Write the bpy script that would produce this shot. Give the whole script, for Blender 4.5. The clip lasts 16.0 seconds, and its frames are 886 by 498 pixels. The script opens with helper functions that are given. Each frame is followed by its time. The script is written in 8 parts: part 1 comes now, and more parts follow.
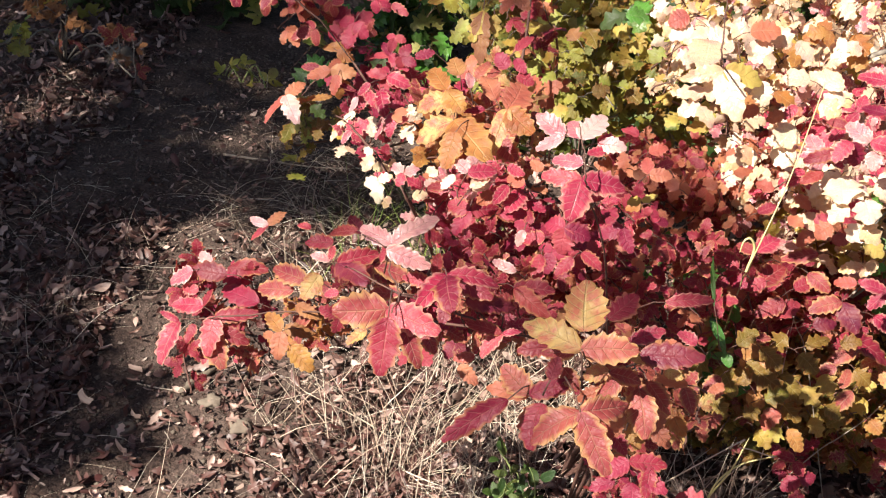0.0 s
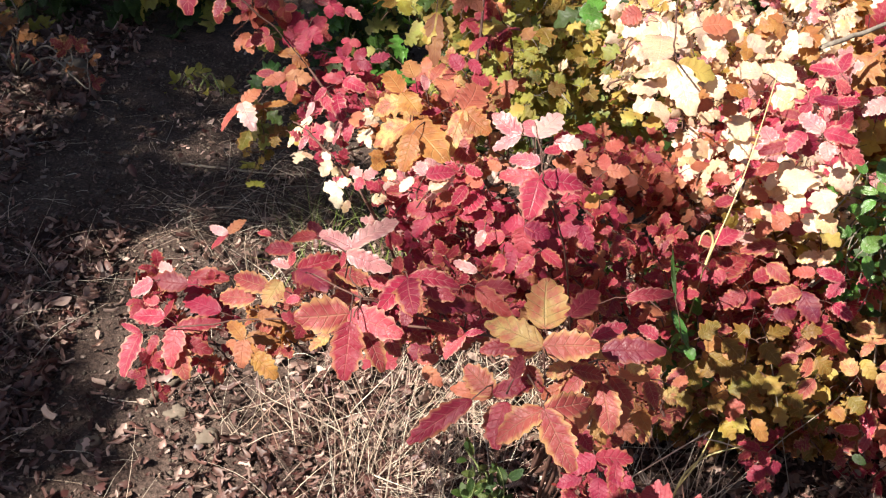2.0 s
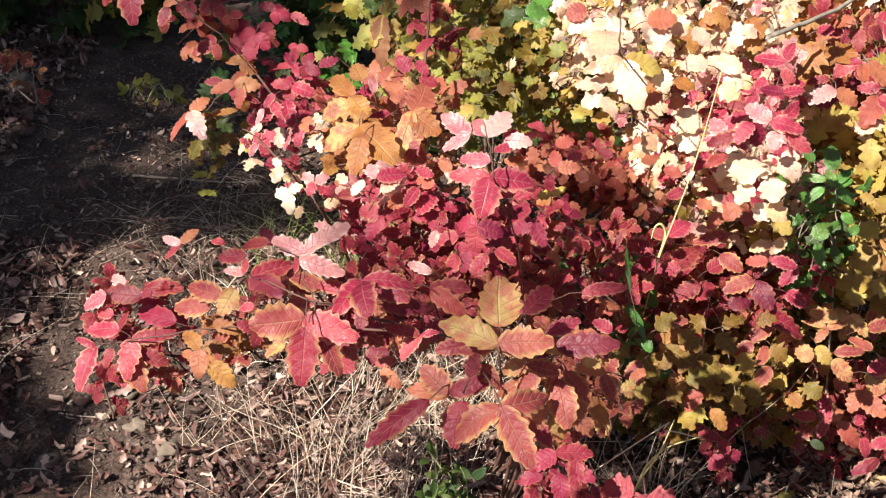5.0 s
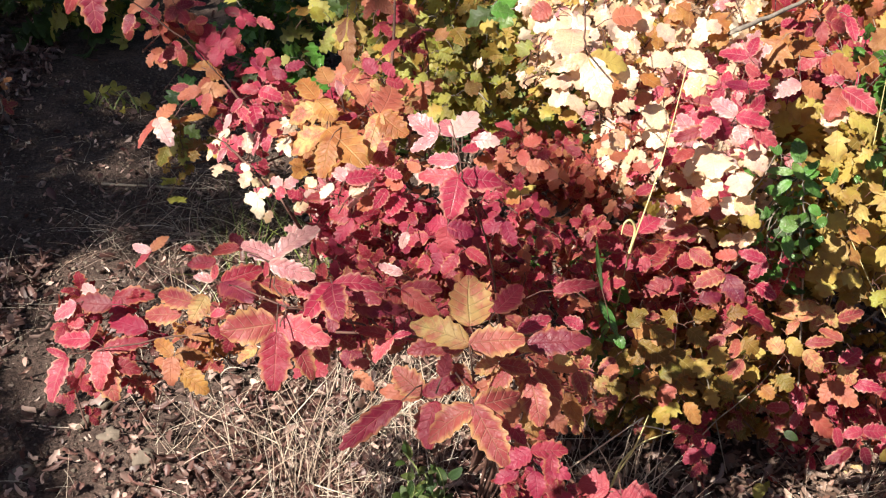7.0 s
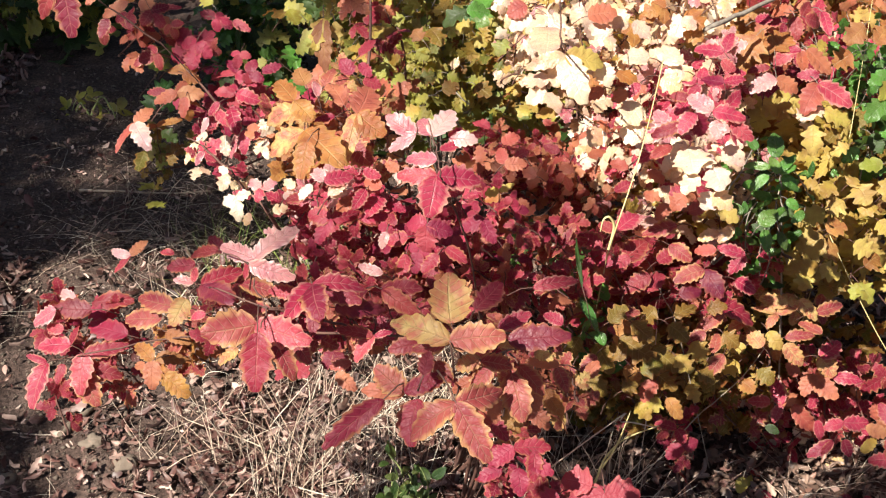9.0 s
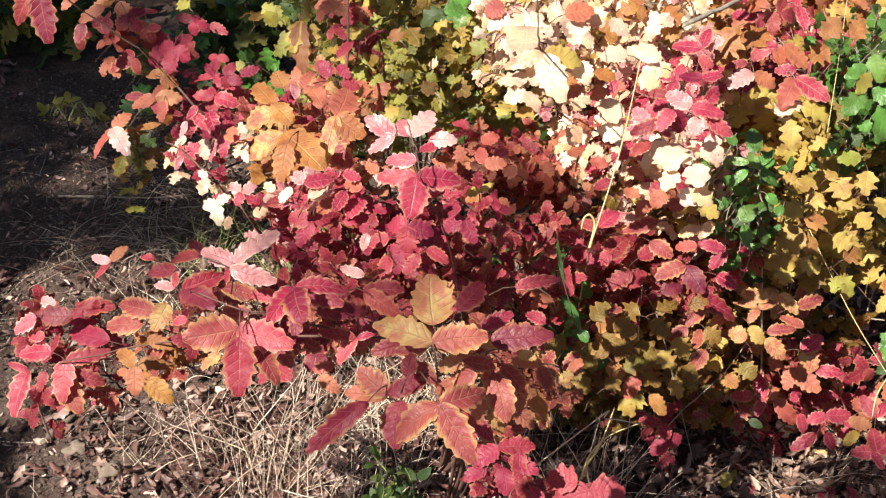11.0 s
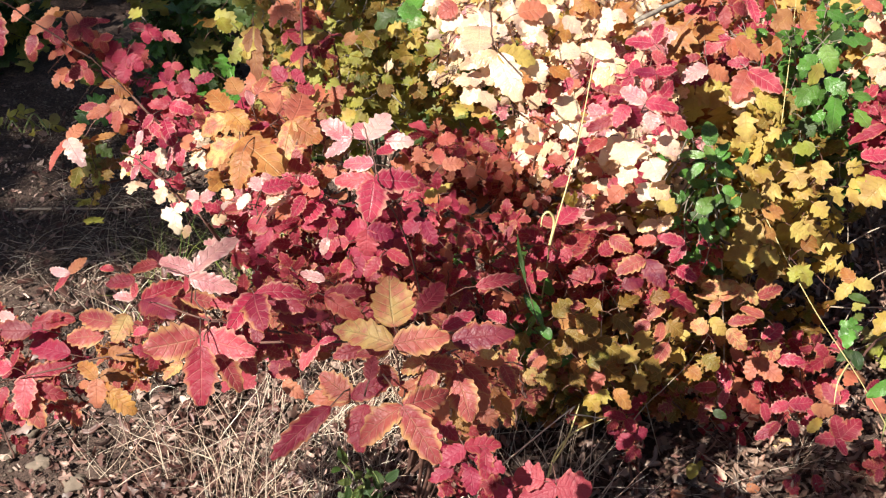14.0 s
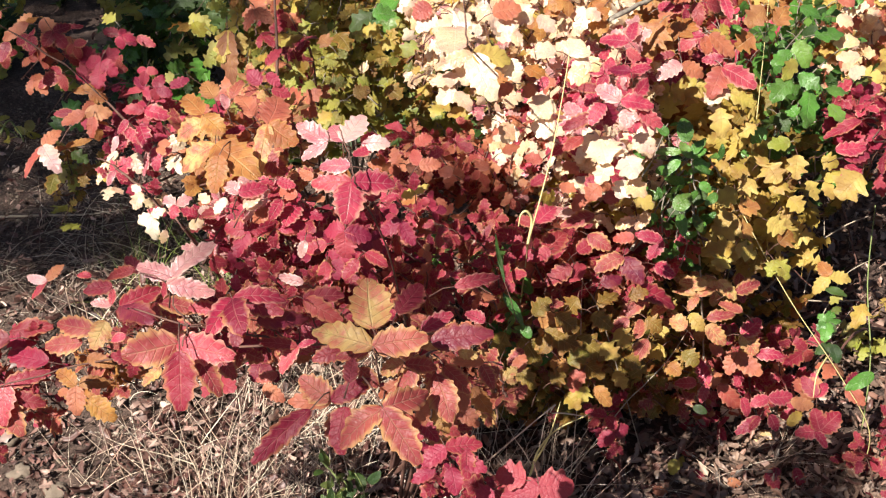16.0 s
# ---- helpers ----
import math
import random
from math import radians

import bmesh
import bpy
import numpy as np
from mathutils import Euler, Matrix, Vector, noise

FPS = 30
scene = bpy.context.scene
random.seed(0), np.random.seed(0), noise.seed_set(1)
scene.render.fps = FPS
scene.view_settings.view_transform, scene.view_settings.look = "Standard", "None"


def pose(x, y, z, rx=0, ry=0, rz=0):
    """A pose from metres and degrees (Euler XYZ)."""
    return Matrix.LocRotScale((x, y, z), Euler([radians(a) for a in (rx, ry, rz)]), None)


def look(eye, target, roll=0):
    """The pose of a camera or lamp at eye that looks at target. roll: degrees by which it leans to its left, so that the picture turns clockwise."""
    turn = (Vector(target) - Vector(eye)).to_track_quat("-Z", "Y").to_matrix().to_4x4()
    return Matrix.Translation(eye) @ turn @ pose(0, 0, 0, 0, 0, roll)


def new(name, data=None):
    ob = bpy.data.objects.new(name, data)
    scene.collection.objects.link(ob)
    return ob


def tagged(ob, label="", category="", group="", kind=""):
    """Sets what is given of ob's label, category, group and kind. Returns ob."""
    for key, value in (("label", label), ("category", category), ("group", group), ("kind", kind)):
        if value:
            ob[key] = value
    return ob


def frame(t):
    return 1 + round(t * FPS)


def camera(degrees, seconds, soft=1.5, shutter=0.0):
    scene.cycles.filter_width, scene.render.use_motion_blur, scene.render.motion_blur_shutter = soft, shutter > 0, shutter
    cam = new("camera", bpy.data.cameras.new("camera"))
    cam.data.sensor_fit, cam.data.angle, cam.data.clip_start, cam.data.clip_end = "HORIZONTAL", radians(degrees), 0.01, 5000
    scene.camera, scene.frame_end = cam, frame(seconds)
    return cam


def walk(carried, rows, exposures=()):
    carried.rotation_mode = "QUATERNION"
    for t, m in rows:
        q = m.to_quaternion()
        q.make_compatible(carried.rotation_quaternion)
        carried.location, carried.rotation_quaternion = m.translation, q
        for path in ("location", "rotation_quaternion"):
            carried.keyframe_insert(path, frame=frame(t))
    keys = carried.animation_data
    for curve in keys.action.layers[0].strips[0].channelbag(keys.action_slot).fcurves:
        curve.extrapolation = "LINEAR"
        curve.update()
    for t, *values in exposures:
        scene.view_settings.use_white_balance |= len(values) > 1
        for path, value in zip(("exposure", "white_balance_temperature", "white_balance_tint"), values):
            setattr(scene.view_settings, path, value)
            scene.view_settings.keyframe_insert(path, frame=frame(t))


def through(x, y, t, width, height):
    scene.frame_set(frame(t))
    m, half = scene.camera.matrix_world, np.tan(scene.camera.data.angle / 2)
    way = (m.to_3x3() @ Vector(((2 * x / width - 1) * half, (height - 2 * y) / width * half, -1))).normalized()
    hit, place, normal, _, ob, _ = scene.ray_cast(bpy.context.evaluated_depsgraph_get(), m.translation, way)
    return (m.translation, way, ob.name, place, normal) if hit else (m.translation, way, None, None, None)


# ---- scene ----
cam = camera(38.5, 16.0, soft=1.25)
walk(cam, [
    (0.0, pose(-0.0107, 0.0041, 1.6002, 55.592, -1.875, 7.644)),
    (0.5, pose(-0.0108, 0.0036, 1.6004, 55.634, -1.759, 7.077)),
    (1.0, pose(-0.0096, 0.0032, 1.6003, 55.684, -1.623, 6.495)),
    (1.5, pose(-0.0088, 0.0033, 1.6006, 55.726, -1.459, 5.835)),
    (2.0, pose(-0.0080, 0.0034, 1.6008, 55.753, -1.286, 5.222)),
    (2.5, pose(-0.0068, 0.0034, 1.6009, 55.792, -1.168, 4.719)),
    (3.0, pose(-0.0065, 0.0031, 1.6004, 55.814, -1.048, 4.260)),
    (3.5, pose(-0.0060, 0.0030, 1.6003, 55.840, -0.974, 3.929)),
    (4.0, pose(-0.0047, 0.0029, 1.6005, 55.864, -0.861, 3.453)),
    (6.5, pose(-0.0022, 0.0021, 1.6006, 55.932, -0.301, 1.141)),
    (7.0, pose(-0.0009, 0.0016, 1.6007, 55.961, -0.185, 0.703)),
    (7.5, pose(-0.0001, 0.0005, 1.6002, 55.984, -0.077, 0.316)),
    (8.0, pose(0.0000, -0.0000, 1.6000, 56.000, 0.000, 0.000)),
    (8.5, pose(-0.0003, -0.0011, 1.5989, 56.037, 0.056, -0.308)),
    (9.0, pose(-0.0001, -0.0010, 1.5990, 56.041, 0.115, -0.562)),
    (11.5, pose(0.0008, -0.0001, 1.6000, 56.003, 0.501, -2.157)),
    (12.0, pose(0.0016, -0.0001, 1.6000, 56.005, 0.553, -2.544)),
    (12.5, pose(0.0019, 0.0004, 1.6005, 55.992, 0.682, -2.887)),
    (13.0, pose(0.0025, -0.0003, 1.6003, 56.011, 0.774, -3.307)),
    (13.5, pose(0.0029, -0.0008, 1.6004, 56.016, 0.892, -3.732)),
    (14.0, pose(0.0035, -0.0011, 1.6008, 56.020, 0.993, -4.159)),
    (14.5, pose(0.0040, -0.0020, 1.6008, 56.036, 1.103, -4.640)),
    (15.0, pose(0.0038, -0.0029, 1.6006, 56.045, 1.165, -4.935)),
    (15.5, pose(0.0043, -0.0023, 1.6014, 56.026, 1.234, -5.196)),
    (16.0, pose(0.0050, -0.0018, 1.6017, 56.007, 1.286, -5.470)),
], exposures=[(0.0, 1.16), (3.0, 1.05), (6.5, 1.02), (16.0, 1.02)])

# ---- light: a low clear sun behind the camera's left shoulder, blue sky fill ----
SUN_WAY = Vector((0.49, 0.46, -0.74)).normalized()
world = bpy.data.worlds.new("sky")
scene.world = world
world.use_nodes = True
wn = world.node_tree
sky = wn.nodes.new("ShaderNodeTexSky")
sky.sky_type = "NISHITA"
sky.sun_disc = False
sky.sun_elevation = math.asin(-SUN_WAY.z)
sky.sun_rotation = math.atan2(-SUN_WAY.x, -SUN_WAY.y)
wn.links.new(sky.outputs[0], wn.nodes["Background"].inputs[0])
wn.nodes["Background"].inputs[1].default_value = 0.040
sun = new("sun", bpy.data.lights.new("sun", "SUN"))
sun.data.energy, sun.data.angle, sun.data.color = 6.0, radians(0.53), (1.0, 0.965, 0.86)
sun.matrix_world = look((0, 0, 8), Vector((0, 0, 8)) + SUN_WAY)

# ---- materials ----
def graph(name):
    m = bpy.data.materials.new(name)
    m.use_nodes = True
    t = m.node_tree
    return m, t, t.nodes["Principled BSDF"]


def node(t, kind, **values):
    n = t.nodes.new("ShaderNode" + kind)
    for k, v in values.items():
        n.inputs[k].default_value = v
    return n


def stored(t, name):
    n = t.nodes.new("ShaderNodeAttribute")
    n.attribute_name = name
    return n.outputs["Fac"]


def ramp(t, source, stops):
    r = t.nodes.new("ShaderNodeValToRGB")
    el = r.color_ramp.elements
    while len(el) < len(stops):
        el.new(0.5)
    for e, (p, c) in zip(el, stops):
        e.position, e.color = p, (*c, 1) if len(c) == 3 else c
    t.links.new(source, r.inputs[0])
    return r.outputs[0]


def math_node(t, op, a, b=0.0):
    n = t.nodes.new("ShaderNodeMath")
    n.operation = op
    for i, v in enumerate((a, b)):
        if isinstance(v, (int, float)):
            n.inputs[i].default_value = v
        else:
            t.links.new(v, n.inputs[i])
    return n.outputs[0]


def mix(t, fac, a, b, blend="MIX"):
    n = t.nodes.new("ShaderNodeMix")
    n.data_type, n.blend_type = "RGBA", blend
    for sock, v in ((n.inputs[0], fac), (n.inputs[6], a), (n.inputs[7], b)):
        if isinstance(v, (int, float)):
            sock.default_value = v
        elif isinstance(v, tuple):
            sock.default_value = (*v, 1)
        else:
            t.links.new(v, sock)
    return n.outputs[2]


def world_noise(t, scale, detail=4, rough=0.6):
    g = t.nodes.new("ShaderNodeNewGeometry")
    n = node(t, "TexNoise", Scale=scale, Detail=detail, Roughness=rough)
    t.links.new(g.outputs["Position"], n.inputs["Vector"])
    return n.outputs[0]


def bump(t, bsdf, height, strength, distance):
    b = node(t, "Bump", Strength=strength, Distance=distance)
    t.links.new(height, b.inputs["Height"])
    t.links.new(b.outputs[0], bsdf.inputs["Normal"])
    return b.outputs[0]


def leaf_material(name, stops, rim, vein, rim_amount=0.7, vein_amount=0.5, through=0.43, rough=0.46, blotch=None, gloss=0.42, rim_from=0.70):
    """Autumn leaf: a colour per leaf and leaflet, a paler or turned margin, veins, blotches, light shining through."""
    m, t, b = graph(name)
    info = t.nodes.new("ShaderNodeObjectInfo")
    geo = t.nodes.new("ShaderNodeNewGeometry")
    across = stored(t, "across")
    along = stored(t, "along")
    r = math_node(t, "FRACT", math_node(t, "ADD", math_node(t, "ADD", info.outputs["Random"], stored(t, "tone")),
                                        math_node(t, "MULTIPLY", geo.outputs["Random Per Island"], 0.30)))
    base = ramp(t, r, stops)
    patch = world_noise(t, 60, 4)
    if blotch:
        base = mix(t, ramp(t, world_noise(t, 70, 5, 0.65), [(0.42, (0, 0, 0)), (0.58, (0.85, 0.85, 0.85))]), base, blotch)
    # the leaf turns from the margin inward, furthest between the side veins
    wave = math_node(t, "SINE", math_node(t, "MULTIPLY", math_node(t, "SUBTRACT", along, math_node(t, "MULTIPLY", across, 0.20)), 2 * math.pi * 6))
    edge = math_node(t, "ADD", across, math_node(t, "MULTIPLY", math_node(t, "SUBTRACT", patch, 0.5), 0.55))
    edge = math_node(t, "SUBTRACT", edge, math_node(t, "MULTIPLY", wave, 0.05))
    edge = ramp(t, edge, [(rim_from, (0, 0, 0)), (0.5 * rim_from + 0.5, (rim_amount * 0.55,) * 3), (1.0, (rim_amount,) * 3)])
    base = mix(t, edge, base, rim)
    side = ramp(t, wave, [(0.90, (0, 0, 0)), (1.0, (vein_amount * 0.85,) * 3)])
    mid = ramp(t, across, [(0.0, (vein_amount,) * 3), (0.07, (0, 0, 0))])
    base = mix(t, mix(t, 1.0, side, mid, "LIGHTEN"), base, vein)
    fine = world_noise(t, 420, 3)
    # a net of small veins, and darker mottling
    cells = t.nodes.new("ShaderNodeTexVoronoi")
    cells.feature = "DISTANCE_TO_EDGE"
    cells.inputs["Scale"].default_value = 330
    t.links.new(geo.outputs["Position"], cells.inputs["Vector"])
    net = ramp(t, cells.outputs["Distance"], [(0.0, (1, 1, 1)), (0.10, (0, 0, 0))])
    base = mix(t, math_node(t, "MULTIPLY", net, vein_amount * 0.07), base, vein)
    dark = ramp(t, world_noise(t, 34, 4, 0.55), [(0.42, (0, 0, 0)), (0.66, (0.7, 0.7, 0.7))])
    base = mix(t, dark, base, mix(t, 1.0, base, (0.66, 0.46, 0.66), "MULTIPLY"))
    base = mix(t, math_node(t, "MULTIPLY", fine, 0.22), base, mix(t, 1.0, base, (0.55, 0.45, 0.5), "MULTIPLY"))
    # brown specks of the dying leaf
    speck = ramp(t, world_noise(t, 150, 2), [(0.68, (0, 0, 0)), (0.76, (0.6, 0.6, 0.6))])
    base = mix(t, speck, base, (0.16, 0.06, 0.03))
    t.links.new(base, b.inputs["Base Color"])
    rg = ramp(t, fine, [(0.3, (rough - 0.10,) * 3), (0.7, (rough + 0.14,) * 3)])
    t.links.new(rg, b.inputs["Roughness"])
    b.inputs["Specular IOR Level"].default_value = gloss
    # sunken veins and a faintly puckered blade
    sunk = math_node(t, "ADD", side, mid)
    ribs = math_node(t, "ADD", math_node(t, "MULTIPLY", sunk, -0.9), math_node(t, "ADD", math_node(t, "MULTIPLY", fine, 0.25), math_node(t, "MULTIPLY", net, -0.10)))
    ribs = math_node(t, "ADD", ribs, math_node(t, "ADD", math_node(t, "MULTIPLY", world_noise(t, 95, 3), 1.3), math_node(t, "MULTIPLY", wave, -0.04)))
    nrm = bump(t, b, ribs, 0.7, 0.0015)
    tr = t.nodes.new("ShaderNodeBsdfTranslucent")
    t.links.new(mix(t, 1.0, base, (1.0, 0.86, 0.68), "MULTIPLY"), tr.inputs[0])
    t.links.new(nrm, tr.inputs["Normal"])
    ms = t.nodes.new("ShaderNodeMixShader")
    ms.inputs[0].default_value = through
    t.links.new(b.outputs[0], ms.inputs[1])
    t.links.new(tr.outputs[0], ms.inputs[2])
    t.links.new(ms.outputs[0], t.nodes["Material Output"].inputs["Surface"])
    return m


LEAF = {
    "crimson": leaf_material("crimson_leaf", [(0, (0.30, 0.018, 0.042)), (0.35, (0.38, 0.036, 0.064)), (0.7, (0.22, 0.013, 0.040)), (1, (0.38, 0.058, 0.054))],
                             (0.50, 0.24, 0.11), (0.58, 0.24, 0.20), 0.8, 0.45),
    "pink": leaf_material("pink_leaf", [(0, (0.45, 0.030, 0.076)), (0.4, (0.53, 0.054, 0.102)), (0.75, (0.37, 0.020, 0.064)), (1, (0.54, 0.090, 0.105))],
                          (0.68, 0.38, 0.26), (0.70, 0.34, 0.30), 0.75, 0.5, gloss=0.42, rough=0.40),
    "magenta": leaf_material("magenta_leaf", [(0, (0.33, 0.022, 0.060)), (0.4, (0.41, 0.036, 0.078)), (0.75, (0.24, 0.014, 0.050)), (1, (0.44, 0.062, 0.078))],
                             (0.44, 0.12, 0.09), (0.48, 0.12, 0.15), 0.55, 0.35),
    "ember": leaf_material("ember_leaf", [(0, (0.38, 0.062, 0.066)), (0.35, (0.31, 0.036, 0.056)), (0.7, (0.42, 0.110, 0.072)), (1, (0.29, 0.032, 0.056))],
                           (0.60, 0.36, 0.14), (0.60, 0.34, 0.22), 0.9, 0.6, blotch=(0.38, 0.085, 0.07), rim_from=0.60),
    "flame": leaf_material("flame_leaf", [(0, (0.64, 0.46, 0.17)), (0.5, (0.58, 0.34, 0.13)), (1, (0.64, 0.50, 0.18))],
                           (0.58, 0.36, 0.11), (0.72, 0.56, 0.26), 0.7, 0.75, blotch=(0.50, 0.115, 0.085), rim_from=0.62),
    # dark purple-red leaf; the tone also carries shade lying on red leaves
    "purple": leaf_material("shaded_purple_leaf", [(0, (0.15, 0.014, 0.045)), (0.5, (0.20, 0.020, 0.050)), (1, (0.23, 0.034, 0.05))],
                            (0.34, 0.12, 0.06), (0.32, 0.09, 0.095), 0.75, 0.35, blotch=(0.24, 0.04, 0.05)),
    # near-white leaf colour that stands in for overexposed sun glare
    "cream": leaf_material("glare_cream_leaf", [(0, (0.86, 0.70, 0.44)), (0.35, (0.88, 0.80, 0.60)), (0.7, (0.84, 0.60, 0.40)), (1, (0.88, 0.76, 0.50))],
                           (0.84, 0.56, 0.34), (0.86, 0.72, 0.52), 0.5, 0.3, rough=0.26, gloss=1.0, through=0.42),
    "orange": leaf_material("orange_leaf", [(0, (0.46, 0.18, 0.045)), (0.3, (0.50, 0.25, 0.06)), (0.6, (0.44, 0.14, 0.045)), (0.8, (0.54, 0.32, 0.09)), (1, (0.46, 0.14, 0.06))],
                            (0.50, 0.30, 0.09), (0.56, 0.36, 0.14), 0.6, 0.5, blotch=(0.38, 0.15, 0.05)),
    # peach lightened towards the white it turns in full sun
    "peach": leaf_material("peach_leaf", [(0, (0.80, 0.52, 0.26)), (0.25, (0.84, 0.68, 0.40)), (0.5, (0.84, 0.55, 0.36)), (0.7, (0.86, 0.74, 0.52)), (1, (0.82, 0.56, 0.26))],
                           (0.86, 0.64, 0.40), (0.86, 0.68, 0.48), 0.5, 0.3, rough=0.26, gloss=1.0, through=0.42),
    "blush": leaf_material("blush_leaf", [(0, (0.60, 0.18, 0.20)), (0.35, (0.70, 0.38, 0.35)), (0.7, (0.54, 0.10, 0.15)), (1, (0.74, 0.50, 0.43))],
                           (0.82, 0.64, 0.52), (0.80, 0.54, 0.46), 0.8, 0.6, rough=0.32, gloss=0.7),
    "salmon": leaf_material("salmon_leaf", [(0, (0.50, 0.140, 0.075)), (0.3, (0.54, 0.205, 0.105)), (0.6, (0.45, 0.085, 0.070)), (0.8, (0.57, 0.27, 0.125)), (1, (0.46, 0.130, 0.070))],
                            (0.54, 0.26, 0.14), (0.54, 0.25, 0.16), 0.55, 0.4),
    "gold": leaf_material("gold_leaf", [(0, (0.50, 0.35, 0.07)), (0.4, (0.58, 0.44, 0.12)), (0.7, (0.44, 0.29, 0.05)), (1, (0.50, 0.42, 0.09))],
                          (0.54, 0.42, 0.13), (0.50, 0.37, 0.10), 0.45, 0.4),
    "olive": leaf_material("olive_leaf", [(0, (0.19, 0.145, 0.022)), (0.3, (0.26, 0.135, 0.028)), (0.55, (0.19, 0.165, 0.024)), (0.75, (0.33, 0.110, 0.032)), (0.88, (0.14, 0.150, 0.022)), (1, (0.11, 0.135, 0.025))],
                           (0.42, 0.20, 0.05), (0.42, 0.32, 0.11), 0.75, 0.6),
    "lime": leaf_material("lime_leaf", [(0, (0.26, 0.29, 0.04)), (0.3, (0.42, 0.42, 0.08)), (0.6, (0.33, 0.29, 0.04)), (0.8, (0.48, 0.44, 0.12)), (1, (0.16, 0.22, 0.04))],
                          (0.42, 0.37, 0.10), (0.38, 0.38, 0.11), 0.4, 0.4),
    "green": leaf_material("green_leaf", [(0, (0.085, 0.24, 0.035)), (0.4, (0.13, 0.33, 0.05)), (0.75, (0.06, 0.17, 0.03)), (1, (0.20, 0.36, 0.06))],
                           (0.09, 0.22, 0.05), (0.22, 0.36, 0.13), 0.3, 0.45, rough=0.30, gloss=0.65),
    "deep_green": leaf_material("deep_green_leaf", [(0, (0.04, 0.09, 0.02)), (0.4, (0.07, 0.12, 0.024)), (0.75, (0.03, 0.065, 0.02)), (1, (0.14, 0.17, 0.035))],
                                (0.11, 0.15, 0.04), (0.11, 0.18, 0.055), 0.3, 0.3),
    "brown": leaf_material("withered_leaf", [(0, (0.26, 0.10, 0.03)), (0.5, (0.34, 0.15, 0.045)), (1, (0.20, 0.08, 0.03))],
                           (0.24, 0.11, 0.05), (0.38, 0.21, 0.08), 0.5, 0.5, through=0.2, rough=0.6),
}


def bark_material(name, a, b_, scale=60):
    m, t, b = graph(name)
    n = world_noise(t, scale, 5)
    t.links.new(ramp(t, n, [(0.3, a), (0.7, b_)]), b.inputs["Base Color"])
    b.inputs["Roughness"].default_value = 0.75
    bump(t, b, world_noise(t, scale * 4, 4), 0.6, 0.002)
    return m


STEM_RED = bark_material("reddish_stem", (0.065, 0.024, 0.02), (0.15, 0.07, 0.048), 90)
STEM_GREY = bark_material("grey_bark", (0.13, 0.10, 0.08), (0.30, 0.25, 0.20), 70)
STEM_GREEN = bark_material("green_stem", (0.12, 0.17, 0.05), (0.28, 0.30, 0.11), 70)
TWIG = bark_material("dry_twig", (0.20, 0.15, 0.11), (0.46, 0.38, 0.29), 60)
ROOT = bark_material("dark_wood", (0.07, 0.05, 0.035), (0.20, 0.15, 0.11), 50)


def straw_material(name, stops):
    m, t, b = graph(name)
    g = t.nodes.new("ShaderNodeNewGeometry")
    base = ramp(t, g.outputs["Random Per Island"], stops)
    n = world_noise(t, 130, 3)
    base = mix(t, math_node(t, "MULTIPLY", n, 0.5), base, mix(t, 1.0, base, (0.6, 0.5, 0.42), "MULTIPLY"))
    t.links.new(base, b.inputs["Base Color"])
    b.inputs["Roughness"].default_value = 0.5
    return m


STRAW = straw_material("dry_straw", [(0, (0.64, 0.45, 0.33)), (0.2, (0.92, 0.80, 0.64)), (0.32, (0.19, 0.105, 0.075)), (0.5, (0.94, 0.85, 0.71)), (0.64, (0.46, 0.29, 0.21)), (0.84, (0.85, 0.67, 0.53)), (1, (0.11, 0.058, 0.046))])
GRASS = straw_material("green_grass", [(0, (0.10, 0.17, 0.03)), (0.5, (0.20, 0.26, 0.06)), (1, (0.34, 0.33, 0.09))])
CULM = straw_material("yellowing_culm", [(0, (0.60, 0.48, 0.20)), (0.5, (0.66, 0.54, 0.26)), (1, (0.46, 0.46, 0.12))])
LITTER = straw_material("fallen_leaf", [(0, (0.066, 0.027, 0.023)), (0.15, (0.17, 0.078, 0.062)), (0.3, (0.040, 0.020, 0.018)), (0.45, (0.22, 0.115, 0.095)),
                                        (0.58, (0.10, 0.032, 0.028)), (0.72, (0.12, 0.060, 0.050)), (0.86, (0.62, 0.44, 0.37)), (0.93, (0.38, 0.22, 0.18)), (1, (0.040, 0.022, 0.020))])
# fallen leaves under the shrubs, pale tones held down in place of shade
SHADED_LITTER = straw_material("shaded_fallen_leaf", [(0, (0.13, 0.080, 0.060)), (0.2, (0.24, 0.155, 0.115)), (0.4, (0.08, 0.055, 0.045)), (0.6, (0.25, 0.165, 0.13)),
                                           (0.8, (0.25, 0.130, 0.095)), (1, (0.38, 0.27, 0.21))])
DEBRIS = straw_material("plant_debris", [(0, (0.11, 0.064, 0.050)), (0.4, (0.24, 0.15, 0.11)), (0.7, (0.075, 0.048, 0.042)), (0.9, (0.37, 0.25, 0.20)), (1, (0.45, 0.33, 0.27))])


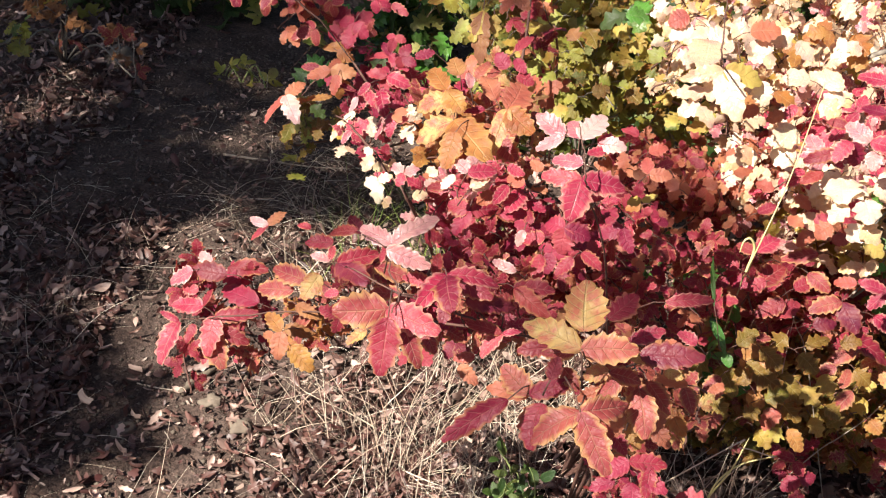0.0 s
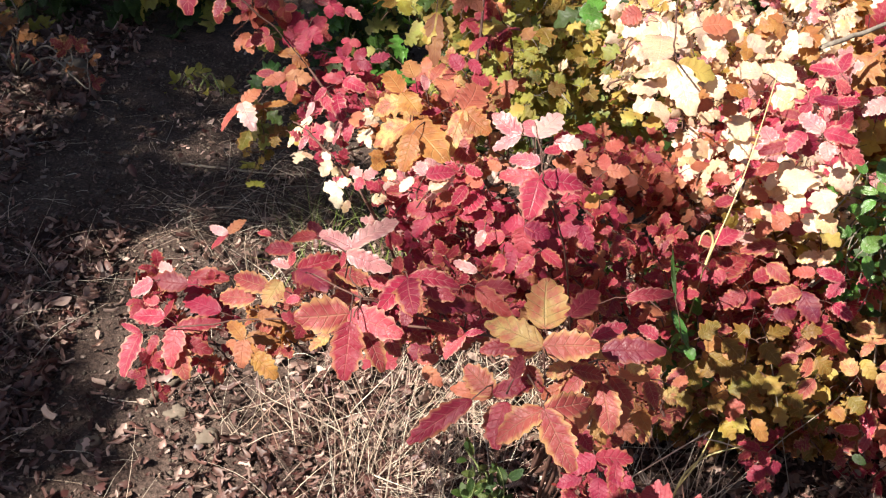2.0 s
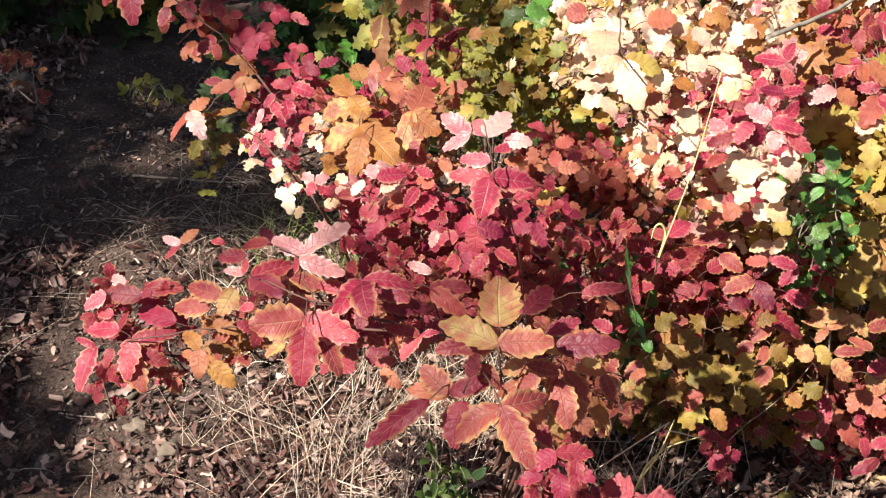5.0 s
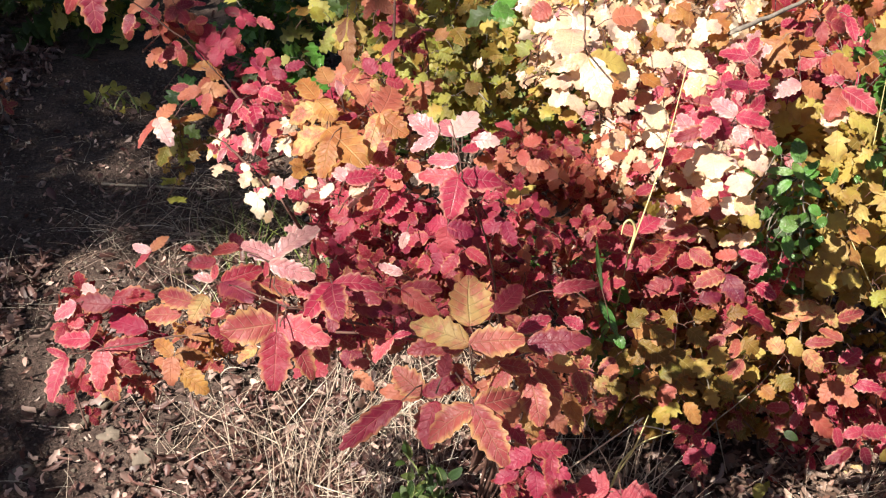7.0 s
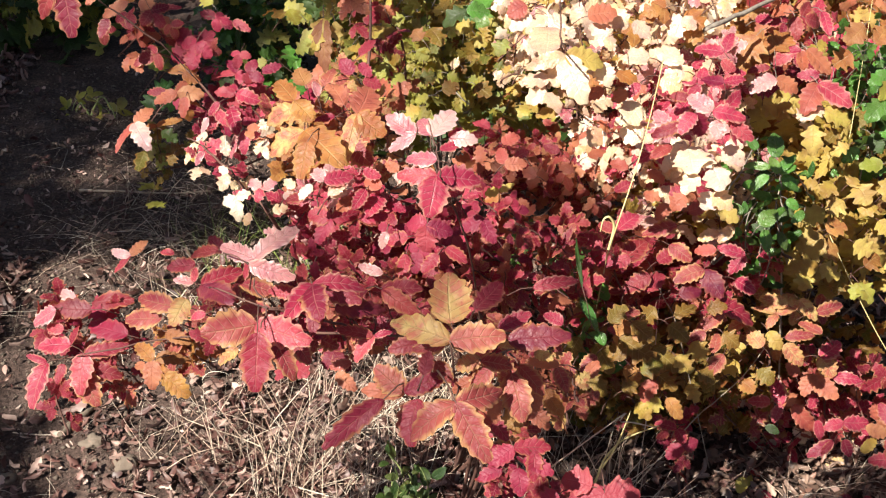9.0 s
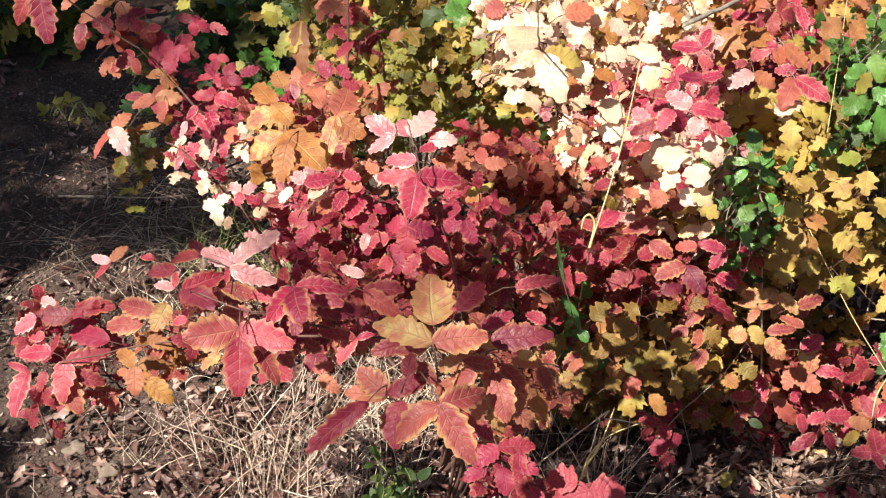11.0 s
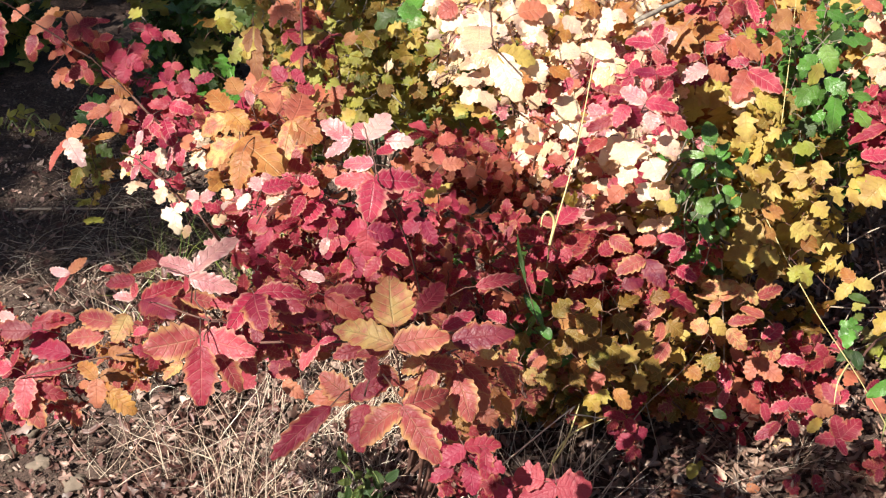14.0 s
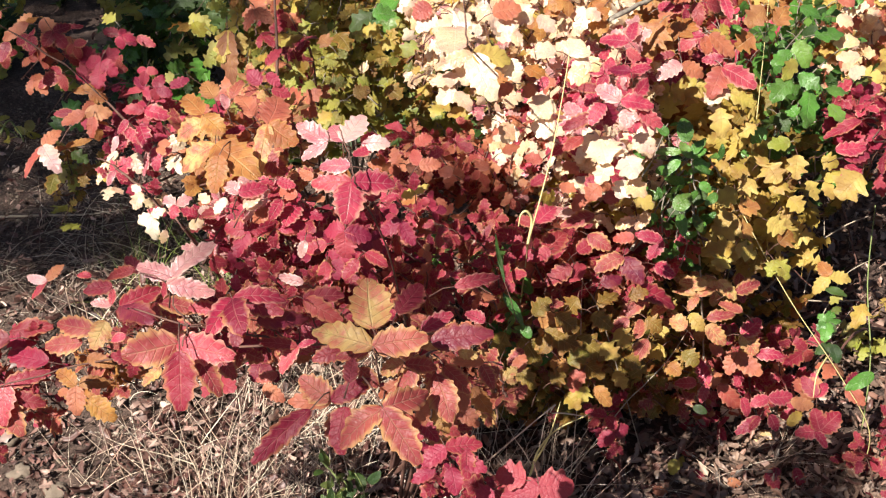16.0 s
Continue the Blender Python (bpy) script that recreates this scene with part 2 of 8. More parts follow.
def soil_material():
    m, t, b = graph("soil")
    big, mid, fine = world_noise(t, 1.6, 4), world_noise(t, 14, 6, 0.7), world_noise(t, 130, 6, 0.75)
    base = ramp(t, mid, [(0.25, (0.048, 0.031, 0.027)), (0.5, (0.104, 0.069, 0.058)), (0.75, (0.21, 0.148, 0.126))])
    base = mix(t, ramp(t, big, [(0.35, (0, 0, 0)), (0.7, (0.6, 0.6, 0.6))]), base, (0.115, 0.074, 0.060))
    grit = ramp(t, fine, [(0.32, (0.25, 0.24, 0.23)), (0.5, (0.85, 0.85, 0.85)), (0.68, (1.6, 1.5, 1.42))])
    base = mix(t, 1.0, base, grit, "MULTIPLY")
    t.links.new(base, b.inputs["Base Color"])
    b.inputs["Roughness"].default_value = 0.95
    b.inputs["Specular IOR Level"].default_value = 0.15
    h = math_node(t, "ADD", math_node(t, "MULTIPLY", mid, 1.0), math_node(t, "MULTIPLY", fine, 0.35))
    bump(t, b, h, 0.9, 0.022)
    return m


SOIL = soil_material()


def stone_material(name, a, b_):
    m, t, b = graph(name)
    g = t.nodes.new("ShaderNodeNewGeometry")
    base = ramp(t, g.outputs["Random Per Island"], [(0, a), (1, b_)])
    base = mix(t, math_node(t, "MULTIPLY", world_noise(t, 180, 5), 0.7), base, mix(t, 1.0, base, (0.5, 0.47, 0.44), "MULTIPLY"))
    t.links.new(base, b.inputs["Base Color"])
    b.inputs["Roughness"].default_value = 0.9
    bump(t, b, world_noise(t, 220, 5), 0.5, 0.002)
    return m


CRUMB = stone_material("soil_crumb", (0.09, 0.066, 0.05), (0.25, 0.19, 0.145))
STONE = stone_material("pale_stone", (0.34, 0.29, 0.25), (0.44, 0.39, 0.34))

# ---- building blocks ----
def part(name, me, parent, label="", m=None):
    ob = new(name, me)
    ob.parent = parent
    if m is not None:
        ob.matrix_basis = m
    return tagged(ob, label)


def thing(name, label, category, at=(0, 0, 0), group="", kind=""):
    ob = new(name)
    ob.empty_display_size = 0.05
    ob.location = at
    return tagged(ob, label, category, group, kind)


def mesh_of(name, verts, faces, material, floats=None, smooth=True):
    me = bpy.data.meshes.new(name)
    me.from_pydata(verts, [], faces)
    me.materials.append(material)
    if smooth:
        me.polygons.foreach_set("use_smooth", [True] * len(me.polygons))
    for key, values in (floats or {}).items():
        me.attributes.new(key, "FLOAT", "POINT").data.foreach_set("value", values)
    me.update()
    return me


def ground_z(x, y):
    """Nearly level footpath and bank, falling away slowly beyond the shrubs."""
    far = max(0.0, y - 2.3)
    z = -0.10 * min(far, 6.0) + 0.05 * math.exp(-((x + 0.15) ** 2 + (y - 1.75) ** 2) / 0.5)
    z += 0.035 * noise.noise((x * 1.3, y * 1.3, 0.3)) + 0.014 * noise.noise((x * 5, y * 5, 2.0))
    return z + (0.25 * max(0.0, abs(x) - 3.0) ** 0.8 if abs(x) > 3 else 0)


class Shape:
    """Vertices, faces and leaf coordinates gathered for one mesh."""

    def __init__(self):
        self.v, self.f, self.across, self.along, self.tone = [], [], [], [], []

    def leaflet(self, m, length, width, lobes, depth, fold, droop, seed, cols=2):
        """A lobed leaflet from its base at m's origin along +y, its face to +z."""
        rng = random.Random(seed)
        rows = lobes * 5
        start = len(self.v)
        tw, wl, wr = rng.uniform(-0.3, 0.3), rng.uniform(0.88, 1.08), rng.uniform(0.88, 1.08)
        shift = {1: rng.uniform(-0.16, 0.16), -1: rng.uniform(-0.16, 0.16), 0: 0.0}
        big = [[rng.uniform(0.6, 1.35) for _ in range(lobes + 3)] for _ in range(2)]
        wave, bowed = rng.uniform(0.03, 0.075), rng.uniform(-0.05, 0.05)
        for i in range(rows + 1):
            s = i / rows
            prof = max(0.0, math.sin(math.pi * min(1.0, s ** 0.84 * 0.965 + 0.015))) ** 0.58
            for j in range(-cols, cols + 1):
                a, side = abs(j) / cols, (j > 0) - (j < 0)
                u = lobes * s + shift[side] + 0.5
                rounded = -math.cos(2 * math.pi * u)
                lobe = (rounded - 0.15 + rng.uniform(-0.18, 0.18)) * big[side > 0][int(u)] if 0 < i < rows else 0.0
                x = 0.5 * width * prof * (1 + depth * lobe * a ** 3) * (wl if j > 0 else wr) * j / cols
                y = length * (s + 0.018 * lobe * a ** 3)
                z = fold * abs(x) - droop * length * s * s + tw * x * s
                z += wave * width * math.sin(8 * s + 2.6 * side + seed) * a * a
                z -= 0.25 * fold * width * a ** 3
                self.v.append(m @ Vector((x + bowed * length * math.sin(math.pi * s), y, z)))
                self.across.append(a)
                self.along.append(s)
        n = 2 * cols + 1
        for i in range(rows):
            for j in range(n - 1):
                p = start + i * n + j
                self.f.append((p, p + 1, p + n + 1, p + n))

    def tube(self, points, radii, sides=5):
        start = len(self.v)
        pts = [Vector(p) for p in points]
        for i, p in enumerate(pts):
            d = (pts[min(i + 1, len(pts) - 1)] - pts[max(i - 1, 0)]).normalized()
            a = d.orthogonal().normalized()
            b = d.cross(a)
            for k in range(sides):
                ang = 2 * math.pi * k / sides
                self.v.append(p + radii[i] * (math.cos(ang) * a + math.sin(ang) * b))
                self.across.append(0.0)
                self.along.append(i / max(1, len(pts) - 1))
        for i in range(len(pts) - 1):
            for k in range(sides):
                k2 = (k + 1) % sides
                self.f.append((start + i * sides + k, start + i * sides + k2, start + (i + 1) * sides + k2, start + (i + 1) * sides + k))
        self.f.append(tuple(start + k for k in reversed(range(sides))))
        self.f.append(tuple(start + (len(pts) - 1) * sides + k for k in range(sides)))

    def mesh(self, name, material):
        floats = {"across": self.across, "along": self.along}
        if self.tone:
            floats["tone"] = self.tone
        return mesh_of(name, self.v, self.f, material, floats)


KINDS = {  # lobes, depth of lobing, width for length, fold, droop
    "oak": (4, 0.13, 0.78, 0.16, 0.12),
    "long": (5, 0.11, 0.60, 0.22, 0.20),
    "round": (3, 0.17, 0.86, 0.12, 0.10),
    "oval": (5, 0.03, 0.55, 0.20, 0.15),
    "lobed": (3, 0.27, 0.92, 0.14, 0.14),
}
LEAF_MESHES = {}
LEAF_SHAPES = {}
SHRUBS = []
MOST_LEAVES = 230   # leaves of one shrub that stay parts of their own; the inner ones are joined


def leaf_mesh(kind, colour, trio, variant):
    """One shared mesh per kind, colour and variant: a single leaflet or three on a stalk, of unit size."""
    key = (kind, colour, trio, variant)
    if key not in LEAF_MESHES:
        lobes, depth, wide, fold, droop = KINDS[kind]
        rng = random.Random("%s %d" % (kind, variant))
        s = Shape()
        droop = droop * rng.uniform(0.3, 2.2)
        fold = fold * rng.uniform(0.4, 1.9)
        if trio:
            s.tube([(0, -0.55, -0.10), (0, -0.25, 0.0), (0, 0.18, 0)], [0.022, 0.016, 0.012], 4)
            for ang, ln, off in ((0, 1.0, 0.16), (-72, 0.82, 0.0), (72, 0.82, 0.0)):
                m = pose(0, off, 0, rng.uniform(-22, 8), rng.uniform(-18, 18), ang + rng.uniform(-14, 14))
                ln *= rng.uniform(0.86, 1.12)
                s.leaflet(m, ln, ln * wide * rng.uniform(0.88, 1.1), lobes, depth * 1.45, fold, droop, rng.random() * 40, cols=1)
        else:
            s.leaflet(Matrix(), 1.0, wide, lobes + (1 if kind in ("oak", "long") else 0), depth * (0.85 if kind in ("oak", "long") else 1.0), fold, droop, rng.random() * 40)
        LEAF_SHAPES[key] = s
        LEAF_MESHES[key] = s.mesh("leaf_" + kind, LEAF[colour])
    return LEAF_MESHES[key]


FACING = Vector((-0.12, -0.60, 0.79)).normalized()   # leaves turn to the light and out of the bank


def leaf_pose(base, axis, up, size, wide=1.0):
    y = Vector(axis).normalized()
    z = (up - up.dot(y) * y).normalized()
    x = y.cross(z)
    m = Matrix((x, y, z)).transposed().to_4x4()
    return Matrix.Translation(base) @ m @ Matrix.Diagonal((size * wide, size, size, 1))


class Shrub:
    """A leafy plant: an empty at its foot, stems, and leaves as parts."""

    def __init__(self, label, foot, seed, bark=None, name="shrub", category="shrub", group="shrubs on the bank"):
        x, y = foot
        self.foot = Vector((x, y, ground_z(x, y) - 0.01))
        self.root = thing(name, label, category, self.foot, group)
        self.rng = random.Random(seed)
        self.bark = bark or STEM_RED
        self.n, self.rest, self.twigs = 0, {}, None
        SHRUBS.append(self)

    def local(self, p):
        return Vector(p) - self.foot

    def stem(self, points, r0, r1, name="stem"):
        pts = [self.local(p) for p in points]
        # smooth through the given bends
        out = []
        for i in range(len(pts) - 1):
            p0, p1, p2, p3 = pts[max(i - 1, 0)], pts[i], pts[i + 1], pts[min(i + 2, len(pts) - 1)]
            for k in range(5):
                u = k / 5
                out.append(0.5 * ((2 * p1) + (p2 - p0) * u + (2 * p0 - 5 * p1 + 4 * p2 - p3) * u * u + (3 * p1 - p0 - 3 * p2 + p3) * u ** 3))
        out.append(pts[-1])
        k = len(out) - 1
        wob = [Vector((self.rng.gauss(0, 1), self.rng.gauss(0, 1), self.rng.gauss(0, 1))) * 0.0009 for _ in out]
        out = [p + (w if 0 < i < k else w * 0) for i, (p, w) in enumerate(zip(out, wob))]
        s = self.twigs if name == "twigs" else Shape()
        s.tube(out, [r0 + (r1 - r0) * i / k for i in range(k + 1)], 4 if name == "twigs" else 6)
        return None if name == "twigs" else part(name, s.mesh(name, self.bark), self.root)

    def leaflet(self, colour, base, tip, wide, kind="oak", tilt=0.3):
        """A single leaflet from base to tip, wide times as broad as its kind."""
        base, tip = Vector(base), Vector(tip)
        r = self.rng
        up = FACING + Vector((r.uniform(-1, 1), r.uniform(-1, 1), r.uniform(-1, 1))) * tilt
        m = leaf_pose(self.local(base), tip - base, up, (tip - base).length, wide)
        self.n += 1
        return part("leaflet", leaf_mesh(kind, colour, False, r.randrange(4)), self.root, "", m)

    def leaf_of(self, base, *lobes):
        """A leaf on its stalk: leaflets (colour, tip, breadth, kind) that spread from base."""
        r, base = self.rng, Vector(base)
        tips = [Vector(l[1]) - base for l in lobes]
        size = max(t.length for t in tips)
        back = (Vector((r.uniform(-0.3, 0.3), 0.55, -0.6)) - sum(tips, Vector()).normalized() * 0.9).normalized() * size * 0.75
        s = Shape()
        s.tube([(0, 0, 0), back * 0.45 + Vector((0, 0.02, 0.06)) * size, back], [0.00055, 0.0006, 0.0008], 5)
        leaf = part("leaf", s.mesh("leaf", self.bark), self.root, "", Matrix.Translation(self.local(base)))
        for (colour, _, wide, *kind), way in zip(lobes, tips):
            up = FACING + Vector((r.uniform(-1, 1), r.uniform(-1, 1), r.uniform(-1, 1))) * 0.26
            m = leaf_pose(Vector(), way, up, way.length, wide)
            part("leaflet", leaf_mesh(kind[0] if kind else "oak", colour, False, r.randrange(6)), leaf, "", m)
        self.n += 1

    def leaf(self, colour, at, axis, size, kind="oak", tilt=0.45, trio=True, inner=False):
        r = self.rng
        up = FACING + Vector((r.gauss(0, 1), r.gauss(0, 1), r.gauss(0, 1))) * tilt
        m = leaf_pose(self.local(at), axis, up, size, r.uniform(0.9, 1.1))
        variant = r.randrange(5)
        me = leaf_mesh(kind, colour, trio, variant)
        if not inner and self.n < MOST_LEAVES:
            self.n += 1
            part("leaf", me, self.root, "", m)
            return
        s, src = self.rest.setdefault(colour, Shape()), LEAF_SHAPES[kind, colour, trio, variant]
        k = len(s.v)
        s.v += [m @ v for v in src.v]
        s.f += [tuple(k + i for i in f) for f in src.f]
        s.across += src.across
        s.along += src.along
        s.tone += [r.random()] * len(src.v)

    def placed(self, colour, at, axis, size, kind="oak", tilt=0.16):
        """A leaf with its stalk and three leaflets of their own."""
        r = self.rng
        up = FACING + Vector((r.gauss(0, 1), r.gauss(0, 1), r.gauss(0, 1))) * tilt
        m = leaf_pose(self.local(at) + Vector((0, 0.83, -0.56)) * 0.035, axis, up, size)
        key = ("petiole", self.bark.name)
        if key not in LEAF_MESHES:
            s = Shape()
            s.tube([(0, -0.8, -0.25), (0, -0.35, -0.03), (0, 0.16, 0)], [0.022, 0.017, 0.012], 5)
            LEAF_MESHES[key] = s.mesh("leaf", self.bark)
        leaf = part("leaf", LEAF_MESHES[key], self.root, "", m)
        for ang, ln, off in ((0, 1.0, 0.16), (-72, 0.84, 0.0), (72, 0.84, 0.0)):
            ln *= r.uniform(0.88, 1.12)
            t = pose(0, off, 0, r.uniform(-24, 6), r.uniform(-20, 20), ang + r.uniform(-14, 14))
            part("leaflet", leaf_mesh(kind, colour, False, r.randrange(4)), leaf, "", t @ Matrix.Diagonal((ln * r.uniform(0.9, 1.1), ln, ln, 1)))
        self.n += 1

    def finish(self):
        for colour, s in self.rest.items():
            tagged(part("foliage", s.mesh("foliage", LEAF[colour]), self.root), kind="stuff")

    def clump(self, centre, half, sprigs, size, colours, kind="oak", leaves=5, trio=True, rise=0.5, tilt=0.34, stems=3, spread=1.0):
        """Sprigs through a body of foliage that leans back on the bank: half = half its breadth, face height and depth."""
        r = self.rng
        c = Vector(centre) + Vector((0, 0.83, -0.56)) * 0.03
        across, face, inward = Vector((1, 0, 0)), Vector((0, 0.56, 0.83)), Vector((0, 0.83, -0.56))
        self.twigs = Shape()
        for i in range(sprigs):
            a, b, d = (r.uniform(-1, 1) for _ in range(3))
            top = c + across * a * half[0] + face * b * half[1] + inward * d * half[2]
            length = size * leaves * 0.62 * r.uniform(0.7, 1.25)
            way = Vector((r.gauss(0, 0.6), -0.15 + r.gauss(0, 0.45), rise + r.uniform(0.0, 0.7))).normalized()
            low = top - way * length
            mid = low.lerp(top, 0.5) + Vector((r.gauss(0, 1), r.gauss(0, 1), r.gauss(0, 1))) * length * 0.08
            if i < stems:
                self.stem([self.foot, self.foot.lerp(low, 0.5) + Vector((0, 0.03, 0.06)), low, mid, top], 0.0034, 0.0009)
            else:
                self.stem([low, mid, top], 0.0016, 0.0007, "twigs")
            side = way.orthogonal().normalized()
            side.rotate(Matrix.Rotation(r.uniform(0, 6.28), 3, way))
            for k in range(leaves):
                u = (k + 0.6) / leaves
                p = low.lerp(mid, u * 2) if u < 0.5 else mid.lerp(top, u * 2 - 1)
                side.rotate(Matrix.Rotation(2.4 + r.uniform(-0.4, 0.4), 3, way))
                out = (side * (1.0 - 0.6 * u) + way * (0.25 + 0.6 * u) + Vector((0, -0.25, -0.1))).normalized()
                sz = size * (0.65 + 0.45 * math.sin(math.pi * min(1, u + 0.15))) * r.uniform(0.75, 1.2)
                self.leaf(r.choice(colours), p + out * sz * 0.5, out, sz, kind, tilt, trio, d > 0.35)
        if self.twigs.v:
            tagged(part("brushwood", self.twigs.mesh("brushwood", self.bark), self.root), kind="stuff")
        return self

# ---- ground ----
def spread(n, near, far, power):
    return [math.copysign(near * abs(u) + (far - near) * abs(u) ** power, u) for u in (2 * i / (n - 1) - 1 for i in range(n))]


def make_ground():
    xs = spread(221, 3.2, 400, 9)
    ys = [y + 2.4 for y in spread(221, 3.2, 400, 9)]
    v = [(x, y, ground_z(x, y)) for y in ys for x in xs]
    n = len(xs)
    f = [(j * n + i, j * n + i + 1, (j + 1) * n + i + 1, (j + 1) * n + i) for j in range(len(ys) - 1) for i in range(n - 1)]
    ob = new("ground", mesh_of("ground", v, f, SOIL))
    return tagged(ob, "trodden brown soil footpath and bank with crumbs", "ground", kind="structure")


make_ground()


def scatter(name, label, category, build, material):
    s = Shape()
    build(s, random.Random(name))
    ob = new(name, mesh_of(name, s.v, s.f, material))
    return tagged(ob, label, category, kind="stuff")


def dead_leaf(s, rng, x, y, size, lift=0.0, tumble=0.55):
    """A curled, dry leaf lying on the ground."""
    m = Matrix.Translation((x, y, ground_z(x, y) + lift + 0.004)) @ Euler((rng.gauss(0, tumble), rng.gauss(0, tumble), rng.uniform(0, 6.28))).to_matrix().to_4x4()
    start, rows, cols = len(s.v), 6, 2
    curl, bend, twist = rng.uniform(-1.5, 3.4), rng.uniform(-0.4, 0.8), rng.uniform(-0.6, 0.6)
    wide = rng.uniform(0.35, 0.7)
    jag = rng.uniform(0.03, 0.3)
    for i in range(rows + 1):
        u = i / rows
        w = 0.5 * wide * size * max(0.02, math.sin(math.pi * min(0.99, u ** 0.85 + 0.01))) ** 0.7 * (1 + (jag if i % 2 else -jag))
        for j in range(-cols, cols + 1):
            a = j / cols
            s.v.append(m @ Vector((w * a * math.cos(curl * abs(a) * 0.5), size * (u - 0.5), size * 0.16 * curl * a * a * wide + size * bend * (u - 0.5) ** 2 + twist * w * a * (u - 0.5) + size * 0.03 * math.sin(9 * u + 5 * a))))
    n = 2 * cols + 1
    for i in range(rows):
        for j in range(n - 1):
            p = start + i * n + j
            s.f.append((p, p + 1, p + n + 1, p + n))


def litter_density(x, y):
    """Bare along the footpath, thick under and before the shrubs and at the far side of the path."""
    path = math.exp(-((x + 0.92 + 0.10 * (y - 2.0)) / 0.30) ** 2) * min(1.0, max(0.15, (y - 1.75) / 0.45))
    near = (1.0 - 0.8 * path) * (1.0 - 0.8 * math.exp(-((x + 0.76) ** 2 + (y - 1.98) ** 2) / 0.035))
    return near * (0.45 + 0.55 * min(1.0, max(0.0, x + 0.75))) * (1.0 if x < 0.1 else 0.22) if x > -1.25 else 1.0


def litter(s, rng):
    n = 0
    while n < 17000:
        x, y = rng.uniform(-2.2, 1.9), rng.uniform(0.7, 4.6) if rng.random() < 0.4 else rng.uniform(0.9, 2.4)
        if rng.random() < litter_density(x, y) * min(1.0, (1.9 - x) / 0.7, (x + 2.2) / 0.4, (y - 0.7) / 0.4):
            dead_leaf(s, rng, x, y, (0.011 + 0.030 * rng.random() ** 2.0) * (1.0 if x < 0.1 else 0.7), rng.uniform(0, 0.014))
            n += 1
    for _ in range(1800):                    # caught in the dry grass of the near verge
        x, y = -0.88 - abs(rng.gauss(0, 0.2)), rng.uniform(1.2, 2.3)
        dead_leaf(s, rng, x, y, 0.012 + 0.034 * rng.random() ** 1.8, rng.uniform(0, 0.015), 0.6)
    for _ in range(1300):                    # bits strewn over the trodden path
        x, y = rng.gauss(-0.72, 0.24), rng.uniform(1.95, 3.4)
        dead_leaf(s, rng, x, y, 0.006 + 0.020 * rng.random() ** 2.2, rng.uniform(0, 0.008), 0.8)
    for _ in range(90):                      # curled pale leaves under the gap in the bank
        x, y = rng.gauss(0.92, 0.05), rng.gauss(1.995, 0.025)
        dead_leaf(s, rng, x, y, 0.016 + 0.026 * rng.random(), rng.uniform(0.005, 0.03), 1.0)
    for _ in range(1500):                    # blown together along the far side of the path
        x, y = -1.22 - abs(rng.gauss(0, 0.35)), rng.uniform(1.9, 3.7)
        dead_leaf(s, rng, x, y, 0.016 + 0.03 * rng.random() ** 1.5, rng.uniform(0, 0.02), 0.8)


def shaded_litter(s, rng):
    """Leaves gathered under the shrubs, with the shade there put into their tones."""
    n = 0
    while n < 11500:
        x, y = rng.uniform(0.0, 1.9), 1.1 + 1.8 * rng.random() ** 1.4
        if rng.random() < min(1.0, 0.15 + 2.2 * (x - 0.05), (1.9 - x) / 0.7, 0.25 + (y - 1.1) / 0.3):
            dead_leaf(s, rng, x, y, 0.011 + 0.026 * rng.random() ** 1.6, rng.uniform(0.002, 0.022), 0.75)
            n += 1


def drift(s, rng):
    """Thick, tumbled leaves of this autumn before the front shrub."""
    n = 0
    while n < 7000:
        x, y = rng.gauss(-0.22, 0.27), rng.gauss(1.42, 0.26)
        if y < 0.95 or x < -0.78 or rng.random() > 0.12 + 0.88 * min(1.0, max(0.0, (x + 0.50) / 0.28)):
            continue
        dead_leaf(s, rng, x, y, 0.008 + 0.026 * rng.random() ** 2.2, rng.uniform(0, 0.02), 0.95)
        n += 1


scatter("leaf_drift", "tumbled reddish brown dead leaves in dry grass", "leaf litter", drift, LITTER)
scatter("shrub_litter", "brown leaves under the shrubs, toned down for shade", "leaf litter", shaded_litter, SHADED_LITTER)
scatter("leaf_litter", "curled dry brown fallen leaves on the soil", "leaf litter", litter, LITTER)


def blade(s, rng, x, y, length, lean, heading, width, droop=0.6):
    """A flat dry grass blade that arches over."""
    p = Vector((x, y, ground_z(x, y)))
    d = Vector((math.cos(heading) * math.sin(lean), math.sin(heading) * math.sin(lean), math.cos(lean)))
    side = Vector((-math.sin(heading), math.cos(heading), 0))
    side = (side + Vector((rng.gauss(0, 0.5), rng.gauss(0, 0.5), rng.gauss(0, 0.5)))).normalized()
    start, k = len(s.v), 6
    for i in range(k + 1):
        w = width * (1 - 0.85 * i / k)
        s.v += [p - side * w, p + Vector((0, 0, w * 0.8)), p + side * w]
        p = p + d * length / k
        d = (d + Vector((rng.gauss(0, 0.08), rng.gauss(0, 0.08), -droop / k + rng.gauss(0, 0.06)))).normalized()
        if p.z < ground_z(p.x, p.y) + 0.004:
            p.z, d.z = ground_z(p.x, p.y) + 0.006, abs(d.z) * 0.2
    for i in range(k):
        a = start + 3 * i
        s.f += [(a, a + 1, a + 4, a + 3), (a + 1, a + 2, a + 5, a + 4), (a + 2, a, a + 3, a + 5)]


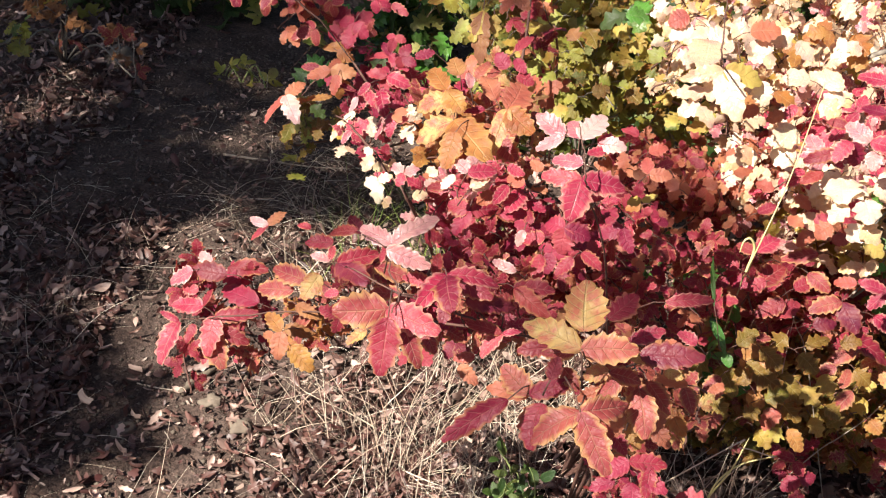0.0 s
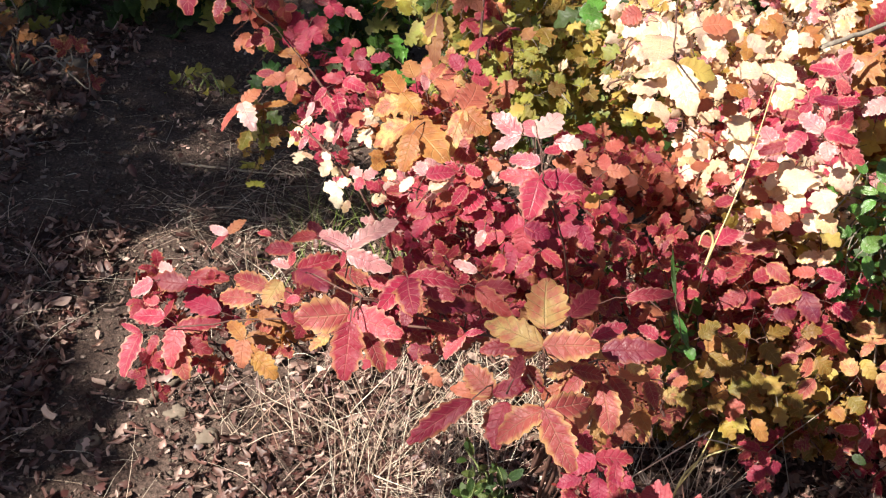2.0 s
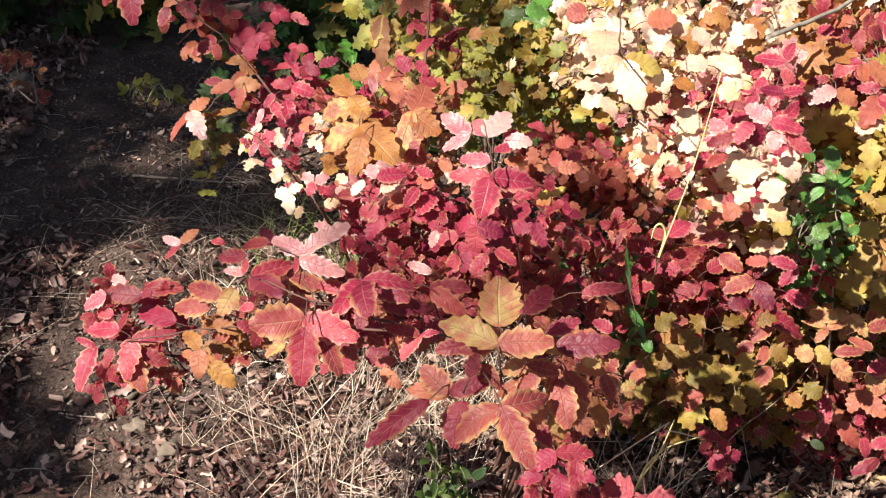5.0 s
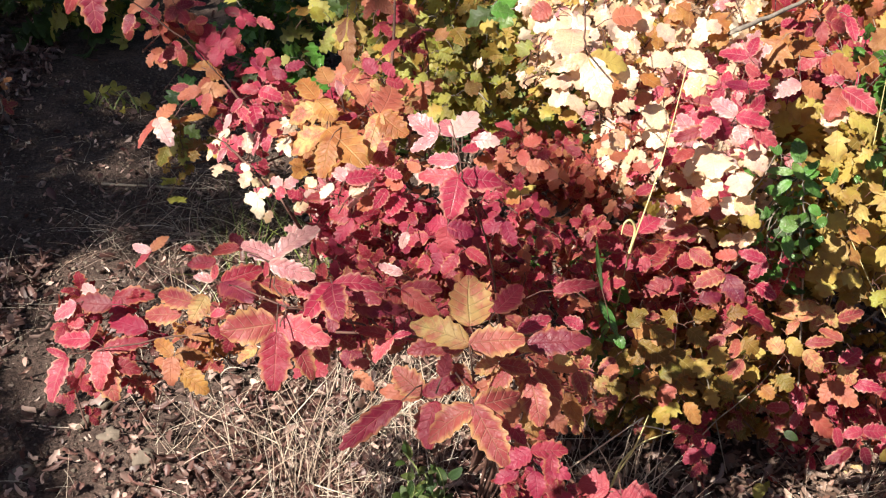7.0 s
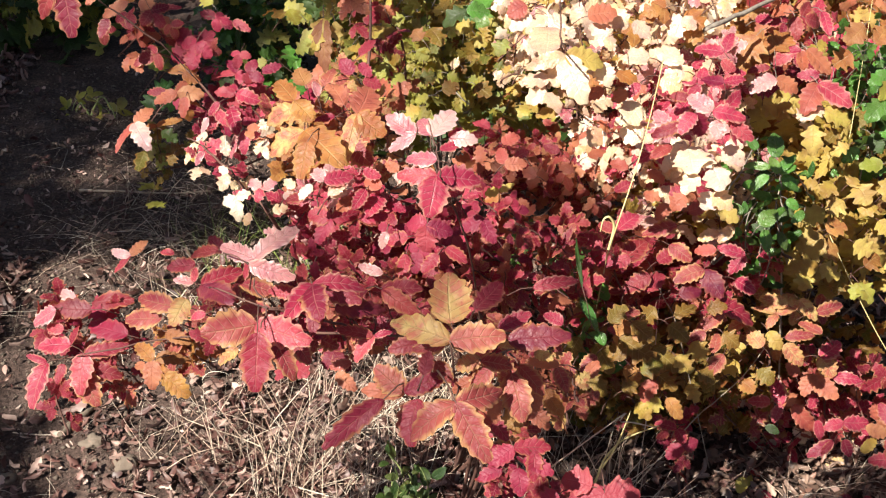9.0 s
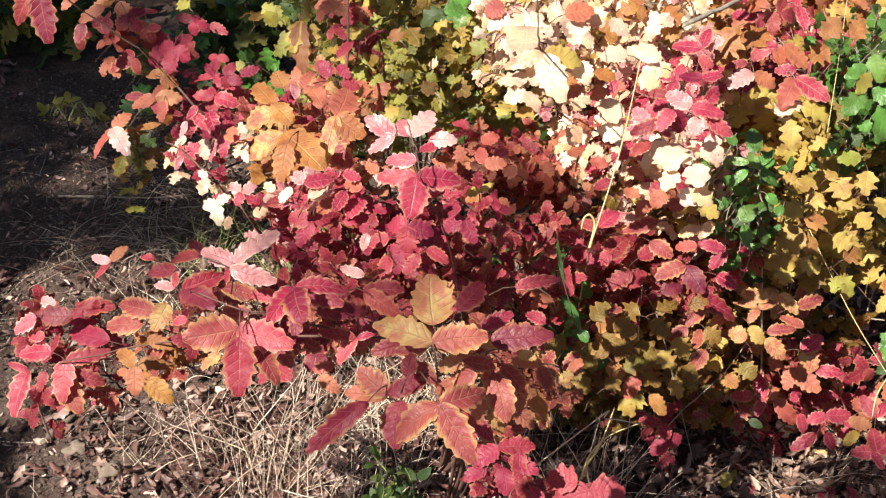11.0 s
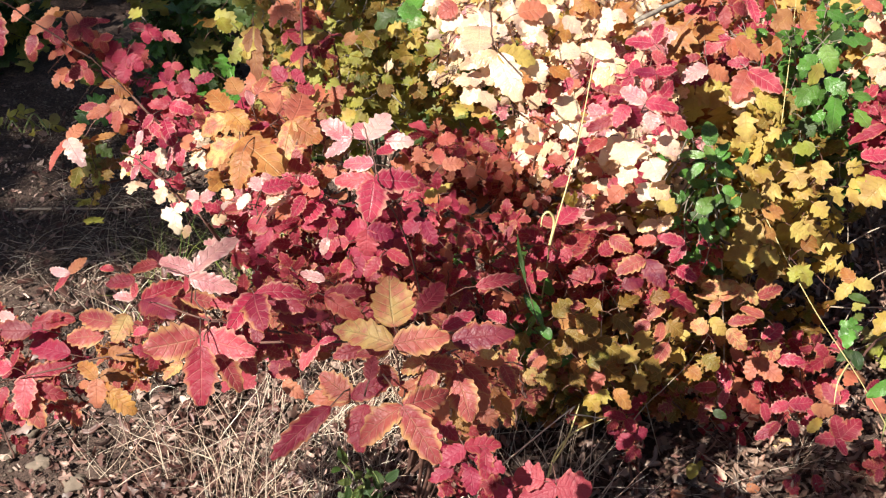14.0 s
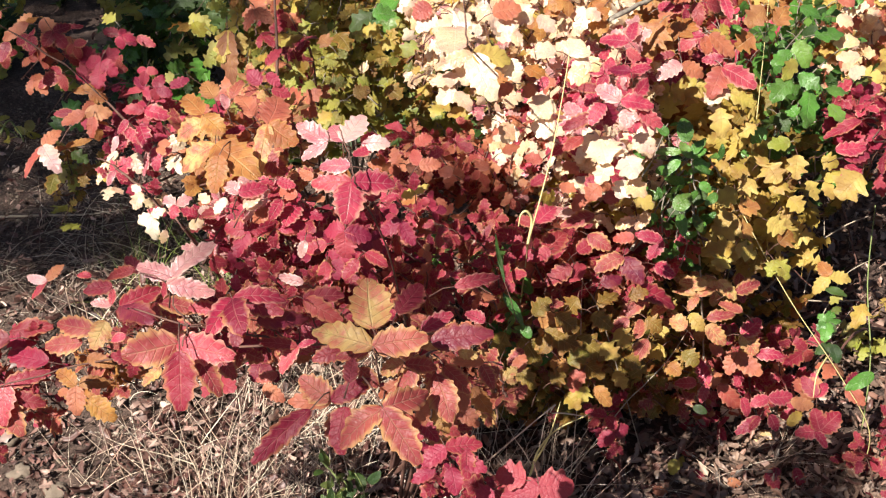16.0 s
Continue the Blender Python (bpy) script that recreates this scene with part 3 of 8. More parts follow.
def dry_grass(s, rng):
    for _ in range(64):                      # tufts before the red shrub
        cx, cy = rng.gauss(-0.12, 0.22), rng.gauss(1.64, 0.22)
        for _ in range(rng.randint(6, 15)):
            blade(s, rng, cx + rng.gauss(0, 0.018), cy + rng.gauss(0, 0.018), rng.uniform(0.06, 0.22), rng.uniform(0.1, 1.2), rng.uniform(0, 6.28), rng.uniform(0.0006, 0.0016), rng.uniform(0.0, 0.9))
    for _ in range(66):                      # matted bunches that lean the way the grass fell
        cx, cy, way = rng.gauss(-0.08, 0.19), rng.gauss(1.62, 0.18), rng.gauss(0.9, 0.9)
        for _ in range(rng.randint(4, 9)):
            blade(s, rng, cx + rng.gauss(0, 0.022), cy + rng.gauss(0, 0.022), rng.uniform(0.10, 0.26), rng.uniform(0.4, 1.25), way + rng.gauss(0, 0.4), rng.uniform(0.0007, 0.0017), rng.uniform(0.0, 0.4))
    for _ in range(4):                       # shaded tufts beside the front shrub
        cx, cy = rng.gauss(0.25, 0.07), rng.gauss(1.52, 0.09)
        for _ in range(rng.randint(5, 10)):
            blade(s, rng, cx + rng.gauss(0, 0.02), cy + rng.gauss(0, 0.02), rng.uniform(0.10, 0.24), rng.uniform(0.2, 1.2), rng.uniform(0, 6.28), rng.uniform(0.0007, 0.0014), rng.uniform(0.0, 0.7))
    for _ in range(46):                      # wispy bents along the edge of the path
        cx, cy = rng.gauss(-0.52, 0.13), rng.gauss(2.40, 0.14)
        for _ in range(rng.randint(4, 9)):
            blade(s, rng, cx + rng.gauss(0, 0.015), cy + rng.gauss(0, 0.015), rng.uniform(0.08, 0.20), rng.uniform(0.5, 1.3), rng.uniform(0, 6.28), rng.uniform(0.0004, 0.0009), rng.uniform(0.5, 1.4))
    for _ in range(150):                     # single stalks dropped on the path
        blade(s, rng, rng.gauss(-0.70, 0.22), rng.uniform(2.0, 3.2), rng.uniform(0.03, 0.14), rng.uniform(1.2, 1.55), rng.uniform(0, 6.28), rng.uniform(0.0006, 0.0012), rng.uniform(0.0, 0.5))
    for _ in range(70):                      # and on the near verge of the path
        cx, cy = rng.gauss(-1.08, 0.12), rng.uniform(1.3, 2.3)
        for _ in range(rng.randint(3, 7)):
            blade(s, rng, cx + rng.gauss(0, 0.02), cy + rng.gauss(0, 0.02), rng.uniform(0.08, 0.2), rng.uniform(0.7, 1.4), rng.uniform(0, 6.28), rng.uniform(0.0005, 0.001), rng.uniform(0.3, 1.0))
    for _ in range(900):                     # loose straws
        x, y = rng.uniform(-1.9, 1.3), rng.uniform(1.0, 3.2)
        if rng.random() < litter_density(x, y) ** 0.5:
            blade(s, rng, x, y, rng.uniform(0.03, 0.16), rng.uniform(1.0, 1.55), rng.uniform(0, 6.28), rng.uniform(0.0005, 0.0012), rng.uniform(0.0, 0.6))
    for cx, cy in ((0.62, 1.63), (0.60, 1.53), (0.73, 1.62), (0.78, 1.63), (0.61, 1.68), (0.65, 1.54)):    # thin tufts in the sunny litter
        for _ in range(rng.randint(8, 13)):
            blade(s, rng, cx + rng.gauss(0, 0.02), cy + rng.gauss(0, 0.02), rng.uniform(0.06, 0.18), rng.uniform(0.5, 1.4), rng.uniform(0, 6.28), rng.uniform(0.0005, 0.0010), rng.uniform(0.0, 0.6))
    for _ in range(10):                      # thin tufts in the litter further along
        cx, cy = rng.uniform(0.15, 1.2), rng.uniform(1.35, 1.95)
        for _ in range(rng.randint(3, 10)):
            blade(s, rng, cx + rng.gauss(0, 0.02), cy + rng.gauss(0, 0.02), rng.uniform(0.08, 0.22), rng.uniform(0.3, 1.2), rng.uniform(0, 6.28), rng.uniform(0.0005, 0.0012), rng.uniform(0.3, 1.2))


scatter("dry_grass", "bleached straw-coloured dry grass tufts over leaf litter", "dry grass", dry_grass, STRAW)


def green_grass(s, rng):
    for _ in range(26):
        cx, cy = rng.gauss(-0.24, 0.11), rng.gauss(2.25, 0.13)
        for _ in range(rng.randint(5, 12)):
            blade(s, rng, cx + rng.gauss(0, 0.015), cy + rng.gauss(0, 0.015), rng.uniform(0.10, 0.26), rng.uniform(0.1, 0.9), rng.uniform(0, 6.28), rng.uniform(0.001, 0.002), rng.uniform(0.3, 1.0))


scatter("green_grass", "low green grass growing under the red shrub", "grass", green_grass, GRASS)


def crumbs(s, rng):
    for _ in range(14000):
        x, y = rng.gauss(-0.68, 0.40), rng.uniform(1.1, 3.6)
        r = 0.0015 + 0.0055 * rng.random() ** 4
        c = Vector((x, y, ground_z(x, y) + 0.3 * r))
        start = len(s.v)
        for dx, dy, dz in ((1, 0, 0), (-1, 0, 0), (0, 1, 0), (0, -1, 0), (0, 0, 0.8), (0, 0, -0.8)):
            s.v.append(c + Vector((dx, dy, dz)) * r * rng.uniform(0.6, 1.3))
        for a, b, d in ((0, 2, 4), (2, 1, 4), (1, 3, 4), (3, 0, 4), (2, 0, 5), (1, 2, 5), (3, 1, 5), (0, 3, 5)):
            s.f.append((start + a, start + b, start + d))


scatter("soil_crumbs", "small crumbs of dry earth and gravel on the path", "gravel", crumbs, CRUMB)


def debris(s, rng):
    """Broken bits of leaf and stalk trodden into the soil."""
    for _ in range(30000):
        x, y = rng.uniform(-2.0, 1.7), rng.uniform(1.0, 3.4)
        if rng.random() > 0.25 + 0.75 * litter_density(x, y):
            continue
        m = Matrix.Translation((x, y, ground_z(x, y) + rng.uniform(0.001, 0.008))) @ Euler((rng.gauss(0, 0.5), rng.gauss(0, 0.5), rng.uniform(0, 6.28))).to_matrix().to_4x4()
        a, k = 0.002 + 0.009 * rng.random() ** 2, len(s.v)
        b = a * rng.uniform(0.12, 0.6)
        s.v += [m @ Vector(p) for p in ((-a, -b * 0.6, 0), (a * 0.7, -b, b * 0.3), (a, b * 0.4, 0), (-a * 0.5, b, b * 0.4), (0, 0, b * 0.7))]
        s.f += [(k, k + 1, k + 4), (k + 1, k + 2, k + 4), (k + 2, k + 3, k + 4), (k + 3, k, k + 4)]


scatter("plant_debris", "broken dry leaf and stalk bits trodden into soil", "debris", debris, DEBRIS)

# ---- unseen trees added to cast shade ----
class ShadeTree:
    """A broad oak added out of view to cast shade: trunk, limbs reaching to boughs, and a crown of small leaves."""

    def __init__(self, foot, seed, label, fork=(0.5, 0.7, 3.2)):
        x, y = foot
        self.foot = Vector((x, y, ground_z(x, y) - 0.05))
        self.root = thing("shade_oak_tree", label, "tree", self.foot)
        self.rng = random.Random(seed)
        self.boughs, self.fork = [], Vector(fork)

    def bough(self, centre, radius, density=1.0):
        self.boughs.append((Vector(centre) - self.foot, radius, density))

    def grow(self):
        rng = self.rng
        s = Shape()
        fork = self.fork
        s.tube([(0, 0, -0.1), (0.05, 0.05, 0.5), fork * 0.55, fork], [0.34, 0.24, 0.2, 0.17], 12)
        part("trunk", s.mesh("trunk", STEM_GREY), self.root)
        crown = Shape()
        hubs = []
        for c, radius, density in self.boughs:
            near = [h for h in hubs if (h - c).length < 1.1]
            if near:
                hub = min(near, key=lambda h: (h - c).length)
            else:
                hub = c + Vector((-0.15, -0.2, 0.1))
                hubs.append(hub)
                t = Shape()
                mid = fork.lerp(hub, 0.5) + Vector((0.6, -0.6, 0.5))
                t.tube([fork, mid, hub], [0.07, 0.03, 0.012], 8)
                part("limb", t.mesh("limb", STEM_GREY), self.root)
            if (hub - c).length > 0.05:
                t = Shape()
                t.tube([hub, hub.lerp(c, 0.5) + Vector((0, 0, 0.06)), c], [0.014, 0.010, 0.005], 5)
                part("branch", t.mesh("branch", STEM_GREY), self.root)
            for _ in range(int(1500 * density * radius * radius * 2.4) + 12):
                d = Vector((rng.gauss(0, 1), rng.gauss(0, 1), rng.gauss(0, 1)))
                p = c + d.normalized() * radius * rng.random() ** 0.42
                m = Matrix.Translation(p) @ Euler((rng.uniform(0, 6.28), rng.gauss(0, 0.7), rng.uniform(0, 6.28))).to_matrix().to_4x4()
                k, z = rng.uniform(0.03, 0.05) * (1 + 1.2 * max(0.0, radius - 0.5)), len(crown.v)
                for x, y, w in ((0, -1, 0), (0.6, -0.2, 0.15), (0.45, 0.6, 0.1), (0, 1, -0.1), (-0.45, 0.6, 0.1), (-0.6, -0.2, 0.15)):
                    crown.v.append(m @ Vector((x * k, y * k, w * k)))
                    crown.across.append(abs(x))
                    crown.along.append(0.5 + 0.5 * y)
                crown.f += [(z, z + 1, z + 5), (z + 1, z + 2, z + 4, z + 5), (z + 2, z + 3, z + 4)]
        tagged(part("crown", crown.mesh("crown", LEAF["deep_green"]), self.root), kind="stuff")

# ---- kinds of small things ----
def smooth_line(pts, n=6):
    out = []
    for i in range(len(pts) - 1):
        p0, p1, p2, p3 = pts[max(i - 1, 0)], pts[i], pts[i + 1], pts[min(i + 2, len(pts) - 1)]
        for k in range(n):
            u = k / n
            out.append(0.5 * ((2 * p1) + (p2 - p0) * u + (2 * p0 - 5 * p1 + 4 * p2 - p3) * u * u + (3 * p1 - p0 - 3 * p2 + p3) * u ** 3))
    return out + [pts[-1]]


def stalk(label, points, r0, r1, material, blades=(), back=0.0):
    """A grass or forb stalk rooted in the ground, with its blades."""
    pts = [Vector(p) for p in points]
    low = pts[0] if pts[0].z < pts[-1].z else pts[-1]
    foot = Vector((low.x + 0.01, low.y + back, ground_z(low.x + 0.01, low.y + back) - 0.005))
    if back and low is pts[0]:            # a straight stem that leans out of the shrub
        way = (pts[0] - pts[1]).normalized()
        way = (way + Vector((0, 0.25, -0.6))).normalized()
        foot = low + way * ((low.z - ground_z(low.x, low.y + back)) / -way.z)
    pts = [foot] + pts if low is pts[0] else pts + [foot]
    root = thing("grass_stalk", label, "grass stalk", foot, "dry stalks")
    line = smooth_line([p - foot for p in pts])
    s = Shape()
    k = len(line) - 1
    s.tube(line, [r0 + (r1 - r0) * i / k for i in range(k + 1)], 6)
    part("culm", s.mesh("culm", material), root)
    for b in blades:
        s = Shape()
        line = smooth_line([Vector(p) - foot for p in b], 5)
        n = len(line) - 1
        for i, p in enumerate(line):
            d = (line[min(i + 1, n)] - line[max(i - 1, 0)]).normalized()
            side = d.cross(Vector((0.3, -0.8, 0.5))).normalized()
            w = 0.0018 * (1 - (i / n) ** 2) + 0.0005
            s.v += [p - side * w, p + side.cross(d) * w * 0.5, p + side * w]
        for i in range(n):
            a = 3 * i
            s.f += [(a, a + 1, a + 4, a + 3), (a + 1, a + 2, a + 5, a + 4), (a + 2, a, a + 3, a + 5)]
        part("blade", mesh_of("blade", s.v, s.f, material), root)


def ground_twig(name, label, points, r0, r1, material):
    """A twig that lies on the ground and follows it."""
    rng = random.Random(label)
    pts = smooth_line([Vector((x, y, ground_z(x, y) + r0 * 0.7)) for x, y in points])
    foot = pts[0].copy()
    k = len(pts) - 1
    pts = [p - foot + Vector((rng.gauss(0, 1), rng.gauss(0, 1), rng.random())) * r0 * 0.16 for p in pts]
    s = Shape()
    s.tube(pts, [(r0 + (r1 - r0) * i / k) * rng.uniform(0.85, 1.15) for i in range(k + 1)], 7)
    ob = new(name, s.mesh(name, material))
    ob.location = foot
    return tagged(ob, label, name, "twigs on the ground")


def ground_stone(label, at, size, material, seed):
    x, y = at
    bm = bmesh.new()
    bmesh.ops.create_icosphere(bm, subdivisions=3, radius=size / 2)
    for v in bm.verts:
        n = noise.noise(v.co * (2.2 / size) + Vector((seed * 7.1, 0, 0))) + 0.5 * noise.noise(v.co * (6 / size) + Vector((0, seed * 3.3, 0)))
        v.co *= 1 + 0.6 * n + 0.18 * noise.noise(v.co * (16 / size))
        v.co.z *= 0.5
    me = bpy.data.meshes.new("stone")
    bm.to_mesh(me)
    bm.free()
    me.materials.append(material)
    me.polygons.foreach_set("use_smooth", [True] * len(me.polygons))
    ob = new("stone", me)
    ob.location = (x, y, ground_z(x, y) + size * 0.1)
    ob.rotation_euler = (0, 0, seed)
    return tagged(ob, label, "stone", "stones on the ground")

# ---- shrubs, from the back of the bank to the camera ----

# far green thicket beyond the path

thicket = Shrub("dark green leafy thicket in shade beyond the path", (-1.55, 4.15), 1)
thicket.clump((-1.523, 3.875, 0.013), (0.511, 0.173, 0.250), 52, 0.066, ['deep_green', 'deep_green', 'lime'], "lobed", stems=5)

thicket_b = Shrub("green leafy shrub with sunlit tips behind red leaves", (-0.62, 3.6), 2)
thicket_b.clump((-0.471, 3.353, 0.133), (0.192, 0.192, 0.250), 44, 0.058, ['green', 'deep_green', 'lime', 'deep_green'], "lobed", stems=4)

# added backing: dark leaves where sunlit ground would show through the gaps
backing_hedge = Shrub("dark green hedge added as backing behind the bank", (0.9, 3.6), 40)
backing_hedge.clump((0.090, 3.127, 0.335), (0.448, 0.331, 0.200), 78, 0.063, ['deep_green', 'deep_green', 'lime', 'olive'], "lobed", stems=8)
backing_hedge.clump((1.052, 3.102, 0.298), (0.514, 0.375, 0.200), 78, 0.063, ['deep_green', 'olive', 'orange', 'deep_green'], "lobed", stems=8)

# more added backing, to keep the distance dark beyond the path
far_thicket = Shrub("dark thicket added as backing far along the path", (-0.9, 5.0), 41)
far_thicket.clump((-1.362, 4.771, -0.089), (1.179, 0.262, 0.300), 91, 0.094, ['deep_green', 'deep_green', 'olive'], "lobed", stems=8)

# yellow-green shrub at the back

lime_shrub = Shrub("yellow-green lobed shrub with thin upright stems, half shaded", (0.02, 2.75), 3, STEM_GREY)
lime_shrub.clump((-0.010, 2.308, 0.551), (0.206, 0.170, 0.180), 130, 0.027, ['lime', 'lime', 'olive', 'lime', 'gold'], "lobed", stems=10, rise=1.0)
lime_shrub.clump((-0.040, 2.102, 0.603), (0.046, 0.031, 0.050), 8, 0.037, ['lime'], "lobed", stems=1)

# pale sunlit shrub

pale_shrub = Shrub("tall shrub of peach and white-gold leaves, sun glare put into their colour", (0.55, 2.6), 4)
# blown-out sun glare is put into these pale leaf colours
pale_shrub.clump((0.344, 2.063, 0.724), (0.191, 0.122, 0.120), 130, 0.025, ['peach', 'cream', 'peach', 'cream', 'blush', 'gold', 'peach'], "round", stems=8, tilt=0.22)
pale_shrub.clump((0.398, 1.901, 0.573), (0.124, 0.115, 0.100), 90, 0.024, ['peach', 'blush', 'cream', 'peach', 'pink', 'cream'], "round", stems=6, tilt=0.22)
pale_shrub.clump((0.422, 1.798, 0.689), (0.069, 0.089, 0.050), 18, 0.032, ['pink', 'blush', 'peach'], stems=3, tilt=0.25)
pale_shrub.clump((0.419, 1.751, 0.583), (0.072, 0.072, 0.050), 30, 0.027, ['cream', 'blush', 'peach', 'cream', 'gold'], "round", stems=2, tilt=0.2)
pale_shrub.stem([pale_shrub.foot, (0.289, 2.072, 0.469), (0.189, 1.641, 0.813), (0.147, 1.331, 0.981)], 0.0022, 0.001)
pale_shrub.stem([(0.147, 1.331, 0.981), (0.146, 1.354, 1.015), (0.150, 1.431, 1.039)], 0.0012, 0.0008)
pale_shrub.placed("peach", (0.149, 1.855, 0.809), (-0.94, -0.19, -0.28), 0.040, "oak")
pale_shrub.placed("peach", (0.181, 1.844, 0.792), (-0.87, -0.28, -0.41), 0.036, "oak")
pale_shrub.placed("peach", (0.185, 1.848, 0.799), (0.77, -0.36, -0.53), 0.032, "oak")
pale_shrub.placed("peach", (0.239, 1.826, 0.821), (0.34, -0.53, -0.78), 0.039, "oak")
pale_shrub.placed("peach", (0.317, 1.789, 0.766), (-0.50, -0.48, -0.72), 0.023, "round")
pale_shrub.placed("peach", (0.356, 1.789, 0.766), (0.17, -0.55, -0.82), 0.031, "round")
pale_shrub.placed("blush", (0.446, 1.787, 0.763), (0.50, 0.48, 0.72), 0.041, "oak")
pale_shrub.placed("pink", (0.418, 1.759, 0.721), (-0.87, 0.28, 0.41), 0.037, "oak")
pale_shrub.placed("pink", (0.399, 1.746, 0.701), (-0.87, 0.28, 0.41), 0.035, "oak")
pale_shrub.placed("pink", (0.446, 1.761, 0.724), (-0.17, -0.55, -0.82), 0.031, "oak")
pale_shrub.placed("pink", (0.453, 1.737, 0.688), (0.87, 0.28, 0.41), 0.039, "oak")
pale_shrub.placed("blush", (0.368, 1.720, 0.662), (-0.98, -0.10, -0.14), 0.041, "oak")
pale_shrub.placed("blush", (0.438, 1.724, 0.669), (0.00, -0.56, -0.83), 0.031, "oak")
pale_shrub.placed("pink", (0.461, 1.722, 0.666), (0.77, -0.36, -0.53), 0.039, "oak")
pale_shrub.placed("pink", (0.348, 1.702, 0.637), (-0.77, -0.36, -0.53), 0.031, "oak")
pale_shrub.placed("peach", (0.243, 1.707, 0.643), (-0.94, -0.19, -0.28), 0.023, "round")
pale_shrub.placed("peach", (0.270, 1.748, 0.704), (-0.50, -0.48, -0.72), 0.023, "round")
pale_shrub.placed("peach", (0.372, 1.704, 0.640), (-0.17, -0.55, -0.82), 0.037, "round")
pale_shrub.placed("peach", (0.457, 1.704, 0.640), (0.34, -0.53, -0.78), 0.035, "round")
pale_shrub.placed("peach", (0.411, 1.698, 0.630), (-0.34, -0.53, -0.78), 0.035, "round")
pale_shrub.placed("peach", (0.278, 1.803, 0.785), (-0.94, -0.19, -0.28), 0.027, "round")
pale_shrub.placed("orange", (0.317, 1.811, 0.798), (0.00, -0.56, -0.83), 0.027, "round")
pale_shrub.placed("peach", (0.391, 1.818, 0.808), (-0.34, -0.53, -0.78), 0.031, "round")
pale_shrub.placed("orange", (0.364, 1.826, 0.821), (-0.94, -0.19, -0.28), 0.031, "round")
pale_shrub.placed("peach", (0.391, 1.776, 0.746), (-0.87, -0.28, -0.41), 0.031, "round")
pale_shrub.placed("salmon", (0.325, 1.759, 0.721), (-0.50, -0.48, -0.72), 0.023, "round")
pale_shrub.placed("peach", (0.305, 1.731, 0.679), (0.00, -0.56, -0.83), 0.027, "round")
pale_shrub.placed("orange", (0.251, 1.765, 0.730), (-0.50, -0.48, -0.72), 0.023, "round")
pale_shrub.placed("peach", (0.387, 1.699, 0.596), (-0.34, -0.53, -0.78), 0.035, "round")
pale_shrub.placed("salmon", (0.419, 1.681, 0.569), (0.17, -0.55, -0.82), 0.031, "oak")
pale_shrub.placed("gold", (0.462, 1.688, 0.579), (0.34, -0.53, -0.78), 0.031, "lobed")
pale_shrub.placed("gold", (0.435, 1.668, 0.550), (-0.64, -0.43, -0.64), 0.020, "lobed")
pale_shrub.placed("peach", (0.470, 1.668, 0.550), (0.64, -0.43, -0.64), 0.024, "lobed")
pale_shrub.placed("crimson", (0.383, 1.683, 0.573), (-0.77, -0.36, -0.53), 0.028, "oak")
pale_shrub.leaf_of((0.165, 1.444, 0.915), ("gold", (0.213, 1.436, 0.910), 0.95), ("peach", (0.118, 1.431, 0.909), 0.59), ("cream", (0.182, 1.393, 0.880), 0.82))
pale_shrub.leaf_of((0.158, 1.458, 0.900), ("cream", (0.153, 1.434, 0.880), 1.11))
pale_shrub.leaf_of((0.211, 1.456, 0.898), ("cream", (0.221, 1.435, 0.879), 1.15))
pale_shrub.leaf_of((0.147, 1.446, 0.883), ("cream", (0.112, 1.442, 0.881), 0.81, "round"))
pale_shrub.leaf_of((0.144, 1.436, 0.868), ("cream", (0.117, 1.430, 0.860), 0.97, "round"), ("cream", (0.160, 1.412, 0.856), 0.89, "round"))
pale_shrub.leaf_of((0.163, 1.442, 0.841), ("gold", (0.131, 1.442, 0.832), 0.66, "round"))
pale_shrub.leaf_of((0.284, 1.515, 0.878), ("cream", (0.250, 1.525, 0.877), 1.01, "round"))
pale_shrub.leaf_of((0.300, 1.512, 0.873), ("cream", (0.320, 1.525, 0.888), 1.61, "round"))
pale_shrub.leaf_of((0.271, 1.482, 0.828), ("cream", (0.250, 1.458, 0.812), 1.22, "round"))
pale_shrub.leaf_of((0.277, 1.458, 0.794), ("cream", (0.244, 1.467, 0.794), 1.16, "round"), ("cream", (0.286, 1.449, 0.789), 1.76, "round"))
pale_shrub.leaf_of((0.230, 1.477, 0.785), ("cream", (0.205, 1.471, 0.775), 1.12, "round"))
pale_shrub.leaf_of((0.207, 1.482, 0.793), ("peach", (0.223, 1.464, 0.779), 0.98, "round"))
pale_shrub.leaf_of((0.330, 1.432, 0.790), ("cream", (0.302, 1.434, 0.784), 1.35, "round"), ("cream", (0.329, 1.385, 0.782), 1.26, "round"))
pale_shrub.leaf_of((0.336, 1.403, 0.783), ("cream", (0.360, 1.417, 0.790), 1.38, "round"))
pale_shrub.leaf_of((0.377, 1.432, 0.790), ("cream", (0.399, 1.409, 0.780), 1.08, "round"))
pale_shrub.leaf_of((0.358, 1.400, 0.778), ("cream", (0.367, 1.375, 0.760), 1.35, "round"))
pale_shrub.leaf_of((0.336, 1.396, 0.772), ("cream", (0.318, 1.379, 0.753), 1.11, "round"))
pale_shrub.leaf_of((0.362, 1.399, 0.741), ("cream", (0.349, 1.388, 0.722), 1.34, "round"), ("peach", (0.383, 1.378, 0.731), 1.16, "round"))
pale_shrub.leaf_of((0.330, 1.414, 0.727), ("salmon", (0.311, 1.404, 0.714), 1.18, "round"))
pale_shrub.leaf_of((0.331, 1.421, 0.845), ("pink", (0.310, 1.401, 0.829), 0.90), ("magenta", (0.344, 1.416, 0.814), 1.00))
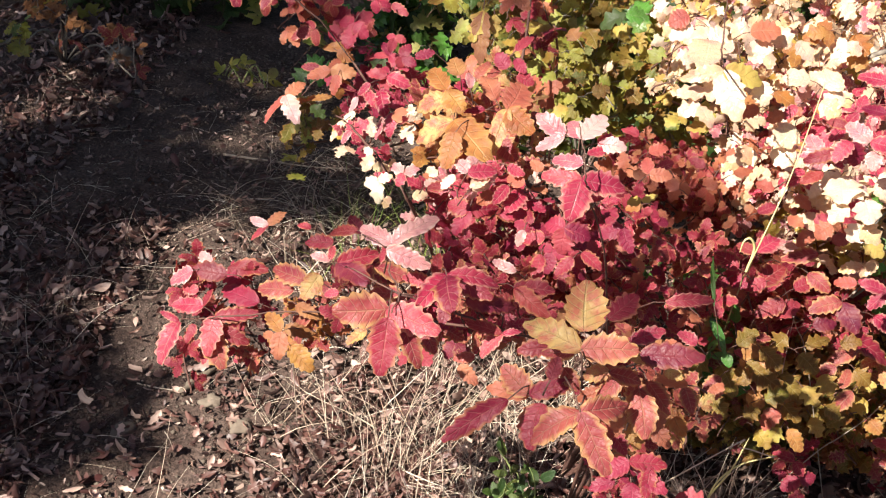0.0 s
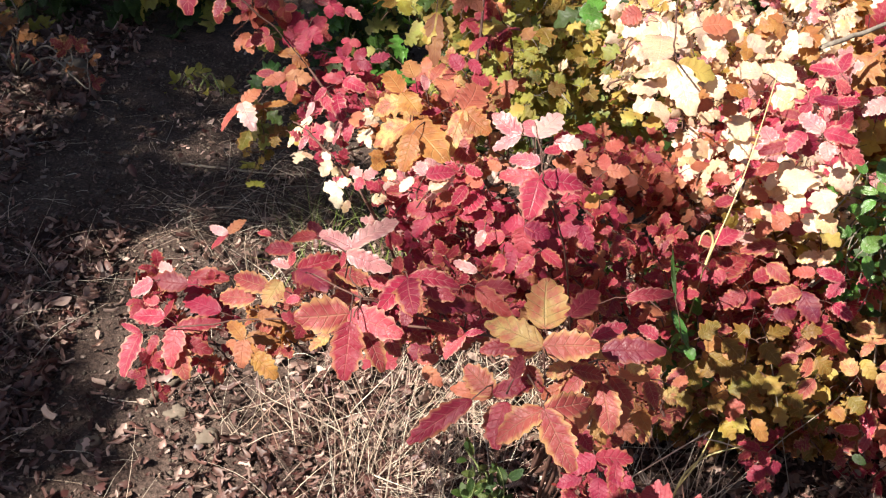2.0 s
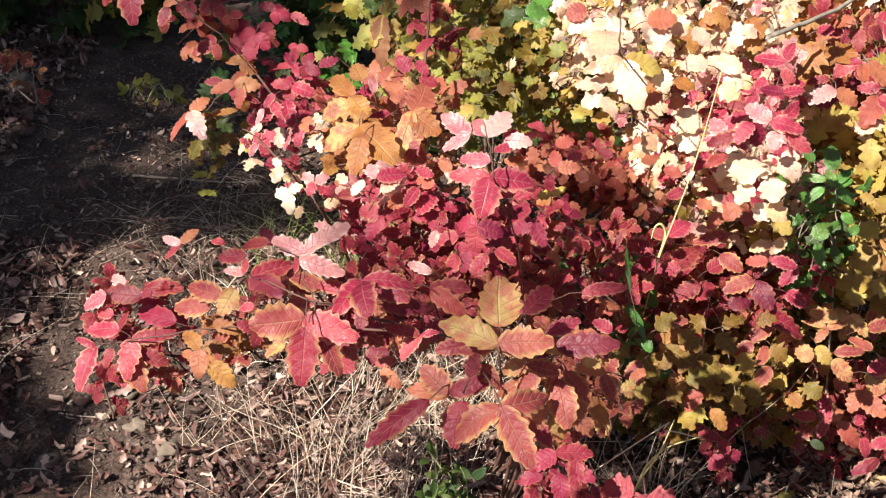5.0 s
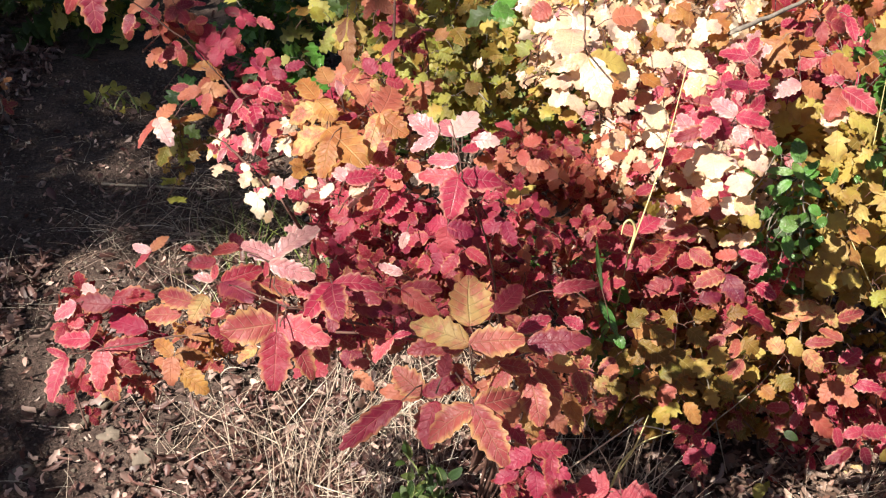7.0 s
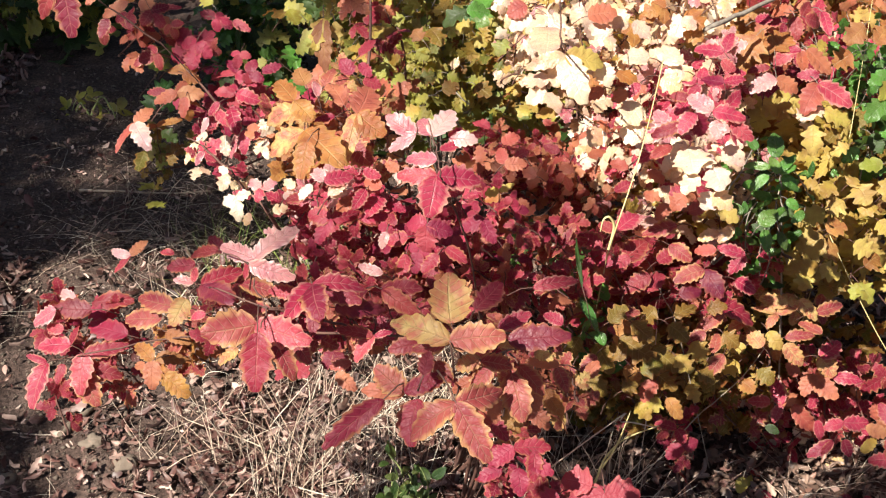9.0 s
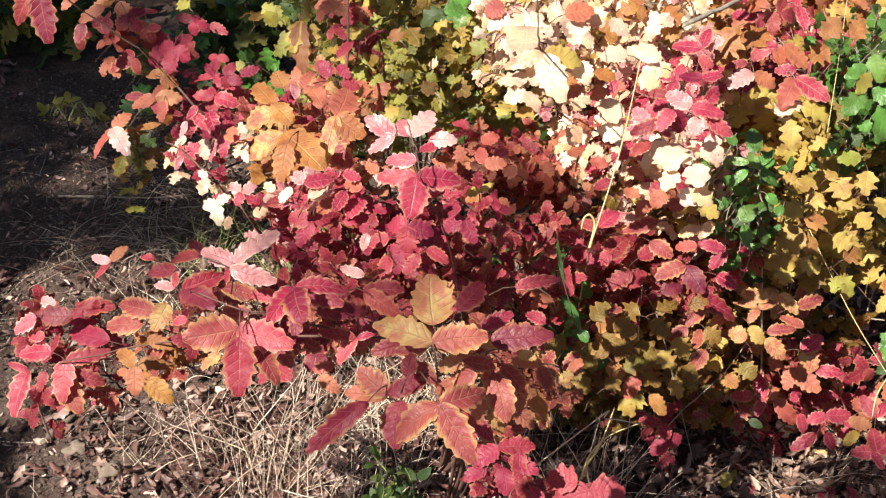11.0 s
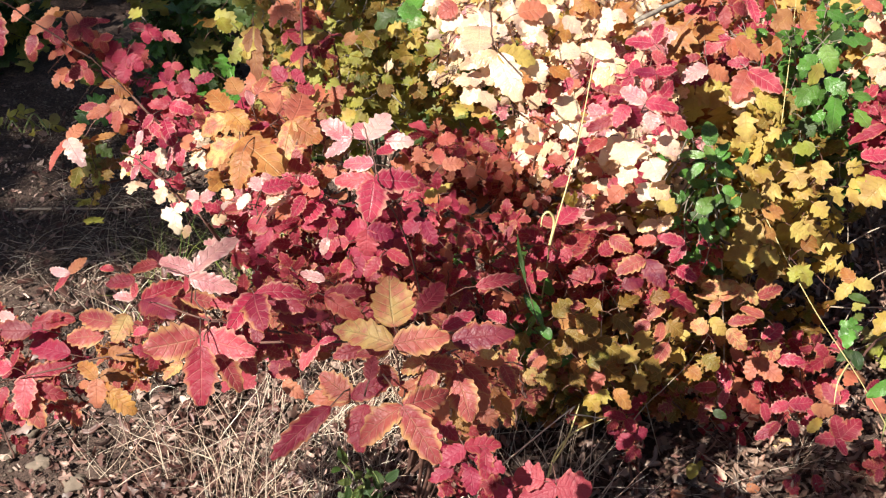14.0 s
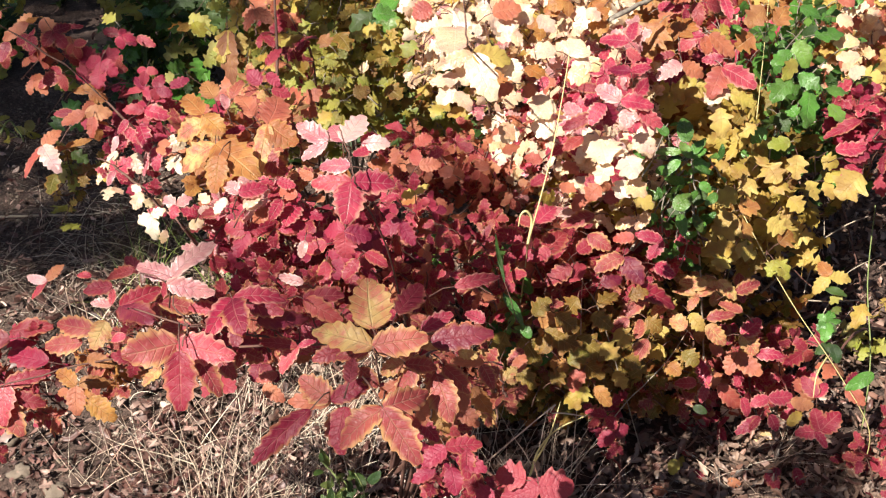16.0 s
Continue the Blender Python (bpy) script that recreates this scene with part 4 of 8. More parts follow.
pale_shrub.leaf_of((0.315, 1.413, 0.833), ("crimson", (0.276, 1.409, 0.822), 0.64))
pale_shrub.leaf_of((0.305, 1.416, 0.802), ("crimson", (0.276, 1.403, 0.792), 0.66))
pale_shrub.leaf_of((0.353, 1.422, 0.848), ("pink", (0.392, 1.409, 0.850), 0.85), ("blush", (0.325, 1.441, 0.863), 0.94))
pale_shrub.leaf_of((0.375, 1.417, 0.839), ("pink", (0.403, 1.397, 0.820), 0.67))
pale_shrub.leaf_of((0.357, 1.416, 0.838), ("blush", (0.359, 1.396, 0.822), 1.07))
pale_shrub.leaf_of((0.391, 1.555, 0.866), ("pink", (0.354, 1.570, 0.869), 0.78), ("pink", (0.403, 1.574, 0.889), 0.91))
pale_shrub.leaf_of((0.382, 1.497, 0.850), ("magenta", (0.354, 1.510, 0.852), 0.89), ("pink", (0.408, 1.497, 0.859), 0.89))
pale_shrub.leaf_of((0.383, 1.531, 0.866), ("pink", (0.402, 1.522, 0.856), 0.97))
pale_shrub.leaf_of((0.333, 1.467, 0.842), ("crimson", (0.307, 1.475, 0.844), 0.74))
pale_shrub.leaf_of((0.220, 1.474, 0.853), ("salmon", (0.194, 1.462, 0.847), 0.80))
pale_shrub.leaf_of((0.253, 1.472, 0.850), ("salmon", (0.231, 1.468, 0.840), 0.91, "round"))
pale_shrub.leaf_of((0.267, 1.478, 0.859), ("pink", (0.252, 1.467, 0.847), 0.97))
pale_shrub.leaf_of((0.122, 1.545, 0.940), ("salmon", (0.098, 1.535, 0.933), 1.45))
pale_shrub.leaf_of((0.129, 1.537, 0.928), ("cream", (0.100, 1.527, 0.915), 1.01, "round"))
pale_shrub.leaf_of((0.152, 1.538, 0.911), ("cream", (0.174, 1.544, 0.925), 1.31, "round"), ("peach", (0.144, 1.477, 0.908), 1.04))
pale_shrub.leaf_of((0.211, 1.602, 0.899), ("salmon", (0.249, 1.600, 0.908), 1.15))
pale_shrub.leaf_of((0.242, 1.589, 0.880), ("cream", (0.213, 1.604, 0.886), 0.96, "round"))
pale_shrub.leaf_of((0.245, 1.625, 0.897), ("peach", (0.267, 1.607, 0.880), 1.08, "round"))
pale_shrub.leaf_of((0.276, 1.616, 0.885), ("cream", (0.299, 1.600, 0.867), 0.98, "round"))
pale_shrub.leaf_of((0.247, 1.541, 0.845), ("orange", (0.276, 1.524, 0.836), 0.87, "round"))
pale_shrub.leaf_of((0.300, 1.501, 0.856), ("peach", (0.324, 1.484, 0.848), 1.08, "round"))
pale_shrub.leaf_of((0.330, 1.505, 0.862), ("cream", (0.304, 1.504, 0.859), 1.33, "round"))
pale_shrub.leaf_of((0.297, 1.492, 0.844), ("orange", (0.312, 1.505, 0.854), 0.91, "round"))

# golden orange crown above

amber_shrub = Shrub("orange and amber shrub with a bare forked branch", (1.0, 2.75), 5, STEM_GREY)
amber_shrub.clump((0.785, 2.572, 0.495), (0.165, 0.165, 0.160), 57, 0.048, ['orange', 'gold', 'orange', 'peach'], "lobed", stems=6)
amber_shrub.clump((0.762, 2.329, 0.493), (0.085, 0.105, 0.050), 16, 0.045, ['crimson', 'salmon', 'pink'], stems=3)
amber_shrub.stem([(0.462, 2.151, 0.586), (0.426, 1.865, 0.753), (0.482, 1.880, 0.776), (0.553, 1.924, 0.786), (0.642, 2.003, 0.814)], 0.005, 0.003)
amber_shrub.stem([amber_shrub.foot, (0.551, 2.312, 0.377), (0.462, 2.151, 0.586)], 0.006, 0.005)
amber_shrub.placed("orange", (0.585, 2.149, 0.673), (0.00, -0.56, -0.83), 0.041, "oak")
amber_shrub.placed("crimson", (0.650, 2.138, 0.656), (-0.98, 0.10, 0.14), 0.028, "oak")
amber_shrub.placed("crimson", (0.682, 2.144, 0.666), (0.94, -0.19, -0.28), 0.041, "oak")
amber_shrub.placed("pink", (0.673, 2.111, 0.616), (-0.94, -0.19, -0.28), 0.046, "oak")
amber_shrub.placed("crimson", (0.696, 2.104, 0.607), (0.50, -0.48, -0.72), 0.037, "oak")
amber_shrub.placed("gold", (0.709, 2.113, 0.620), (0.50, -0.48, -0.72), 0.028, "lobed")
amber_shrub.placed("orange", (0.562, 2.108, 0.612), (-0.94, -0.19, -0.28), 0.037, "lobed")
amber_shrub.placed("orange", (0.498, 2.154, 0.681), (-0.94, -0.19, -0.28), 0.037, "lobed")
amber_shrub.leaf_of((0.367, 1.868, 0.792), ("orange", (0.328, 1.858, 0.787), 1.00, "lobed"))
amber_shrub.leaf_of((0.403, 1.868, 0.792), ("orange", (0.425, 1.841, 0.774), 1.03, "lobed"))
amber_shrub.leaf_of((0.429, 1.843, 0.756), ("orange", (0.396, 1.851, 0.764), 0.99, "lobed"))
amber_shrub.leaf_of((0.537, 1.937, 0.716), ("orange", (0.507, 1.914, 0.680), 1.21, "lobed"))
amber_shrub.leaf_of((0.522, 1.915, 0.684), ("orange", (0.493, 1.895, 0.659), 1.03, "lobed"))
amber_shrub.leaf_of((0.573, 1.944, 0.686), ("orange", (0.525, 1.967, 0.707), 0.95, "lobed"), ("orange", (0.606, 1.975, 0.706), 0.97, "lobed"))
amber_shrub.leaf_of((0.559, 1.945, 0.687), ("orange", (0.526, 1.936, 0.663), 1.30, "lobed"))
amber_shrub.leaf_of((0.617, 1.941, 0.686), ("pink", (0.569, 1.959, 0.686), 0.56), ("salmon", (0.620, 1.916, 0.663), 0.94))
amber_shrub.leaf_of((0.628, 1.942, 0.689), ("salmon", (0.666, 1.911, 0.663), 0.76))
amber_shrub.leaf_of((0.608, 1.974, 0.733), ("crimson", (0.608, 1.944, 0.708), 0.85))
amber_shrub.leaf_of((0.653, 1.976, 0.741), ("pink", (0.659, 1.934, 0.722), 0.62))
amber_shrub.leaf_of((0.615, 1.820, 0.685), ("pink", (0.661, 1.781, 0.671), 0.79), ("salmon", (0.587, 1.778, 0.660), 0.85))
amber_shrub.leaf_of((0.625, 1.855, 0.684), ("pink", (0.592, 1.859, 0.682), 0.82))
amber_shrub.leaf_of((0.557, 1.855, 0.678), ("blush", (0.513, 1.837, 0.666), 0.78), ("salmon", (0.593, 1.840, 0.663), 0.82))
amber_shrub.leaf_of((0.552, 1.884, 0.684), ("crimson", (0.517, 1.881, 0.682), 0.66))
amber_shrub.leaf_of((0.739, 2.006, 0.703), ("brown", (0.705, 1.983, 0.683), 1.02, "lobed"))
amber_shrub.leaf_of((0.717, 1.980, 0.663), ("orange", (0.687, 1.972, 0.644), 1.19, "lobed"))
amber_shrub.leaf_of((0.774, 2.033, 0.657), ("orange", (0.799, 2.057, 0.678), 1.08, "lobed"))
amber_shrub.leaf_of((0.529, 1.927, 0.747), ("pink", (0.556, 1.926, 0.754), 0.99))

# yellow shrub to the side

yellow_shrub = Shrub("mustard yellow lobed shrub, lower leaves shaded", (1.18, 2.6), 6)
yellow_shrub.clump((0.700, 1.975, 0.415), (0.085, 0.150, 0.130), 64, 0.039, ['gold', 'gold', 'gold', 'olive'], "lobed", stems=6)
yellow_shrub.clump((0.915, 2.032, 0.321), (0.086, 0.096, 0.120), 3, 0.034, ['olive', 'gold'], "lobed", stems=2)
yellow_shrub.clump((1.011, 1.865, 0.073), (0.075, 0.096, 0.100), 3, 0.034, ['gold', 'lime'], "lobed", stems=2)
yellow_shrub.placed("gold", (0.569, 1.923, 0.605), (-0.17, -0.55, -0.82), 0.047, "lobed")
yellow_shrub.placed("gold", (0.616, 1.925, 0.609), (-0.50, -0.48, -0.72), 0.034, "lobed")
yellow_shrub.placed("gold", (0.680, 1.906, 0.581), (0.34, -0.53, -0.78), 0.034, "lobed")
yellow_shrub.placed("peach", (0.644, 1.912, 0.589), (0.00, -0.56, -0.83), 0.026, "lobed")
yellow_shrub.placed("gold", (0.689, 1.875, 0.534), (-0.34, -0.53, -0.78), 0.034, "lobed")
yellow_shrub.placed("peach", (0.543, 1.901, 0.573), (-0.94, -0.19, -0.28), 0.021, "lobed")
yellow_shrub.placed("gold", (0.650, 1.875, 0.534), (0.17, -0.55, -0.82), 0.030, "lobed")
yellow_shrub.placed("gold", (0.633, 1.770, 0.379), (-0.64, -0.43, -0.64), 0.039, "lobed")
yellow_shrub.placed("gold", (0.655, 1.765, 0.372), (0.34, -0.53, -0.78), 0.034, "lobed")
yellow_shrub.placed("gold", (0.625, 1.753, 0.354), (-0.17, -0.55, -0.82), 0.030, "lobed")
yellow_shrub.placed("olive", (0.680, 1.782, 0.397), (0.00, -0.56, -0.83), 0.043, "lobed")
yellow_shrub.placed("gold", (0.736, 1.743, 0.340), (0.50, -0.48, -0.72), 0.034, "lobed")
yellow_shrub.placed("gold", (0.663, 1.842, 0.486), (-0.34, -0.53, -0.78), 0.030, "lobed")
yellow_shrub.placed("gold", (0.698, 1.847, 0.493), (0.50, -0.48, -0.72), 0.030, "lobed")
yellow_shrub.placed("gold", (0.650, 1.816, 0.447), (-0.34, -0.53, -0.78), 0.034, "lobed")
yellow_shrub.placed("gold", (0.706, 1.806, 0.433), (0.50, -0.48, -0.72), 0.034, "lobed")
yellow_shrub.placed("olive", (0.672, 1.806, 0.433), (0.00, -0.56, -0.83), 0.039, "lobed")
yellow_shrub.leaf_of((0.624, 1.797, 0.652), ("cream", (0.585, 1.785, 0.649), 0.87, "lobed"), ("gold", (0.664, 1.779, 0.637), 0.85, "lobed"))
yellow_shrub.leaf_of((0.607, 1.784, 0.631), ("gold", (0.604, 1.750, 0.597), 0.80, "lobed"))
yellow_shrub.leaf_of((0.672, 1.789, 0.591), ("gold", (0.642, 1.785, 0.578), 0.86, "lobed"))
yellow_shrub.leaf_of((0.653, 1.804, 0.611), ("olive", (0.634, 1.786, 0.598), 1.00, "lobed"))
yellow_shrub.leaf_of((0.751, 1.790, 0.528), ("gold", (0.739, 1.754, 0.505), 0.79, "lobed"))
yellow_shrub.leaf_of((0.802, 1.809, 0.507), ("gold", (0.829, 1.796, 0.501), 1.07, "lobed"))
yellow_shrub.leaf_of((0.805, 1.787, 0.474), ("gold", (0.833, 1.796, 0.491), 0.79, "round"), ("gold", (0.816, 1.763, 0.454), 0.80, "round"))
yellow_shrub.leaf_of((0.849, 1.747, 0.508), ("gold", (0.808, 1.729, 0.476), 1.14, "lobed"))
yellow_shrub.leaf_of((0.765, 1.765, 0.492), ("gold", (0.776, 1.736, 0.474), 0.79, "lobed"))
yellow_shrub.leaf_of((0.615, 1.657, 0.443), ("gold", (0.558, 1.651, 0.445), 0.62, "lobed"), ("gold", (0.646, 1.642, 0.432), 0.95, "lobed"))
yellow_shrub.leaf_of((0.596, 1.653, 0.436), ("gold", (0.585, 1.627, 0.418), 1.06, "lobed"))
yellow_shrub.leaf_of((0.660, 1.671, 0.414), ("olive", (0.645, 1.649, 0.395), 0.85, "lobed"))
yellow_shrub.leaf_of((0.624, 1.692, 0.478), ("gold", (0.587, 1.682, 0.454), 1.37, "lobed"))
yellow_shrub.leaf_of((0.632, 1.732, 0.503), ("gold", (0.595, 1.719, 0.492), 0.89, "lobed"))
yellow_shrub.leaf_of((0.613, 1.702, 0.474), ("gold", (0.586, 1.714, 0.474), 1.03, "lobed"))
yellow_shrub.leaf_of((0.671, 1.755, 0.504), ("gold", (0.641, 1.742, 0.492), 1.15, "lobed"))
yellow_shrub.leaf_of((0.691, 1.769, 0.527), ("gold", (0.702, 1.736, 0.513), 1.21, "lobed"))
yellow_shrub.leaf_of((0.718, 1.751, 0.503), ("gold", (0.696, 1.739, 0.495), 1.71, "lobed"))
yellow_shrub.leaf_of((0.632, 1.706, 0.482), ("orange", (0.665, 1.710, 0.488), 1.30, "lobed"))
yellow_shrub.leaf_of((0.626, 1.677, 0.457), ("orange", (0.651, 1.685, 0.461), 1.51, "lobed"))
yellow_shrub.leaf_of((0.680, 1.700, 0.460), ("gold", (0.705, 1.684, 0.447), 1.23, "lobed"))
yellow_shrub.leaf_of((0.696, 1.678, 0.429), ("olive", (0.721, 1.689, 0.443), 1.20, "lobed"))
yellow_shrub.leaf_of((0.654, 1.772, 0.527), ("gold", (0.631, 1.752, 0.518), 1.10, "lobed"))
yellow_shrub.leaf_of((0.677, 1.770, 0.527), ("gold", (0.693, 1.778, 0.537), 1.49, "lobed"))
yellow_shrub.leaf_of((0.726, 1.735, 0.480), ("gold", (0.741, 1.712, 0.466), 1.17, "lobed"))
yellow_shrub.leaf_of((0.676, 1.640, 0.423), ("lime", (0.697, 1.613, 0.409), 0.90, "lobed"), ("lime", (0.664, 1.619, 0.409), 0.85, "lobed"))
yellow_shrub.leaf_of((0.819, 1.736, 0.311), ("orange", (0.808, 1.759, 0.328), 1.11), ("gold", (0.856, 1.725, 0.310), 0.82), ("gold", (0.790, 1.722, 0.288), 0.80))
yellow_shrub.leaf_of((0.839, 1.718, 0.287), ("lime", (0.817, 1.708, 0.273), 0.69, "lobed"))
yellow_shrub.leaf_of((0.839, 1.626, 0.329), ("gold", (0.814, 1.596, 0.309), 0.74, "lobed"))

crimson_shrub = Shrub("red and peach shrub at the edge of the bank", (1.75, 2.7), 7)
crimson_shrub.clump((1.107, 2.396, 0.502), (0.116, 0.174, 0.140), 31, 0.044, ['peach', 'salmon', 'peach', 'gold'], "round", stems=3)
crimson_shrub.clump((0.925, 1.883, 0.547), (0.048, 0.036, 0.050), 8, 0.036, ['crimson', 'pink', 'magenta'], stems=3)
crimson_shrub.leaf_of((0.854, 1.797, 0.583), ("crimson", (0.789, 1.782, 0.571), 0.58, "long"))
crimson_shrub.leaf_of((0.808, 1.773, 0.543), ("pink", (0.858, 1.768, 0.552), 0.76))
crimson_shrub.leaf_of((0.822, 1.765, 0.532), ("magenta", (0.862, 1.758, 0.539), 0.80))
crimson_shrub.leaf_of((0.902, 1.959, 0.648), ("peach", (0.858, 1.969, 0.646), 0.76, "round"))
crimson_shrub.leaf_of((0.900, 1.945, 0.627), ("peach", (0.859, 1.945, 0.628), 0.71, "round"))
crimson_shrub.leaf_of((0.879, 1.926, 0.598), ("peach", (0.910, 1.936, 0.611), 0.91, "round"))
crimson_shrub.leaf_of((0.896, 1.994, 0.700), ("salmon", (0.869, 2.013, 0.720), 0.89))
crimson_shrub.leaf_of((0.865, 1.986, 0.685), ("peach", (0.891, 1.970, 0.678), 1.04, "round"))

# glossy evergreen

evergreen_shrub = Shrub("glossy green small-leaved evergreen shrub", (0.93, 2.55), 8, STEM_GREY)
evergreen_shrub.clump((0.522, 1.666, 0.582), (0.039, 0.087, 0.040), 16, 0.025, ['green', 'green', 'deep_green'], "oval", leaves=7, stems=3, trio=False, tilt=0.9)
evergreen_shrub.clump((0.846, 2.059, 0.540), (0.082, 0.149, 0.120), 60, 0.029, ['green', 'green', 'deep_green'], "round", leaves=6, stems=4, trio=False, tilt=0.7)
evergreen_shrub.clump((0.997, 2.059, 0.003), (0.064, 0.127, 0.100), 9, 0.026, ['deep_green', 'deep_green', 'green'], "oval", leaves=6, stems=2, trio=False)
evergreen_shrub.leaf_of((0.521, 1.672, 0.636), ("green", (0.524, 1.711, 0.659), 1.03, "oval"))
evergreen_shrub.leaf_of((0.520, 1.641, 0.626), ("green", (0.510, 1.665, 0.642), 1.02, "oval"))
evergreen_shrub.leaf_of((0.511, 1.655, 0.628), ("green", (0.472, 1.665, 0.629), 0.62, "oval"))
evergreen_shrub.leaf_of((0.507, 1.648, 0.618), ("green", (0.477, 1.640, 0.601), 0.90, "oval"))
evergreen_shrub.leaf_of((0.521, 1.652, 0.624), ("green", (0.546, 1.668, 0.641), 0.91, "oval"))
evergreen_shrub.leaf_of((0.524, 1.649, 0.621), ("green", (0.549, 1.657, 0.631), 0.91, "oval"))
evergreen_shrub.leaf_of((0.527, 1.647, 0.618), ("green", (0.553, 1.633, 0.603), 1.04, "oval"))
evergreen_shrub.leaf_of((0.513, 1.657, 0.613), ("deep_green", (0.493, 1.664, 0.616), 1.19, "oval"))
evergreen_shrub.leaf_of((0.496, 1.616, 0.550), ("green", (0.523, 1.630, 0.570), 1.29, "oval"))
evergreen_shrub.leaf_of((0.503, 1.611, 0.545), ("green", (0.502, 1.578, 0.530), 0.88, "oval"))
evergreen_shrub.leaf_of((0.525, 1.608, 0.542), ("deep_green", (0.532, 1.587, 0.525), 0.91, "oval"))
evergreen_shrub.leaf_of((0.540, 1.644, 0.578), ("green", (0.554, 1.629, 0.571), 1.30, "oval"))
evergreen_shrub.leaf_of((0.496, 1.689, 0.641), ("green", (0.480, 1.703, 0.654), 1.15, "oval"))
evergreen_shrub.leaf_of((0.565, 1.632, 0.564), ("green", (0.545, 1.620, 0.552), 1.10, "oval"))
evergreen_shrub.leaf_of((0.784, 1.956, 0.722), ("green", (0.818, 1.937, 0.712), 0.72, "round"))
evergreen_shrub.leaf_of((0.762, 1.914, 0.659), ("green", (0.726, 1.896, 0.647), 0.79, "round"))
evergreen_shrub.leaf_of((0.749, 1.861, 0.633), ("green", (0.711, 1.834, 0.615), 0.80, "round"))
evergreen_shrub.leaf_of((0.777, 1.924, 0.675), ("green", (0.787, 1.893, 0.639), 0.86, "round"))
evergreen_shrub.leaf_of((0.817, 1.954, 0.669), ("green", (0.875, 1.960, 0.670), 0.59, "round"))
evergreen_shrub.leaf_of((0.760, 1.880, 0.661), ("lime", (0.733, 1.851, 0.642), 0.65, "round"))
evergreen_shrub.leaf_of((0.780, 1.849, 0.617), ("green", (0.765, 1.799, 0.577), 0.61, "round"))
evergreen_shrub.leaf_of((0.820, 1.872, 0.602), ("green", (0.855, 1.867, 0.604), 0.88, "round"))
evergreen_shrub.leaf_of((0.822, 1.859, 0.583), ("green", (0.842, 1.828, 0.563), 0.85, "round"))
evergreen_shrub.leaf_of((0.740, 1.804, 0.547), ("lime", (0.702, 1.801, 0.544), 0.93, "round"))
evergreen_shrub.leaf_of((0.708, 1.836, 0.557), ("green", (0.681, 1.829, 0.537), 0.90, "round"))
evergreen_shrub.leaf_of((0.763, 1.866, 0.641), ("green", (0.791, 1.835, 0.627), 0.80, "round"))
evergreen_shrub.leaf_of((0.742, 1.883, 0.558), ("deep_green", (0.755, 1.855, 0.540), 1.05, "round"))
evergreen_shrub.leaf_of((0.761, 1.844, 0.573), ("green", (0.750, 1.860, 0.586), 1.30, "round"))
evergreen_shrub.leaf_of((0.480, 1.438, 0.196), ("lime", (0.473, 1.421, 0.179), 1.41, "oval"))
evergreen_shrub.leaf_of((0.788, 1.654, 0.276), ("green", (0.780, 1.668, 0.284), 0.88, "round"), ("green", (0.808, 1.671, 0.288), 0.67, "round"), ("green", (0.772, 1.644, 0.267), 0.90, "round"))
evergreen_shrub.leaf_of((0.796, 1.652, 0.274), ("green", (0.817, 1.657, 0.276), 0.77, "round"), ("deep_green", (0.799, 1.637, 0.259), 0.95, "round"), ("green", (0.777, 1.625, 0.262), 0.82, "round"))
evergreen_shrub.leaf_of((0.804, 1.669, 0.282), ("deep_green", (0.823, 1.676, 0.288), 0.75, "round"))
evergreen_shrub.leaf_of((0.796, 1.632, 0.244), ("deep_green", (0.767, 1.622, 0.236), 1.10, "oval"))
evergreen_shrub.leaf_of((0.798, 1.632, 0.244), ("deep_green", (0.802, 1.606, 0.224), 1.20, "oval"))
evergreen_shrub.leaf_of((0.810, 1.725, 0.294), ("deep_green", (0.844, 1.706, 0.290), 0.73, "oval"))
evergreen_shrub.leaf_of((0.785, 1.449, 0.330), ("green", (0.740, 1.435, 0.318), 0.78, "oval"))
evergreen_shrub.leaf_of((0.515, 1.481, 0.264), ("deep_green", (0.534, 1.469, 0.259), 1.19, "oval"))

dark_weed = Shrub("dark green leafy weed in a shaded gap", (0.22, 2.15), 42, STEM_GREEN, "weed", "weed")
dark_weed.clump((0.179, 1.664, 0.490), (0.058, 0.036, 0.050), 9, 0.026, ['green', 'deep_green'], "oval", stems=4, leaves=5, trio=False)
dark_weed.clump((-0.160, 1.622, 0.517), (0.035, 0.026, 0.040), 5, 0.022, ['green', 'deep_green'], "oval", stems=2, leaves=5, trio=False)

# red branch reaching over the path

arching_shrub = Shrub("arching shrub with crimson to orange leaves over the path", (-0.15, 2.75), 9)
arching_shrub.stem([arching_shrub.foot, (-0.287, 1.807, 0.613), (-0.394, 1.782, 0.755), (-0.494, 1.784, 0.847), (-0.539, 1.760, 0.901)], 0.0025, 0.0009)
arching_shrub.stem([arching_shrub.foot, (-0.287, 1.807, 0.613), (-0.360, 1.783, 0.667), (-0.400, 1.778, 0.695), (-0.440, 1.754, 0.660)], 0.002, 0.0008)
arching_shrub.clump((-0.364, 1.919, 0.690), (0.080, 0.094, 0.080), 5, 0.027, ['magenta', 'magenta', 'crimson'], stems=2)
arching_shrub.clump((-0.314, 1.823, 0.636), (0.055, 0.055, 0.050), 2, 0.027, ['magenta', 'pink', 'crimson'], stems=2)
arching_shrub.clump((-0.467, 1.859, 0.815), (0.066, 0.053, 0.050), 2, 0.025, ['crimson', 'crimson', 'salmon'], stems=1)
arching_shrub.leaflet("crimson", (-0.465, 1.512, 0.981), (-0.456, 1.479, 0.929), 0.74)
